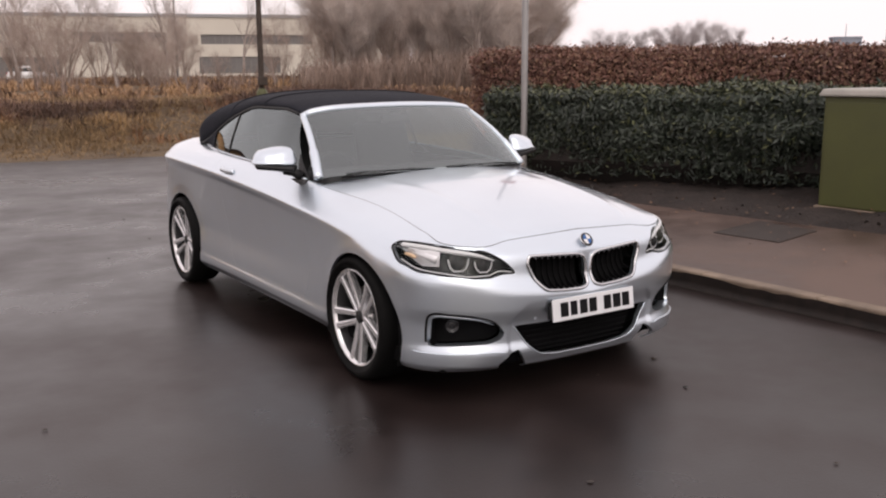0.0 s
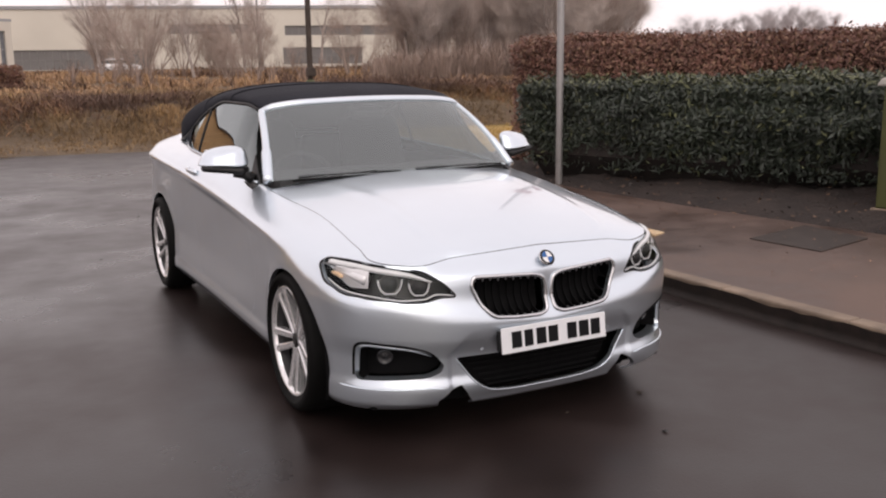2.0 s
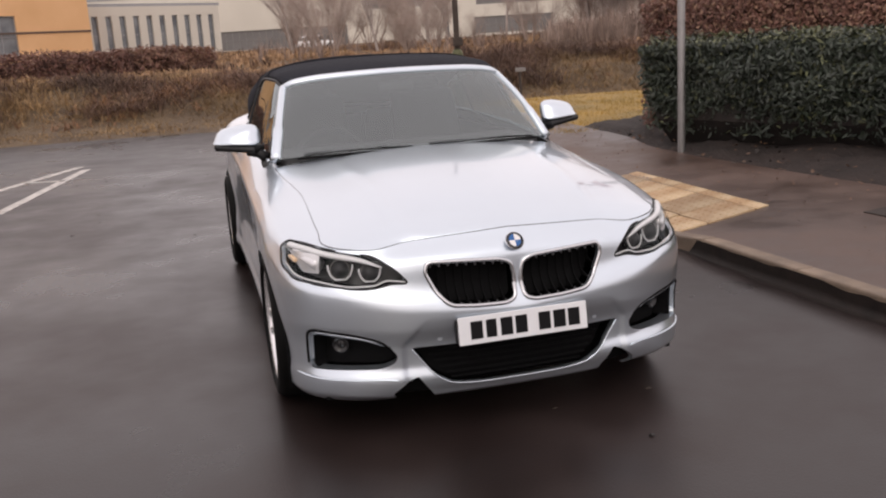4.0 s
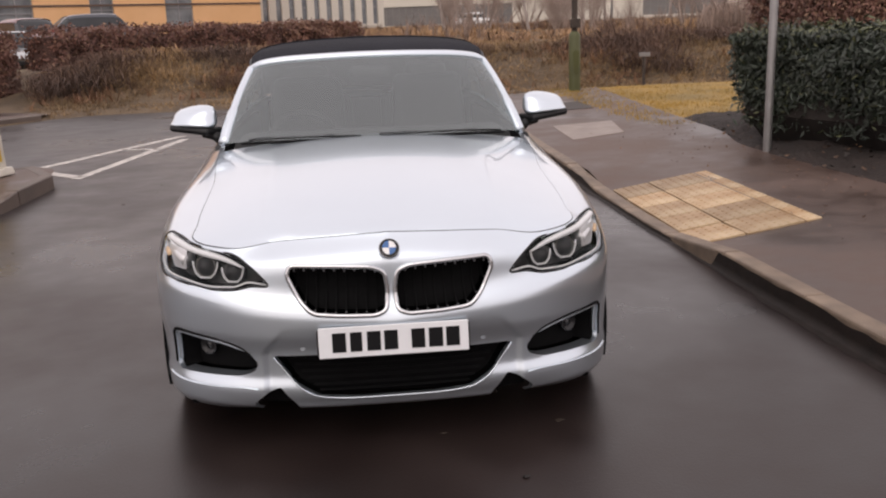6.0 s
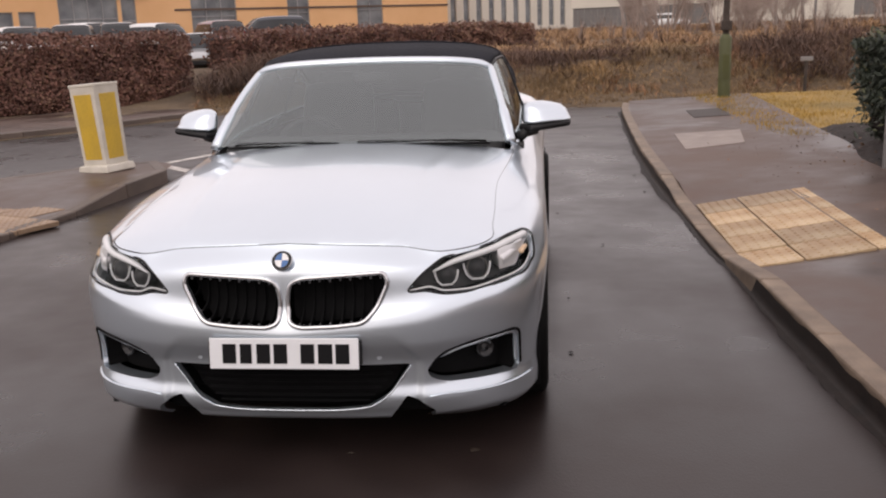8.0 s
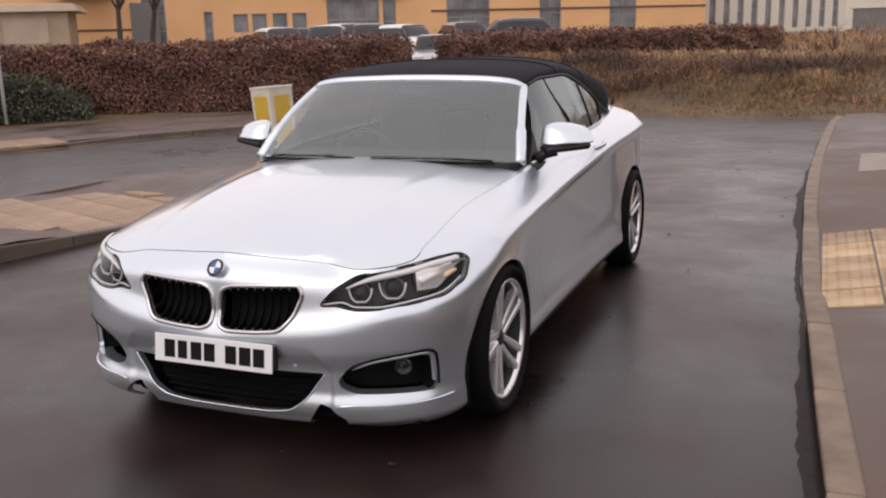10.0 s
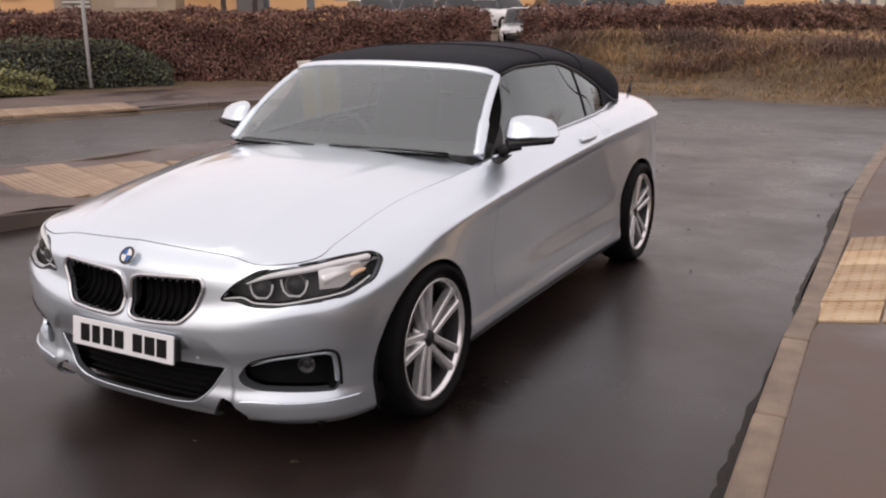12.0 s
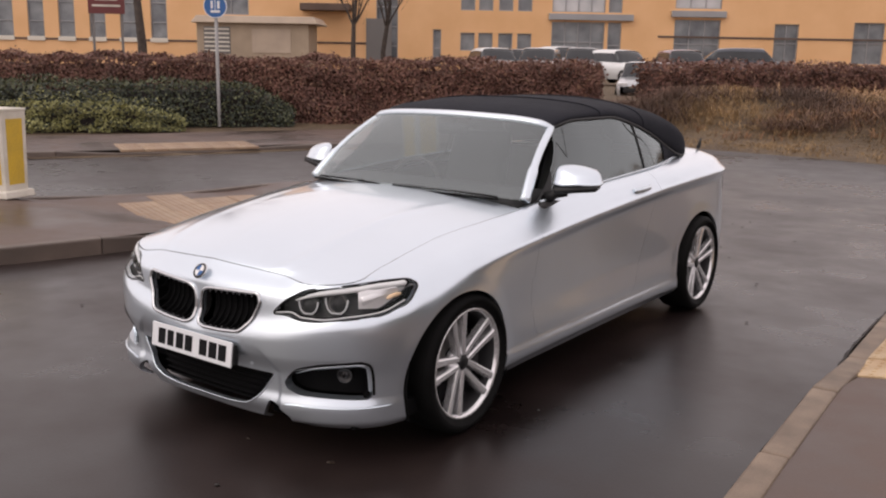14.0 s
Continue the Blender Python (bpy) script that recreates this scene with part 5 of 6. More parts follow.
# -- tail deck between the shell's upper edges, and what closes the cabin and the underside
_sd = np.linspace(8.05, 10.999, 60)
_edge = top_edge(_sd)
_t = np.linspace(-1, 1, 31)
_deck = np.array([[(q[0] * t, q[1], q[2] + 0.018 * (1 - t * t)) for t in _t] for q in _edge])
sheet("boot_lid", _deck, SILVER, car, label="silver boot lid and rear deck", flip=True)
part("roof_aerial", tube([(0.60, 3.22, 1.03), (0.60, 3.25, 1.075), (0.60, 3.262, 1.10)], [0.014, 0.010, 0.004], 6), BLACK_TRIM, car, "small black aerial on the rear wing", smooth=True)
part("underbody", slab([(-.72, -.60), (.72, -.60), (.80, -.42), (.80, 3.1), (.6, 3.4), (-.6, 3.4), (-.80, 3.1), (-.80, -.42)], 0.17, 0.24), DEEP_BLACK, car)
for y0 in (0.0, 2.69):
    for side in (1, -1):
        well = bmesh.new()
        arc = [(y0 - 0.03 + 0.385 * math.cos(t), 0.30 + 0.385 * math.sin(t)) for t in np.linspace(-0.35, math.pi + 0.35, 28)]
        rows_ = [[well.verts.new((side * x, y, z)) for y, z in arc] for x in (0.50, 0.845)]
        for k in range(len(arc) - 1):
            well.faces.new((rows_[0][k], rows_[0][k + 1], rows_[1][k + 1], rows_[1][k]))
        well.faces.new(rows_[0])
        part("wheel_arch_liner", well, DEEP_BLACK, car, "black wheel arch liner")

# -- cabin
part("dashboard", box((1.34, 0.42, 0.20), (0, 0.84, 0.86), bevel=0.05), CABIN, car, "dark grey dashboard", smooth=True)
part("cabin_floor", box((1.46, 2.1, 0.05), (0, 1.75, 0.36)), CABIN, car)
part("firewall", box((1.40, 0.05, 0.58), (0, 0.70, 0.62)), CABIN, car)
part("rear_bulkhead", box((1.34, 0.06, 0.66), (0, 2.74, 0.66)), CABIN, car)
for side in (1, -1):
    part("door_lining", box((0.05, 1.9, 0.50), (side * 0.745, 1.70, 0.68), bevel=0.02), CABIN, car)
    x = side * 0.36
    seat = part("front_seat", box((0.50, 0.50, 0.16), (x, 1.42, 0.56), bevel=0.05), SEAT, car, "dark leather front seat", smooth=True)
    back = box((0.48, 0.14, 0.62), (0, 0, 0.31), bevel=0.05, taper=0.86)
    for v in back.verts:
        v.co = Vector((v.co.x + x, v.co.y + 1.70 + v.co.z * 0.34, v.co.z + 0.56))
    part("seat_back", back, SEAT, seat, smooth=True)
    part("headrest", box((0.25, 0.10, 0.15), (x, 1.94, 1.17), bevel=0.04), SEAT, seat, smooth=True)
    part("rear_seat", box((0.46, 0.14, 0.55), (x * 0.9, 2.48, 0.76), bevel=0.05), SEAT, car, smooth=True)
_sw = [(-0.36 + 0.185 * math.cos(t), 1.15 + 0.06 * math.sin(t), 0.865 + 0.165 * math.sin(t)) for t in np.linspace(0, 2 * math.pi, 25)[:-1]]
wheel_s = part("steering_wheel", tube(_sw, 0.016, 8, closed=True), CABIN, car, "black steering wheel", smooth=True)
part("steering_hub", box((0.16, 0.06, 0.12), (-0.36, 1.12, 0.86), bevel=0.03), CABIN, wheel_s, smooth=True)
part("rear_view_mirror", box((0.20, 0.04, 0.06), (0, 1.05, 1.24), bevel=0.018), BLACK_TRIM, car, "black interior mirror behind the windscreen", smooth=True)

def skin_line(points, side, sink, n):
    """A smooth line on the skin through points of (arc, height)."""
    p = np.array(points)
    t = np.linspace(0, 1, len(p))
    u = np.linspace(0, 1, n)
    return shell(pchip(t, p[:, 0])(u), pchip(t, p[:, 1])(u), sink) * [side, 1, 1]


# -- nose: kidney grilles, intakes, fog lamps
for side in (1, -1):
    surround = edge_bar("kidney_grille", KIDNEY, side, 0.0088, CHROME, car, "chrome-ringed black kidney grille", sink=-0.001)
    panel("grille_opening", 2, DEEP_BLACK, surround, side, lip=0.0, sink=0.075)
    for k in range(9):
        a = 0.052 + k * 0.035
        zs = np.linspace(0.50, 0.72, 60)
        col = zs[inside(KIDNEY, np.column_stack([np.full(60, a), zs]))]
        if len(col) > 3:
            zz = np.linspace(col[0], col[-1], 8)
            p0, p1 = shell(np.full(8, a), zz, 0.016 + 0.048 * np.sin(np.linspace(0.0, math.pi, 8)) ** 0.3) * [side, 1, 1], shell(np.full(8, a), zz, 0.070) * [side, 1, 1]
            bar = bmesh.new()
            w = np.array([0.0028, 0, 0])
            r = [[bar.verts.new(q) for q in (u - w, u + w, d + w, d - w)] for u, d in zip(p0, p1)]
            for m_, n_ in zip(r, r[1:]):
                for j in range(4):
                    bar.faces.new((m_[j], m_[(j + 1) % 4], n_[(j + 1) % 4], n_[j]))
            slat = part("grille_slat", bar, DEEP_BLACK, surround)
            for t0, t1 in ((zz[-1] - 0.018, zz[-1] - 0.003), (zz[0] + 0.002, zz[0] + 0.008)):
                q0, q1 = shell([a], [t0], 0.014)[0] * [side, 1, 1], shell([a], [t1], 0.011)[0] * [side, 1, 1]
                part("slat_tip", tube([tuple(q0), tuple(q1)], 0.0036, 6), SLAT_TIP, slat, "bright slat end")
    fog = panel("fog_light_recess", 3, DEEP_BLACK, car, side, lip=0.0, sink=0.085, label="black recess with a round fog light")
    rimline = np.array([(.496, .370), (.54, .409), (.63, .434), (.80, .450), (.848, .428), (.861, .36), (.862, .312)])
    q = shell(rimline[:, 0], rimline[:, 1], 0.001) * [side, 1, 1]
    t_ = np.linspace(0, 1, 7)
    qs = np.stack([pchip(t_, q[:, k])(np.linspace(0, 1, 36)) for k in range(3)], -1)
    part("recess_edge", tube([tuple(x) for x in qs], [0.002 + 0.0042 * min(1, k / 14) for k in range(36)], 6), DEEP_BLACK, fog, smooth=True)
    wall_ = FOG[(FOG[:, 0] > 0.60) & ~((FOG[:, 1] < 0.31) & (FOG[:, 0] < 0.80))]
    wall_ = wall_ + (np.array([0.70, 0.36]) - wall_) * 0.03
    wall_ = wall_[np.argsort(np.arctan2(wall_[:, 1] - 0.36, wall_[:, 0] - 0.70))]
    liner = np.array([shell(wall_[:, 0], wall_[:, 1], s_) for s_ in (0.016, 0.05, 0.085)]).transpose(1, 0, 2)
    sheet("recess_wall", liner * [side, 1, 1], DEEP_BLACK, fog, label="black wall of the recess")
    c = shell([0.735], [0.375], 0.06)[0] * [side, 1, 1]
    ring = lathe([(-0.03, 0.030), (0.0, 0.033), (0.005, 0.032), (0.005, 0.027), (-0.008, 0.022), (-0.003, 0.009), (0.004, 0.0)], 24, "y")
    lamp = part("fog_light", ring, FOG_LENS, fog, "round clear fog light", smooth=True)
    lamp.matrix_basis = pose(c[0], c[1], c[2], 0, 0, side * 28) @ pose(0, 0, 0, 180, 0, 0)
    panel("splitter_gap", 5, DEEP_BLACK, car, side, lip=0.0, sink=0.06)
    # trim in the fog recess
    t_ = np.linspace(0, 1, 6)
    trim = np.array([(.530, .388), (.63, .421), (.79, .438), (.834, .424), (.846, .37), (.849, .325)])
    q = shell(trim[:, 0], trim[:, 1], 0.011) * [side, 1, 1]
    qs = np.stack([pchip(t_, q[:, k])(np.linspace(0, 1, 30)) for k in range(3)], -1)
    part("recess_trim", tube([tuple(x) for x in qs], [0.001 + 0.0066 * min(1, k / 8) for k in range(30)], 6), SILVER, fog, "thin silver strip in the recess", smooth=True)
    # ledge under the fog recess
    fin = skin_line([(.480, .256), (.55, .262), (.75, .260), (.94, .262)], side, -0.001, 30)
    part("bumper_fin", tube([tuple(x) for x in fin], [0.002] + [0.005] * 28 + [0.002], 8, squash=(1.0, 0.75)), SILVER, car, smooth=True)
panel("lower_intake", 4, DEEP_BLACK, car, 1, lip=0.0, sink=0.07, both=True, label="wide black lower air intake")
for z in (0.232, 0.254, 0.278, 0.302, 0.327, 0.352):
    a1 = 0.27 + (z - 0.232) * 0.9
    aa = np.linspace(-a1, a1, 40)
    part("intake_bar", tube([tuple(x) for x in shell(aa, np.full(40, z), 0.04)], 0.005, 5, squash=(1.4, 0.7)), DEEP_BLACK, car)
lipline = np.linspace(-0.305, 0.305, 50)
part("bumper_lip", tube([tuple(x) for x in shell(lipline, 0.176 + 0.012 * (np.abs(lipline) / .335) ** 4, 0.012)], 0.009, 8, squash=(1.0, 0.8)), SILVER, car, "silver lower bumper lip", smooth=True)

_u = np.array([(-.424, .366), (-.392, .325), (-.349, .273), (-.265, .221), (-.14, .208), (0, .207), (.14, .208), (.265, .221), (.349, .273), (.392, .325), (.424, .366)])
_ut = np.linspace(0, 1, len(_u))
_uu = np.linspace(0, 1, 80)
_rim = shell(pchip(_ut, _u[:, 0])(_uu), pchip(_ut, _u[:, 1])(_uu), -0.001)
part("intake_rim", tube([tuple(x) for x in _rim], [0.002] * 3 + [0.0036] * 74 + [0.002] * 3, 8), SILVER, car, "silver lip round the lower intake", smooth=True)

# number plate: the characters stay plain bars
plate = part("number_plate", box((0.508, 0.008, 0.105), (0, 0, 0), bevel=0.003), PLATE, car, "white number plate with dark bars")
plate.matrix_basis = pose(0, -0.806, 0.434, -7, 0, 0)
part("plate_backing", box((0.52, 0.03, 0.085), (0, 0.018, 0.0), bevel=0.004), BLACK_TRIM, plate)
for k, (x, w) in enumerate(((-.185, .046), (-.128, .040), (-.068, .046), (-.010, .046), (.082, .046), (.142, .048), (.200, .046))):
    part("plate_bar", box((w, 0.003, 0.066), (x, -0.0045, 0)), PLATE_INK, plate)

# badge
badge = part("badge", lathe([(0.0, 0.036), (-0.004, 0.035), (-0.006, 0.032), (-0.005, 0.0)], 32, "y"), CHROME, car, "round blue and white enamel badge", smooth=True)
badge.matrix_basis = pose(0, -0.742, 0.735, -38, 0, 0)
for k in range(4):
    wedge = bmesh.new()
    cv = [wedge.verts.new((0, -0.0068, 0))] + [wedge.verts.new((0.023 * math.cos(t), -0.0068, 0.026 * math.sin(t))) for t in np.linspace(k * math.pi / 2, (k + 1) * math.pi / 2, 8)]
    wedge.faces.new(cv[::-1])
    part("badge_quarter", wedge, BLUE if k % 2 else WHITE_ENAMEL, badge)
_ringb = lathe([(-0.0060, 0.0335), (-0.0072, 0.032), (-0.0066, 0.022)], 32, "y")
part("badge_ring", _ringb, BLACK_TRIM, badge, smooth=True)

# parking sensors
for side in (1, -1):
    for a, z in ((0.315, 0.402), (0.72, 0.52)):
        p = shell([a], [z], -0.001)[0] * [side, 1, 1]
        s = part("parking_sensor", lathe([(-0.0004, 0.0), (-0.0004, 0.009)], 14, "y"), SILVER, car, smooth=True)
        nx, ny = plan_normal(station_of(a))
        s.matrix_basis = pose(*p, 0, 0, side * math.degrees(math.atan2(nx, -ny)))


# -- headlights
def skin_curve(points, side, sink, n=40):
    p = np.array(points)
    t = np.linspace(0, 1, len(p))
    f0, f1 = pchip(t, p[:, 0]), pchip(t, p[:, 1])
    u = np.linspace(0, 1, n)
    return shell(f0(u), f1(u), sink) * [side, 1, 1]


for side in (1, -1):
    lamp = panel("headlight", 1, LENS_GLASS, car, side, lip=0.0, inset=0.003, label="clear headlight with twin projector rings")
    panel("lamp_housing", 1, HOUSING, lamp, side, lip=0.0, sink=0.075)
    edge_bar("lamp_rim", HEADLIGHT, side, 0.0045, BLACK_TRIM, lamp, sink=0.003)
    c1 = skin_curve([(.52, .680), (.61, .704), (.78, .725), (.94, .736), (1.055, .738)], side, 0.012)
    part("light_guide", tube([tuple(q) for q in c1], [0.004 + 0.013 * min(1, k / 14) for k in range(39)] + [0.006], 8, squash=(1, 0.7)), LED_STRIP, lamp, "bright strip along the headlight's top", smooth=True)
    c2 = skin_curve([(.43, .624), (.50, .632), (.56, .616), (.64, .615), (.77, .631), (.90, .645), (1.02, .678)], side, 0.010)
    part("lower_guide", tube([tuple(q) for q in c2], 0.0035, 6), LED_STRIP, lamp, smooth=True)
    for a, z, r in ((.575, .656, .036), (.700, .667, .042)):
        p = shell([a], [z], 0.026)[0] * [side, 1, 1]
        hexa = [(r * u * 1.12, 0.0, r * w_) for u, w_ in ((-1.0, 0.55), (-0.95, 0.1), (-0.78, -0.42), (-0.42, -0.78), (0.42, -0.78), (0.78, -0.42), (0.95, 0.1), (1.0, 0.55))]
        ring = part("projector_ring", tube(hexa, 0.0034, 8), LED_STRIP, lamp, "pale angular light ring", smooth=True)
        ring.matrix_basis = pose(p[0], p[1], p[2], -8, 0, side * 20)
        bezel = part("projector_bezel", lathe([(0.004, r * 0.93), (-0.003, r * 0.90), (-0.001, r * 0.80), (0.010, r * 0.76)], 28, "y"), DISC, lamp, "grey bezel round the projector", smooth=True)
        bezel.matrix_basis = pose(p[0], p[1] + 0.008, p[2] + 0.003, -8, 0, side * 20)
        ball = lathe([(-0.022, 0.0), (-0.019, 0.014), (-0.010, 0.025), (0.004, 0.032), (0.006, 0.037), (0.03, 0.040)], 24, "y")
        eye = part("projector", ball, BLACK_TRIM, lamp, "dark glass projector lens", smooth=True)
        eye.matrix_basis = pose(p[0] , p[1] + 0.004, p[2] + 0.003, -8, 0, side * 20)
    am = skin_curve([(.935, .690), (.97, .700), (1.01, .704)], side, 0.012, 14)
    part("indicator", tube([tuple(q) for q in am], [0.004, 0.006] + [0.010] * 9 + [0.008, 0.007, 0.005], 8, squash=(1, 0.8)), AMBER, lamp, "amber indicator", smooth=True)
    chr_ = skin_curve([(.815, .682), (.90, .698), (1.0, .716)], side, 0.040, 14)
    part("reflector", tube([tuple(q) for q in chr_], 0.030, 8, squash=(1, 0.9)), REFLECTOR, lamp, smooth=True)
    bowl = np.array([[shell([a], [z], 0.030 - 0.010 * k)[0] for k, z in enumerate(np.linspace(0.655 + max(0, a - .90) * 0.40, 0.728, 4))] for a in np.linspace(0.80, 1.085, 16)])
    sheet("outer_reflector", bowl * [side, 1, 1], REFLECTOR, lamp, label="bright stepped reflector", flip=side < 0)

# -- mirrors, handles, tail lamps
for side in (1, -1):
    cap = bmesh.new()
    bmesh.ops.create_uvsphere(cap, u_segments=24, v_segments=16, radius=1)
    for v in cap.verts:
        x, y, z = v.co
        f = (abs(x) ** 5 + abs(z) ** 5) ** (1 / 5) if abs(x) + abs(z) > 0 else 1
        r = math.hypot(x, z)
        k = r / f if f > 1e-6 else 1
        tall = 0.080 * (1 - 0.42 * max(0, (x + 0.3) / 1.3) ** 2) if z > 0 else 0.024 - 0.006 * x
        v.co = Vector((x * k * (0.126 - 0.020 * max(0, z)), y * (0.078 if y < 0 else 0.02) + 0.030 * z, z * k * tall))
    mirror = part("door_mirror", cap, SILVER, car, "silver door mirror on a black foot", smooth=True)
    mirror.matrix_basis = Matrix.Translation((side * 0.872, 0.905, 1.034)) @ Matrix.Diagonal((side, 1, 1, 1)) @ pose(0, 0, 0, 0, 0, 24)
    under = box((0.240, 0.128, 0.034), (-0.006, -0.014, -0.034), bevel=0.015)
    for v in under.verts:
        v.co.z += 0.010 * (v.co.x / 0.12)
        if v.co.y < -0.05:
            v.co.x *= 0.90
    part("mirror_base", under, BLACK_TRIM, mirror, "black mirror underside", smooth=True)
    part("mirror_glass", box((0.19, 0.006, 0.105), (0.0, 0.024, 0.008), bevel=0.002), CHROME, mirror)
    foot = tube([(-0.05, -0.01, -0.056), (-0.105, -0.005, -0.066), (-0.150, -0.005, -0.092)], [0.022, 0.024, 0.030], 8)
    part("mirror_foot", foot, BLACK_TRIM, mirror, smooth=True)
    hy = np.linspace(1.66, 1.86, 12)
    hp = np.array([shell([arc_at_y(y)], [0.903 + 0.02 * (y - 1.66)], -0.016 * abs(math.sin(math.pi * (y - 1.66) / 0.20)) ** 0.4 - 0.002)[0] for y in hy]) * [side, 1, 1]
    part("door_handle", tube([tuple(q) for q in hp], 0.013, 8, squash=(0.8, 1.1)), SILVER, car, smooth=True)
    sl = np.linspace(arc_at_y(0.345), arc_at_y(2.27), 50)
    skirt = np.array([[shell([a], [0.264], 0.001)[0], shell([a], [0.238], -0.003)[0], shell([a], [0.205], -0.001)[0], shell([a], [0.178], 0.03)[0]] for a in sl])
    sheet("side_skirt", skirt * [side, 1, 1], SILVER, car, flip=side < 0, label="silver side skirt")
    tl = np.array([[shell([arc_at_y(y)], [z], -0.004)[0] for z in np.linspace(0.76, 0.885 - 0.02 * (3.45 - y), 8)] for y in np.linspace(3.22, 3.30, 6)])
    sheet("tail_light", tl * [side, 1, 1], RED_LENS, car, flip=side < 0, label="dark red tail light")


# -- wheels
def wheel(parent, x, y, side, spin):
    """An alloy wheel with five pairs of spokes, tyre, brake disc."""
    R, rim = 0.318, 0.245
    bm = lathe([(0.085, rim - 0.002), (0.098, rim + 0.003), (0.100, rim - 0.004), (0.088, rim - 0.013), (0.080, rim - 0.016)], 56)
    hubw = lathe([(0.030, 0.0), (0.062, 0.0), (0.064, 0.034), (0.060, 0.040), (0.050, 0.062), (0.02, 0.070)], 30)
    w = part("wheel", bm, ALLOY, parent, "silver alloy wheel with five twin spokes", smooth=True)
    # barrel coloured near-black for the shade between the spokes
    part("barrel", lathe([(0.080, rim - 0.016), (0.055, rim - 0.024), (-0.06, rim - 0.02), (-0.09, rim + 0.002)], 40), ALLOY_DARK, w, "inner barrel, its shade put into the dark colour", smooth=True)
    part("wheel_hub", hubw, ALLOY, w, smooth=True)
    for k in range(5):
        base = math.radians(spin + k * 72)
        for off, hand in ((0.20, 1), (-0.20, -1)):
            sp = bmesh.new()
            r = np.linspace(0.035, rim - 0.006, 9)
            rows_ = []
            for q in r:
                t = (q - 0.035) / (rim - 0.041)
                ang = base + hand * math.atan2(0.0200 + 0.022 * t, q)
                half = 0.0155 + 0.005 * t ** 2
                d = np.array([math.cos(ang), math.sin(ang)])
                n_ = np.array([-d[1], d[0]])
                face = 0.070 + 0.022 * t ** 1.4
                pts = []
                for e, dep in ((-half, -0.034), (-half * 0.92, -0.004), (-half * 0.55, 0.0), (half * 0.55, 0.0), (half * 0.92, -0.004), (half, -0.034)):
                    c = d * q + n_ * e
                    pts.append(sp.verts.new((face + dep, c[0], c[1])))
                rows_.append(pts)
            for a, b in zip(rows_, rows_[1:]):
                for j in range(5):
                    sp.faces.new((a[j], a[j + 1], b[j + 1], b[j]))
            part("spoke", sp, ALLOY, w)
    tyre = lathe([(-0.105, rim), (-0.112, rim + 0.03), (-0.108, R - 0.022), (-0.085, R - 0.004), (0, R), (0.085, R - 0.004), (0.106, R - 0.020), (0.113, R - 0.045), (0.112, rim + 0.028), (0.098, rim + 0.002), (0.088, rim)], 64)
    part("tyre", tyre, RUBBER, w, "black low-profile tyre", smooth=True)
    part("brake_disc", lathe([(0.012, 0.07), (0.016, 0.08), (0.016, 0.152), (0.004, 0.154), (-0.006, 0.154)], 40), DISC, w, smooth=True)
    # added black disc that paints the shade behind the spokes
    part("painted_well_shade", lathe([(-0.07, 0.0), (-0.07, rim - 0.018)], 32), DEEP_BLACK, w)
    part("caliper", box((0.07, 0.09, 0.20), (0.0, 0.13, 0.0), bevel=0.012), ALLOY_DARK, w, smooth=True)
    cap = part("centre_cap", lathe([(0.064, 0.033), (0.070, 0.031), (0.071, 0.0)], 24), BLACK_TRIM, w, "small dark centre cap", smooth=True)
    for k in range(5):
        t = math.radians(spin + 36 + k * 72)
        b = lathe([(0.045, 0.009), (0.060, 0.008), (0.060, 0.0)], 8)
        for v in b.verts:
            v.co += Vector((0, 0.052 * math.cos(t), 0.052 * math.sin(t)))
        part("wheel_bolt", b, ALLOY_DARK, w)
    w.matrix_basis = Matrix.Translation((x, y, R)) @ (Matrix.Identity(4) if side > 0 else pose(0, 0, 0, 0, 0, 180))
    return w


for side, front_spin, rear_spin in ((1, 33, 20), (-1, 49, 60)):
    wheel(car, side * 0.762, 0.0, side, front_spin)
    wheel(car, side * 0.778, 2.69, side, rear_spin)


# ---- street furniture ----
def bollard(m):
    """A square traffic-island bollard: white shell, yellow reflecting panels, stepped foot."""
    b = thing("traffic_bollard", "white plastic traffic bollard with yellow panels on the island", "bollard", m, "island bollards")
    body = box((0.34, 0.30, 0.86), (0, 0, 0.47), bevel=0.012, taper=1.08)
    part("shell", body, BOL_WHITE, b, "off-white plastic body")
    part("foot", box((0.44, 0.40, 0.075), (0, 0, 0.037), bevel=0.012, taper=0.94), BOL_WHITE, b)
    part("cap", box((0.375, 0.335, 0.03), (0, 0, 0.905), bevel=0.008), BOL_WHITE, b)
    for a in range(4):
        w = 0.30 if a % 2 == 0 else 0.26
        d = (0.155 if a % 2 == 0 else 0.175)
        p = part("panel", box((w - 0.05, 0.010, 0.68), (0, 0, 0), bevel=0.003), BOL_YELLOW, b, "yellow reflecting panel")
        p.matrix_basis = pose(0, 0, 0, 0, 0, 90 * a) @ pose(0, -d, 0.475, 1.4, 0, 0)
    return b


BOL_WHITE = material("bollard_plastic", (0.68, 0.64, 0.57), 0.45, vary=0.12, scale=5, second=(0.50, 0.46, 0.38))
BOL_YELLOW = material("bollard_panel", (0.66, 0.43, 0.04), 0.4, vary=0.2, scale=4, second=(0.48, 0.32, 0.05))
bollard(pose(-3.77, 5.70, 0.128) @ pose(0, 0, 0, 0, -3.5, 0) @ pose(0, 0, 0, 0, 0, -22))
bollard(pose(-6.37, 1.88, 0.13, 0, 0, 15))

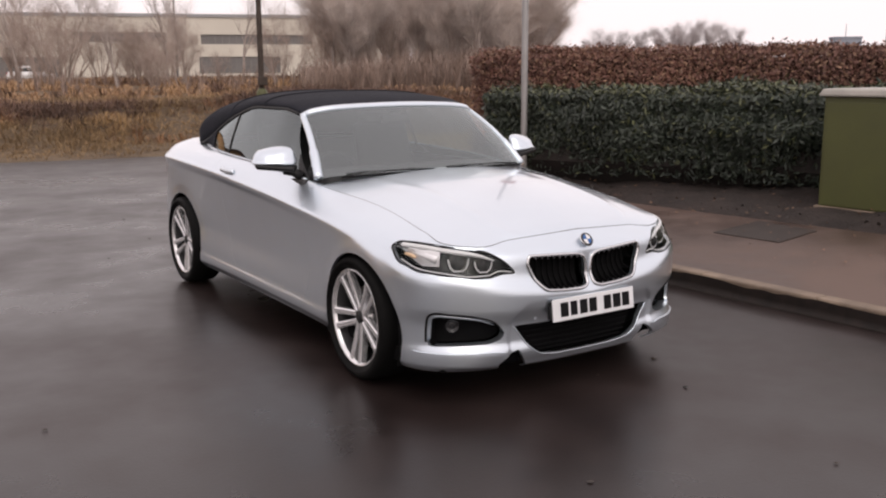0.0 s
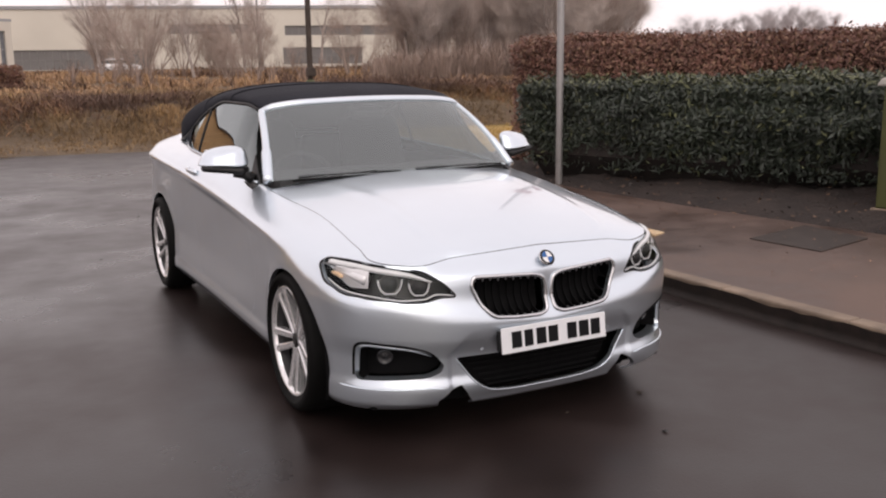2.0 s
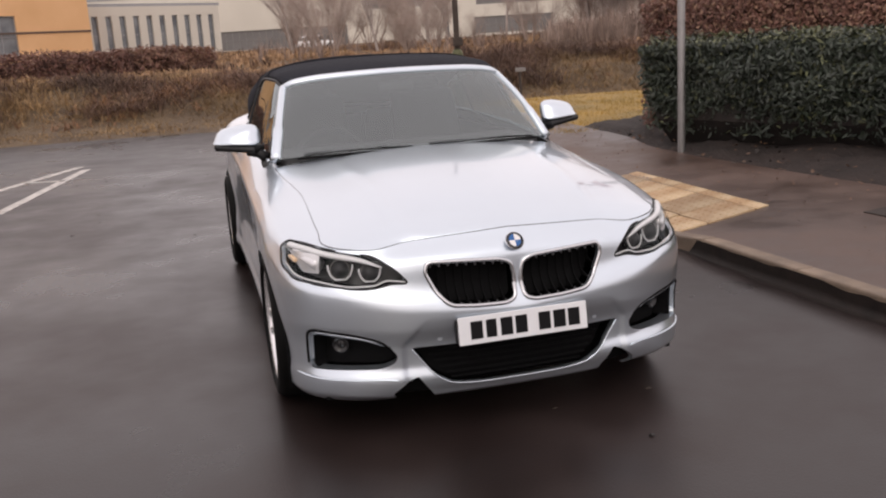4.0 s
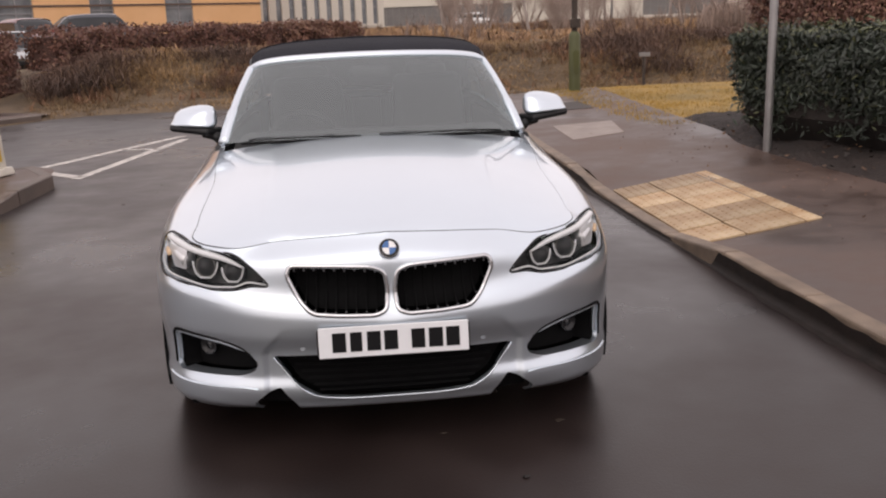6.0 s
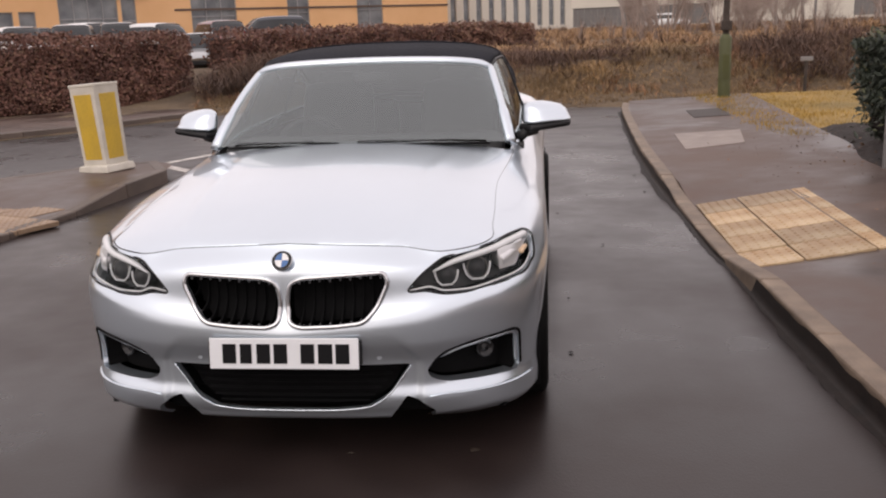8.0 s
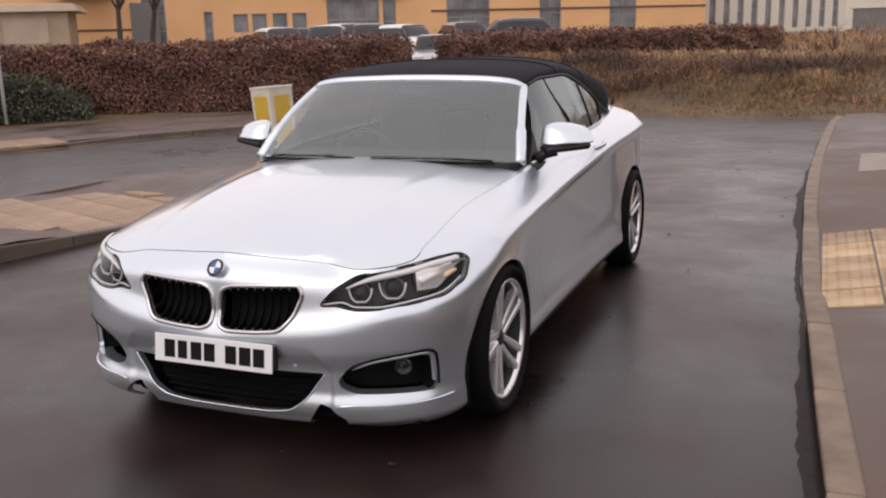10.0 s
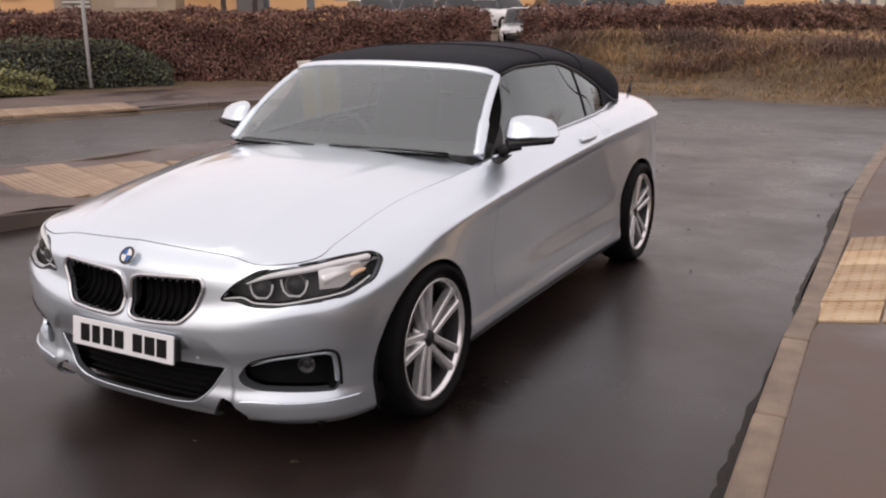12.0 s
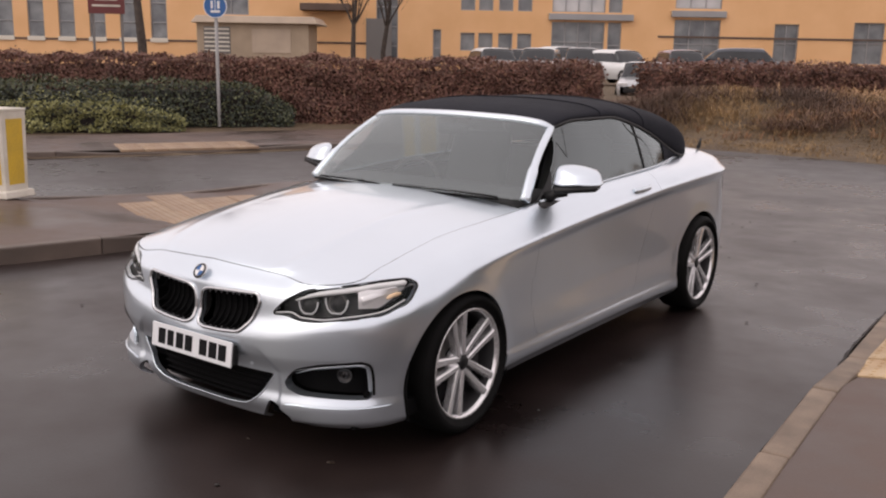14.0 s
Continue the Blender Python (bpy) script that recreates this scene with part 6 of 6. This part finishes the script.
# lamp column with a green-painted foot, at the corner
_lp = thing("lamp_post", "tall steel lamp post with a green-painted lower section", "lamp post", pose(3.93, 12.85, 0.08))
part("column_base", lathe([(0, 0.105), (1.08, 0.105), (1.12, 0.09), (1.16, 0.062)], 16, "z"), GREEN_STEEL, _lp, "green base compartment", smooth=True)
part("column", lathe([(1.15, 0.055), (4.5, 0.046), (8.0, 0.040)], 12, "z"), BARK, _lp, smooth=True)
part("inspection_door", box((0.11, 0.012, 0.42), (0, -0.104, 0.62), bevel=0.004), GREEN_STEEL, _lp)
part("notice_box", box((0.17, 0.09, 0.16), (0, -0.06, 1.30), bevel=0.01), BARK, _lp)

# plain sign pole by the hedge
_sp = thing("sign_pole", "thin galvanised sign pole at the back of the footpath", "pole", pose(3.77, 4.56, 0.17))
part("pole", lathe([(0, 0.038), (4.6, 0.038), (4.62, 0.0)], 14, "z"), STEEL, _sp, smooth=True)
part("sign_plate", box((0.30, 0.015, 0.34), (0, -0.05, 2.40), bevel=0.004), RED_LENS, _sp, "small reddish sign plate")
part("pole_clip", box((0.10, 0.05, 0.04), (0, -0.02, 2.36), bevel=0.006), STEEL, _sp)

# blue route sign across the road
_bs = thing("road_sign", "round blue route sign on a grey post across the road", "road sign", pose(-12.95, 10.35, 0.09, 0, 0, 36))
part("post", lathe([(0, 0.04), (2.82, 0.04), (2.83, 0)], 12, "z"), STEEL, _bs, smooth=True)
_disc = part("sign_face", lathe([(-0.052, 0.0), (-0.052, 0.245), (-0.045, 0.25), (-0.040, 0.25)], 36, "y"), BLUE, _bs, "blue disc with a white rim")
_disc.matrix_basis = pose(0, 0, 2.56)
part("sign_rim", lathe([(-0.056, 0.235), (-0.056, 0.25), (-0.04, 0.252)], 36, "y"), WHITE_ENAMEL, _disc)
for x, z, w, h in ((-0.07, 0.03, 0.05, 0.16), (0.07, 0.03, 0.05, 0.16), (0, -0.11, 0.20, 0.05), (0, 0.03, 0.016, 0.22)):
    part("sign_symbol", box((w, 0.006, h), (x, -0.055, z), bevel=0.001), WHITE_ENAMEL, _disc)

# utility cabinet
_cab = thing("utility_cabinet", "large olive green utility cabinet with a pale lid beside the hedge", "cabinet", pose(5.09, 0.42, 0.20, 0, 0, 3))
part("body", box((0.78, 1.72, 1.06), (0, 0, 0.55), bevel=0.012), GREEN_STEEL, _cab)
part("plinth", box((0.84, 1.78, 0.10), (0, 0, 0.03), bevel=0.01), KERB, _cab)
part("lid", box((0.88, 1.82, 0.07), (0, 0, 1.115), bevel=0.02, taper=0.96), LID, _cab, "pale weathered lid")
for y in (-0.43, 0.43):
    d = part("door", box((0.02, 0.80, 0.94), (-0.393, y, 0.56), bevel=0.006), GREEN_STEEL, _cab)
    part("handle", box((0.03, 0.03, 0.12), (-0.41, y + (0.30 if y < 0 else -0.30), 0.66), bevel=0.006), STEEL, d)

_stk = thing("marker_post", "short dark marker post with a small plate by the grass", "post", pose(5.58, 14.0, 0.16))
part("stake", lathe([(-0.2, 0.03), (0.62, 0.03), (0.64, 0)], 8, "z"), BARK, _stk)
part("marker_head", box((0.22, 0.03, 0.08), (0, -0.03, 0.58), bevel=0.006), STEEL, _stk)

# ---- buildings and the distance ----
ORANGE = material("orange_render", (0.82, 0.50, 0.26), 0.75, vary=0.06, scale=0.4, second=(0.72, 0.42, 0.20))
GLAZING = material("grey_glazing", (0.12, 0.13, 0.145), 0.12, vary=0.2, scale=0.7, second=(0.26, 0.275, 0.285), spread=0.3)
SILVER_CLAD = material("grey_cladding", (0.36, 0.36, 0.37), 0.5, 0.2, vary=0.1, scale=0.5)
BEIGE = material("beige_blockwork", (0.42, 0.33, 0.24), 0.8, vary=0.12, scale=1.0)
CREAM = material("cream_cladding", (0.70, 0.655, 0.57), 0.7, vary=0.06, scale=0.15)
DARK_BAND = material("grey_band", (0.20, 0.19, 0.185), 0.6, vary=0.12, scale=0.3)
SHED_ROOF = material("pale_roof_sheet", (0.50, 0.40, 0.31), 0.7, vary=0.12, scale=0.8)
PALE_GLAZING = material("pale_glazing", (0.56, 0.56, 0.57), 0.12, vary=0.2, scale=0.7, second=(0.40, 0.41, 0.42), spread=0.3)
BAND_FRAME = material("grey_band_frame", (0.26, 0.25, 0.24), 0.6, vary=0.1, scale=0.5)
MAROON = material("maroon_sign_paint", (0.16, 0.035, 0.035), 0.5, vary=0.1, scale=2)
BROWN_TRIM = material("brown_trim", (0.13, 0.085, 0.065), 0.6, vary=0.15, scale=1)

# orange office: its front faces the junction
FACE = pose(-38.2, 53.4, 0.6, 0, 0, 36.1)
office = thing("office_building", "long two-storey orange-rendered office building with grey glazing behind a car park", "building", FACE)
U0, U1, TOPZ = -42.0, 38.4, 9.0
WINDOWS = []
for across in range(6):
    WINDOWS.append((-32.6 + across * 2.27, 1.2, 1.9, 7.6))
WINDOWS += [(-15.9, 2.6, 4.0, 8.6), (-4.4, 1.6, 0.5, 6.2), (-0.7, 0.6, 0.5, 3.2)]
for across in (1.55, 2.88, 4.35, 5.75):
    WINDOWS += [(across, 1.05, 1.7, 3.0), (across, 1.05, 4.6, 6.2)]
WINDOWS += [(9.7, 3.9, 1.0, 3.9), (12.4, 1.0, 0.6, 3.9), (9.7, 3.9, 4.6, 8.4), (12.4, 1.0, 4.6, 8.4), (18.5, 3.4, 0.7, 4.2), (18.5, 3.4, 5.0, 8.0), (25.1, 1.8, 1.2, 4.0), (31.2, 2.3, 1.2, 4.2)]


def wall_with_windows(root, windows, u0, u1, z1, mat, glass_mat, frame_mat, thick=0.35):
    """A wall panelled round its real openings, with recessed glazing in each."""
    xs = sorted({u0, u1, *(u - w / 2 for u, w, a, b in windows), *(u + w / 2 for u, w, a, b in windows)})
    bm = bmesh.new()
    for a, b in zip(xs, xs[1:]):
        if b - a < 1e-4:
            continue
        mid = (a + b) / 2
        cuts = sorted((lo, hi) for u, w, lo, hi in windows if u - w / 2 < mid < u + w / 2)
        z = 0.0
        for lo, hi in cuts + [(z1, z1)]:
            if lo - z > 1e-3:
                box((b - a, thick, lo - z), (mid, thick / 2, (z + lo) / 2), into=bm)
            z = max(z, hi)
    bmesh.ops.remove_doubles(bm, verts=bm.verts[:], dist=0.0005)
    part("wall", bm, mat, root)
    for u, w, lo, hi in windows:
        win = part("window", box((w - 0.02, 0.04, hi - lo - 0.02), (u, 0.22, (lo + hi) / 2)), PALE_GLAZING if w > 3 and lo > 4.4 and glass_mat == GLAZING else glass_mat, root)
        bars = bmesh.new()
        n = max(1, round(w / 1.1))
        for k in range(n + 1):
            box((0.07, 0.09, hi - lo), (u - w / 2 + 0.035 + (w - 0.07) * k / n, 0.17, (lo + hi) / 2), into=bars)
        m = max(1, round((hi - lo) / 1.5))
        for k in range(m + 1):
            box((w, 0.085, 0.07), (u, 0.17, lo + 0.035 + (hi - lo - 0.07) * k / m), into=bars)
        part("window_frame", bars, frame_mat, win)


wall_with_windows(office, WINDOWS, U0, U1, TOPZ, ORANGE, GLAZING, SILVER_CLAD)
part("block", box((U1 - U0, 14, TOPZ - 0.1), ((U0 + U1) / 2, 7.4, TOPZ / 2 - 0.05)), ORANGE, office)
part("roof", box((U1 - U0 + 0.6, 15, 0.3), ((U0 + U1) / 2, 7.2, TOPZ + 0.15)), BROWN_TRIM, office)
for u, w, z in ((10.6, 6.2, 4.25), (18.5, 4.0, 4.6)):
    part("entrance_band", box((w, 0.5, 0.45), (u, -0.08, z), bevel=0.02), SILVER_CLAD, office, "grey metal band over the glazing")
for u, w, z in ((-27.0, 19.0, 2.05), (27.0, 22.8, 2.95), (-8, 8, 2.1)):
    part("band_course", box((w, 0.06, 0.14), (u, -0.03, z)), BROWN_TRIM, office)
for u in [-32.6 + k * 2.27 for k in range(6)]:
    part("window_sill", box((1.3, 0.16, 0.32), (u, -0.06, 2.06), bevel=0.02), CREAM, office, "pale sill block")
part("canopy", box((3.6, 1.6, 0.5), (-8.8, -0.8, 4.6), bevel=0.04), BROWN_TRIM, office, "dark brown canopy")
part("louvre_panel", box((1.9, 0.05, 3.0), (-5.0, -0.04, 2.4)), DARK_BAND, office)

# plant room in front of it
shed = thing("plant_room", "beige block plant room with louvres and a flat pale roof", "outbuilding", FACE @ pose(-12.5, -9.0, 0.8))
part("walls", box((7.2, 4.0, 3.3), (0, 2, 0.65)), BEIGE, shed)
part("roof", box((8.2, 4.8, 0.46), (0.2, 2, 2.52), bevel=0.05, taper=0.92), SHED_ROOF, shed, "pale weathered roof")
for k in range(6):
    s = box((1.6, 0.10, 0.10), (-2.3, -0.03, 0.55 + k * 0.27))
    part("louvre", s, CREAM, shed)
part("louvre_back", box((1.7, 0.04, 1.7), (-2.3, -0.01, 1.2)), DARK_BAND, shed)
part("panel", box((2.5, 0.05, 1.5), (1.2, -0.02, 1.2)), SHED_ROOF, shed)

# wing to its right: beige with narrow grey strips
wing = thing("office_wing", "pale office wing with narrow grey window strips", "building", FACE @ pose(46.5, 4, 0))
wall_with_windows(wing, [(-6.5 + k * 1.35, 0.6, 1.0, 4.2) for k in range(11)], -7.8, 8.0, 5.0, CREAM, GLAZING, SILVER_CLAD)
part("roof", box((16.2, 9, 0.25), (0.1, 4.6, 5.12)), SILVER_CLAD, wing)
part("block", box((15.7, 8, 4.9), (0.1, 4.6, 2.45)), CREAM, wing)

# cream warehouse far across the field
wh = thing("warehouse", "long cream-clad warehouse with grey window bands far across the field", "warehouse", pose(41, 142, 0.6, 0, 0, -17))
WH_WIN = [(-6.2, 12.6, 5.8, 7.3), (14.0, 17.4, 5.5, 7.0), (28.5, 8.0, 5.5, 7.0)]
WH_WIN += [(-38.5, 46.0, 0.6, 3.6), (11.2, 12.6, 1.0, 3.6)]
wall_with_windows(wh, WH_WIN, -62, 34, 9.6, CREAM, DARK_BAND, BAND_FRAME)
part("roof", box((96.6, 44, 0.5), (-14, 21.8, 9.85)), SILVER_CLAD, wh)
part("block", box((95, 40, 9.4), (-14, 20.6, 4.7)), CREAM, wh)
wh2 = thing("warehouse", "pale grey shed with a low roof beyond the field", "warehouse", pose(-16, 150, 0.6, 0, 0, 8))
wall_with_windows(wh2, [(-10, 8, 1.0, 3.4), (8, 12, 3.6, 5.2), (14, 6, 0.3, 3.2)], -26, 26, 7.4, CREAM, DARK_BAND, SILVER_CLAD)
part("roof", box((52.6, 30, 0.4), (0, 14.8, 7.6)), SILVER_CLAD, wh2)
part("block", box((51, 28, 7.2), (0, 14.6, 3.6)), CREAM, wh2)


# ---- parked cars, far off ----
CAR_WINDOW = material("parked_car_glass", (0.035, 0.038, 0.042), 0.1, 0.0, vary=0.2, scale=1)
def parked_car(name, m, paint, label, length=4.3, height=1.46):
    """A distant car: rounded body, glass-house, wheels, lamps."""
    c = thing(name, label, "car", m, "cars in the car park")
    w = 1.76
    ys = np.linspace(-length / 2, length / 2, 25)
    t = (ys + length / 2) / length
    hood = pchip([0, .04, .25, .32, .93, 1.0], [.62, .74, .92, .96, 1.0, .80])
    half = pchip([0, .08, .3, .8, 1], [.66, .82, .88, .88, .74])
    body = []
    for y, q in zip(ys, t):
        hw, top = half(q), hood(q)
        body.append([(-hw * .92, y, .22), (-hw, y, .45), (-hw, y, .70), (-hw * .90, y, top - .03), (-hw * .6, y, top), (0, y, top + .02), (hw * .6, y, top), (hw * .90, y, top - .03), (hw, y, .70), (hw, y, .45), (hw * .92, y, .22)])
    sheet("body", np.array(body), paint, c, flip=True)
    cabin = []
    spec = [(.26, .0), (.40, 1.0), (.62, 1.02), (.80, .92), (.94, .05)]
    zt = pchip([a for a, b in spec], [b for a, b in spec])
    for q in np.linspace(spec[0][0], spec[-1][0], 19):
        y = -length / 2 + q * length
        b0 = float(hood(q)) - 0.03
        h = (height - b0) * float(zt(q))
        cabin.append([(-.80, y, b0), (-.80 + .05, y, b0 + h * .35), (-.70, y, b0 + h * .68), (-.66, y, b0 + h * .88), (-.5, y, b0 + h * .98), (0, y, b0 + h), (.5, y, b0 + h * .98), (.66, y, b0 + h * .88), (.70, y, b0 + h * .68), (.80 - .05, y, b0 + h * .35), (.80, y, b0)])
    g = sheet("glasshouse", np.array(cabin), CAR_WINDOW, c, flip=True)
    top = np.array(cabin)[3:-3, 2:9] * [1.015, 1, 1] + [0, 0, 0.012]
    sheet("roof", top, paint, c, flip=True)
    for sx in (-1, 1):
        for y in (-length * .31, length * .30):
            b = lathe([(-.1, .2), (-.1, .31), (.1, .31), (.1, .2), (.06, .18), (.06, 0)], 20)
            wl = part("wheel", b, RUBBER, c, smooth=True)
            wl.matrix_basis = Matrix.Translation((sx * .78, y, .31)) @ (Matrix.Identity(4) if sx > 0 else pose(0, 0, 0, 0, 0, 180))
            part("rim", lathe([(.07, .19), (.085, .15), (.07, 0)], 12), ALLOY, wl)
        part("headlight", box((.34, .12, .14), (sx * .58, -length / 2 + .09, .68), bevel=.03), REFLECTOR, c)
        part("tail_light", box((.24, .10, .20), (sx * .64, length / 2 - .08, .80), bevel=.03), RED_LENS, c)
    part("bumper_grille", box((1.1, .08, .16), (0, -length / 2 + .02, .48), bevel=.03), BLACK_TRIM, c)
    return c


P_WHITE = material("white_car_paint", (0.74, 0.74, 0.74), 0.3, vary=0.03, coat=1)
P_SILVER = material("silver_car_paint", (0.45, 0.46, 0.47), 0.35, 0.6, vary=0.03, coat=1)
P_DARK = material("dark_car_paint", (0.05, 0.055, 0.07), 0.3, 0.4, vary=0.03, coat=1)
P_RED = material("maroon_car_paint", (0.16, 0.03, 0.03), 0.3, 0.2, vary=0.03, coat=1)


def from_view(across, dist, z, turn):
    """A place seen past the junction, by its bearing."""
    ang = radians(36.1 + math.degrees(math.atan((784 - across) / 1640)))
    return pose(3.03 - math.sin(ang) * dist, -3.2 + math.cos(ang) * dist, z, 0, 0, turn)


parked_car("parked_car", from_view(1132, 35, 0.2, 20), P_SILVER, "silver hatchback facing the gap in the hedge")
for across, dist, z, paint, turn, label in ((868, 42, 0.70, P_WHITE, 50, "white hatchback parked behind the hedge"), (905, 47, 0.72, P_DARK, 30, "dark car parked in the second row"),
                                        (948, 41, 0.72, P_WHITE, 22, "white saloon car parked behind the hedge"), (985, 46, 0.86, P_WHITE, 60, "white estate car parked in the second row"),
                                        (1022, 43, 0.78, P_SILVER, 28, "pale silver car parked behind the hedge"), (1085, 42, 0.70, P_WHITE, 66, "white car parked near the hedge gap")):
    parked_car("parked_car", from_view(across, dist, z, turn), paint, label)
parked_car("parked_car", from_view(1195, 43, 0.75, 40), P_RED, "maroon car parked behind the hedge")
parked_car("parked_car", from_view(1310, 43, 0.85, 118), P_DARK, "dark estate car parked behind the hedge")
parked_car("parked_car", pose(13, 92, 0.9, 0, 0, 80), P_WHITE, "white car far across the field")

# ---- trees ----
_young = [bare_tree("young_tree", 6.5, 11, "slim leafless young tree in the rough grass", spread=0.35, limbs=8, twigs=420),
          bare_tree("young_tree", 5.5, 12, "small leafless young tree in the rough grass", spread=0.45, limbs=8, twigs=420)]
_young[0].matrix_basis = pose(5.2, 48, 0.8)
_young[1].matrix_basis = pose(9.5, 46, 0.8)
for x, y, k, s, r in ((14, 52, 0, 1.0, 40), (17.5, 60, 1, 1.3, 80), (24, 66, 0, 1.2, 200), (9, 66, 0, 1.3, 10), (28, 60, 1, 1.5, 220)):
    copy_thing(_young[k], pose(x, y, 0.85, 0, 0, r) @ Matrix.Scale(s, 4))
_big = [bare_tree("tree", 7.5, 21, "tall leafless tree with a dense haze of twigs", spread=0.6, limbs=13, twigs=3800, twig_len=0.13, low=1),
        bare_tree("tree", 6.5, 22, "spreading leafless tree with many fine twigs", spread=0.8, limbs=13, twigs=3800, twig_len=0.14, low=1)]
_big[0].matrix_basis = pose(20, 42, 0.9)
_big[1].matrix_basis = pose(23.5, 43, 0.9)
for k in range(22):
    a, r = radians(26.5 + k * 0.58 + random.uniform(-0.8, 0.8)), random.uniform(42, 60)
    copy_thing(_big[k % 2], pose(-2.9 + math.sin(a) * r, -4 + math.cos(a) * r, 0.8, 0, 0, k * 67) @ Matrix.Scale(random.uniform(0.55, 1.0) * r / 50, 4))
_shrub = [bare_tree("shrub", 7.0, 51, "many-stemmed leafless brown shrub in the rough field", spread=0.55, limbs=4, twigs=2600, twig_len=0.10, low=1, stems=9, category="shrub", twig=SHRUB_TWIG, bark=SHRUB_TWIG),
          bare_tree("shrub", 6.0, 52, "loose leafless shrub with upright stems in the rough field", spread=0.4, limbs=4, twigs=2000, twig_len=0.12, low=1, stems=7, category="shrub", twig=SHRUB_TWIG, bark=SHRUB_TWIG)]
_shrub[0].matrix_basis, _shrub[1].matrix_basis = pose(8.0, 52, 0.7), pose(6.6, 58, 0.7)
for across, r, sc in ((285, 46, 0.42), (330, 50, 0.5), (90, 52, 0.5), (395, 55, 0.45), (500, 48, 0.55), (130, 74, 0.8), (190, 68, 0.75), (245, 72, 0.85), (265, 60, 0.7), (310, 75, 0.75), (580, 66, 0.8), (640, 70, 0.95), (700, 64, 0.9), (770, 70, 1.0), (840, 72, 1.0), (605, 52, 0.85), (680, 50, 0.9), (745, 54, 0.95), (805, 50, 0.9), (860, 52, 0.95), (925, 50, 0.9), (890, 60, 1.1)):
    a = radians(33.0) + math.atan((across - 784) / 1633)
    copy_thing(_shrub[across // 5 % 2], pose(-2.9 + math.sin(a) * r, -4 + math.cos(a) * r, 0.7, 0, 0, across) @ Matrix.Scale(sc * 1.05, 4))
_mist = bare_tree("distant_tree", 12.0, 31, "leafless tree on the skyline, haze put into its pale colour", twig=MIST_TWIG, spread=0.8, limbs=13, twigs=5200, twig_len=0.10, low=1, bark=MIST_BARK)


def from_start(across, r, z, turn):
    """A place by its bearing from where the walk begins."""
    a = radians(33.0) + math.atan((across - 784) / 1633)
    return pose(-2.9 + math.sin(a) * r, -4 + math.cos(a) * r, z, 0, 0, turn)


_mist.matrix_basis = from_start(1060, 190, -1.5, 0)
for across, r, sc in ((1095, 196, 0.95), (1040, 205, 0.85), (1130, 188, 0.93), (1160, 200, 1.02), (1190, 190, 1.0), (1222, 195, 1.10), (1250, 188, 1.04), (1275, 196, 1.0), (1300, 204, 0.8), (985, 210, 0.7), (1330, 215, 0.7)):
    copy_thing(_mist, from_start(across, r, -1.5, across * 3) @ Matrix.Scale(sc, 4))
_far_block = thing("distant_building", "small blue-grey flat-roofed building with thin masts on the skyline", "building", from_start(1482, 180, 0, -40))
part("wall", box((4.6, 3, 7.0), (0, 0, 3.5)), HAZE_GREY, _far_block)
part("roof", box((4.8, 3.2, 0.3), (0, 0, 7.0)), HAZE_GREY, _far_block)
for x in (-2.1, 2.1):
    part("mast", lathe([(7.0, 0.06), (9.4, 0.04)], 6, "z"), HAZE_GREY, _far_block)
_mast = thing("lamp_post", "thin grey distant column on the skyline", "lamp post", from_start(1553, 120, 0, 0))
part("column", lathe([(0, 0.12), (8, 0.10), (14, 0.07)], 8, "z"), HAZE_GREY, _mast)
_ot = bare_tree("street_tree", 7.5, 41, "dark leafless tree in front of the office", spread=0.5, limbs=8, twigs=500, twig=BRANCH, bark=BARK)
_ot.matrix_basis = from_view(256, 37, 0.5, 200) @ Matrix.Scale(1.55, 4)
copy_thing(_ot, FACE @ pose(-6.0, -9, 0, 0, 0, 120))
copy_thing(_ot, FACE @ pose(-4.2, -6, 0, 0, 0, 60))

# tall board in front of the office; its writing is too small to read
_nb = thing("sign_board", "maroon sign board on two posts in front of the office", "sign", from_view(198, 40, 0.5, 43))
part("panel", box((1.40, 0.06, 1.3), (0, 0, 3.32), bevel=0.01), MAROON, _nb, "maroon panel")
for x in (-0.55, 0.55):
    part("post", box((0.09, 0.09, 3.2), (x, 0.07, 1.6), bevel=0.01), DARK_BAND, _nb)
for z, w in ((3.70, 1.0), (3.46, 1.16), (3.22, 0.86), (2.98, 1.08)):
    part("text_bar", box((w, 0.01, 0.08), (0, -0.036, z)), BOL_WHITE, _nb)

# far lamp column
_fl = thing("lamp_post", "slim distant lamp post by the warehouse", "lamp post", pose(27, 92, 0.8))
part("column", lathe([(0, 0.14), (9, 0.09), (11.5, 0.07)], 8, "z"), DARK_BAND, _fl)
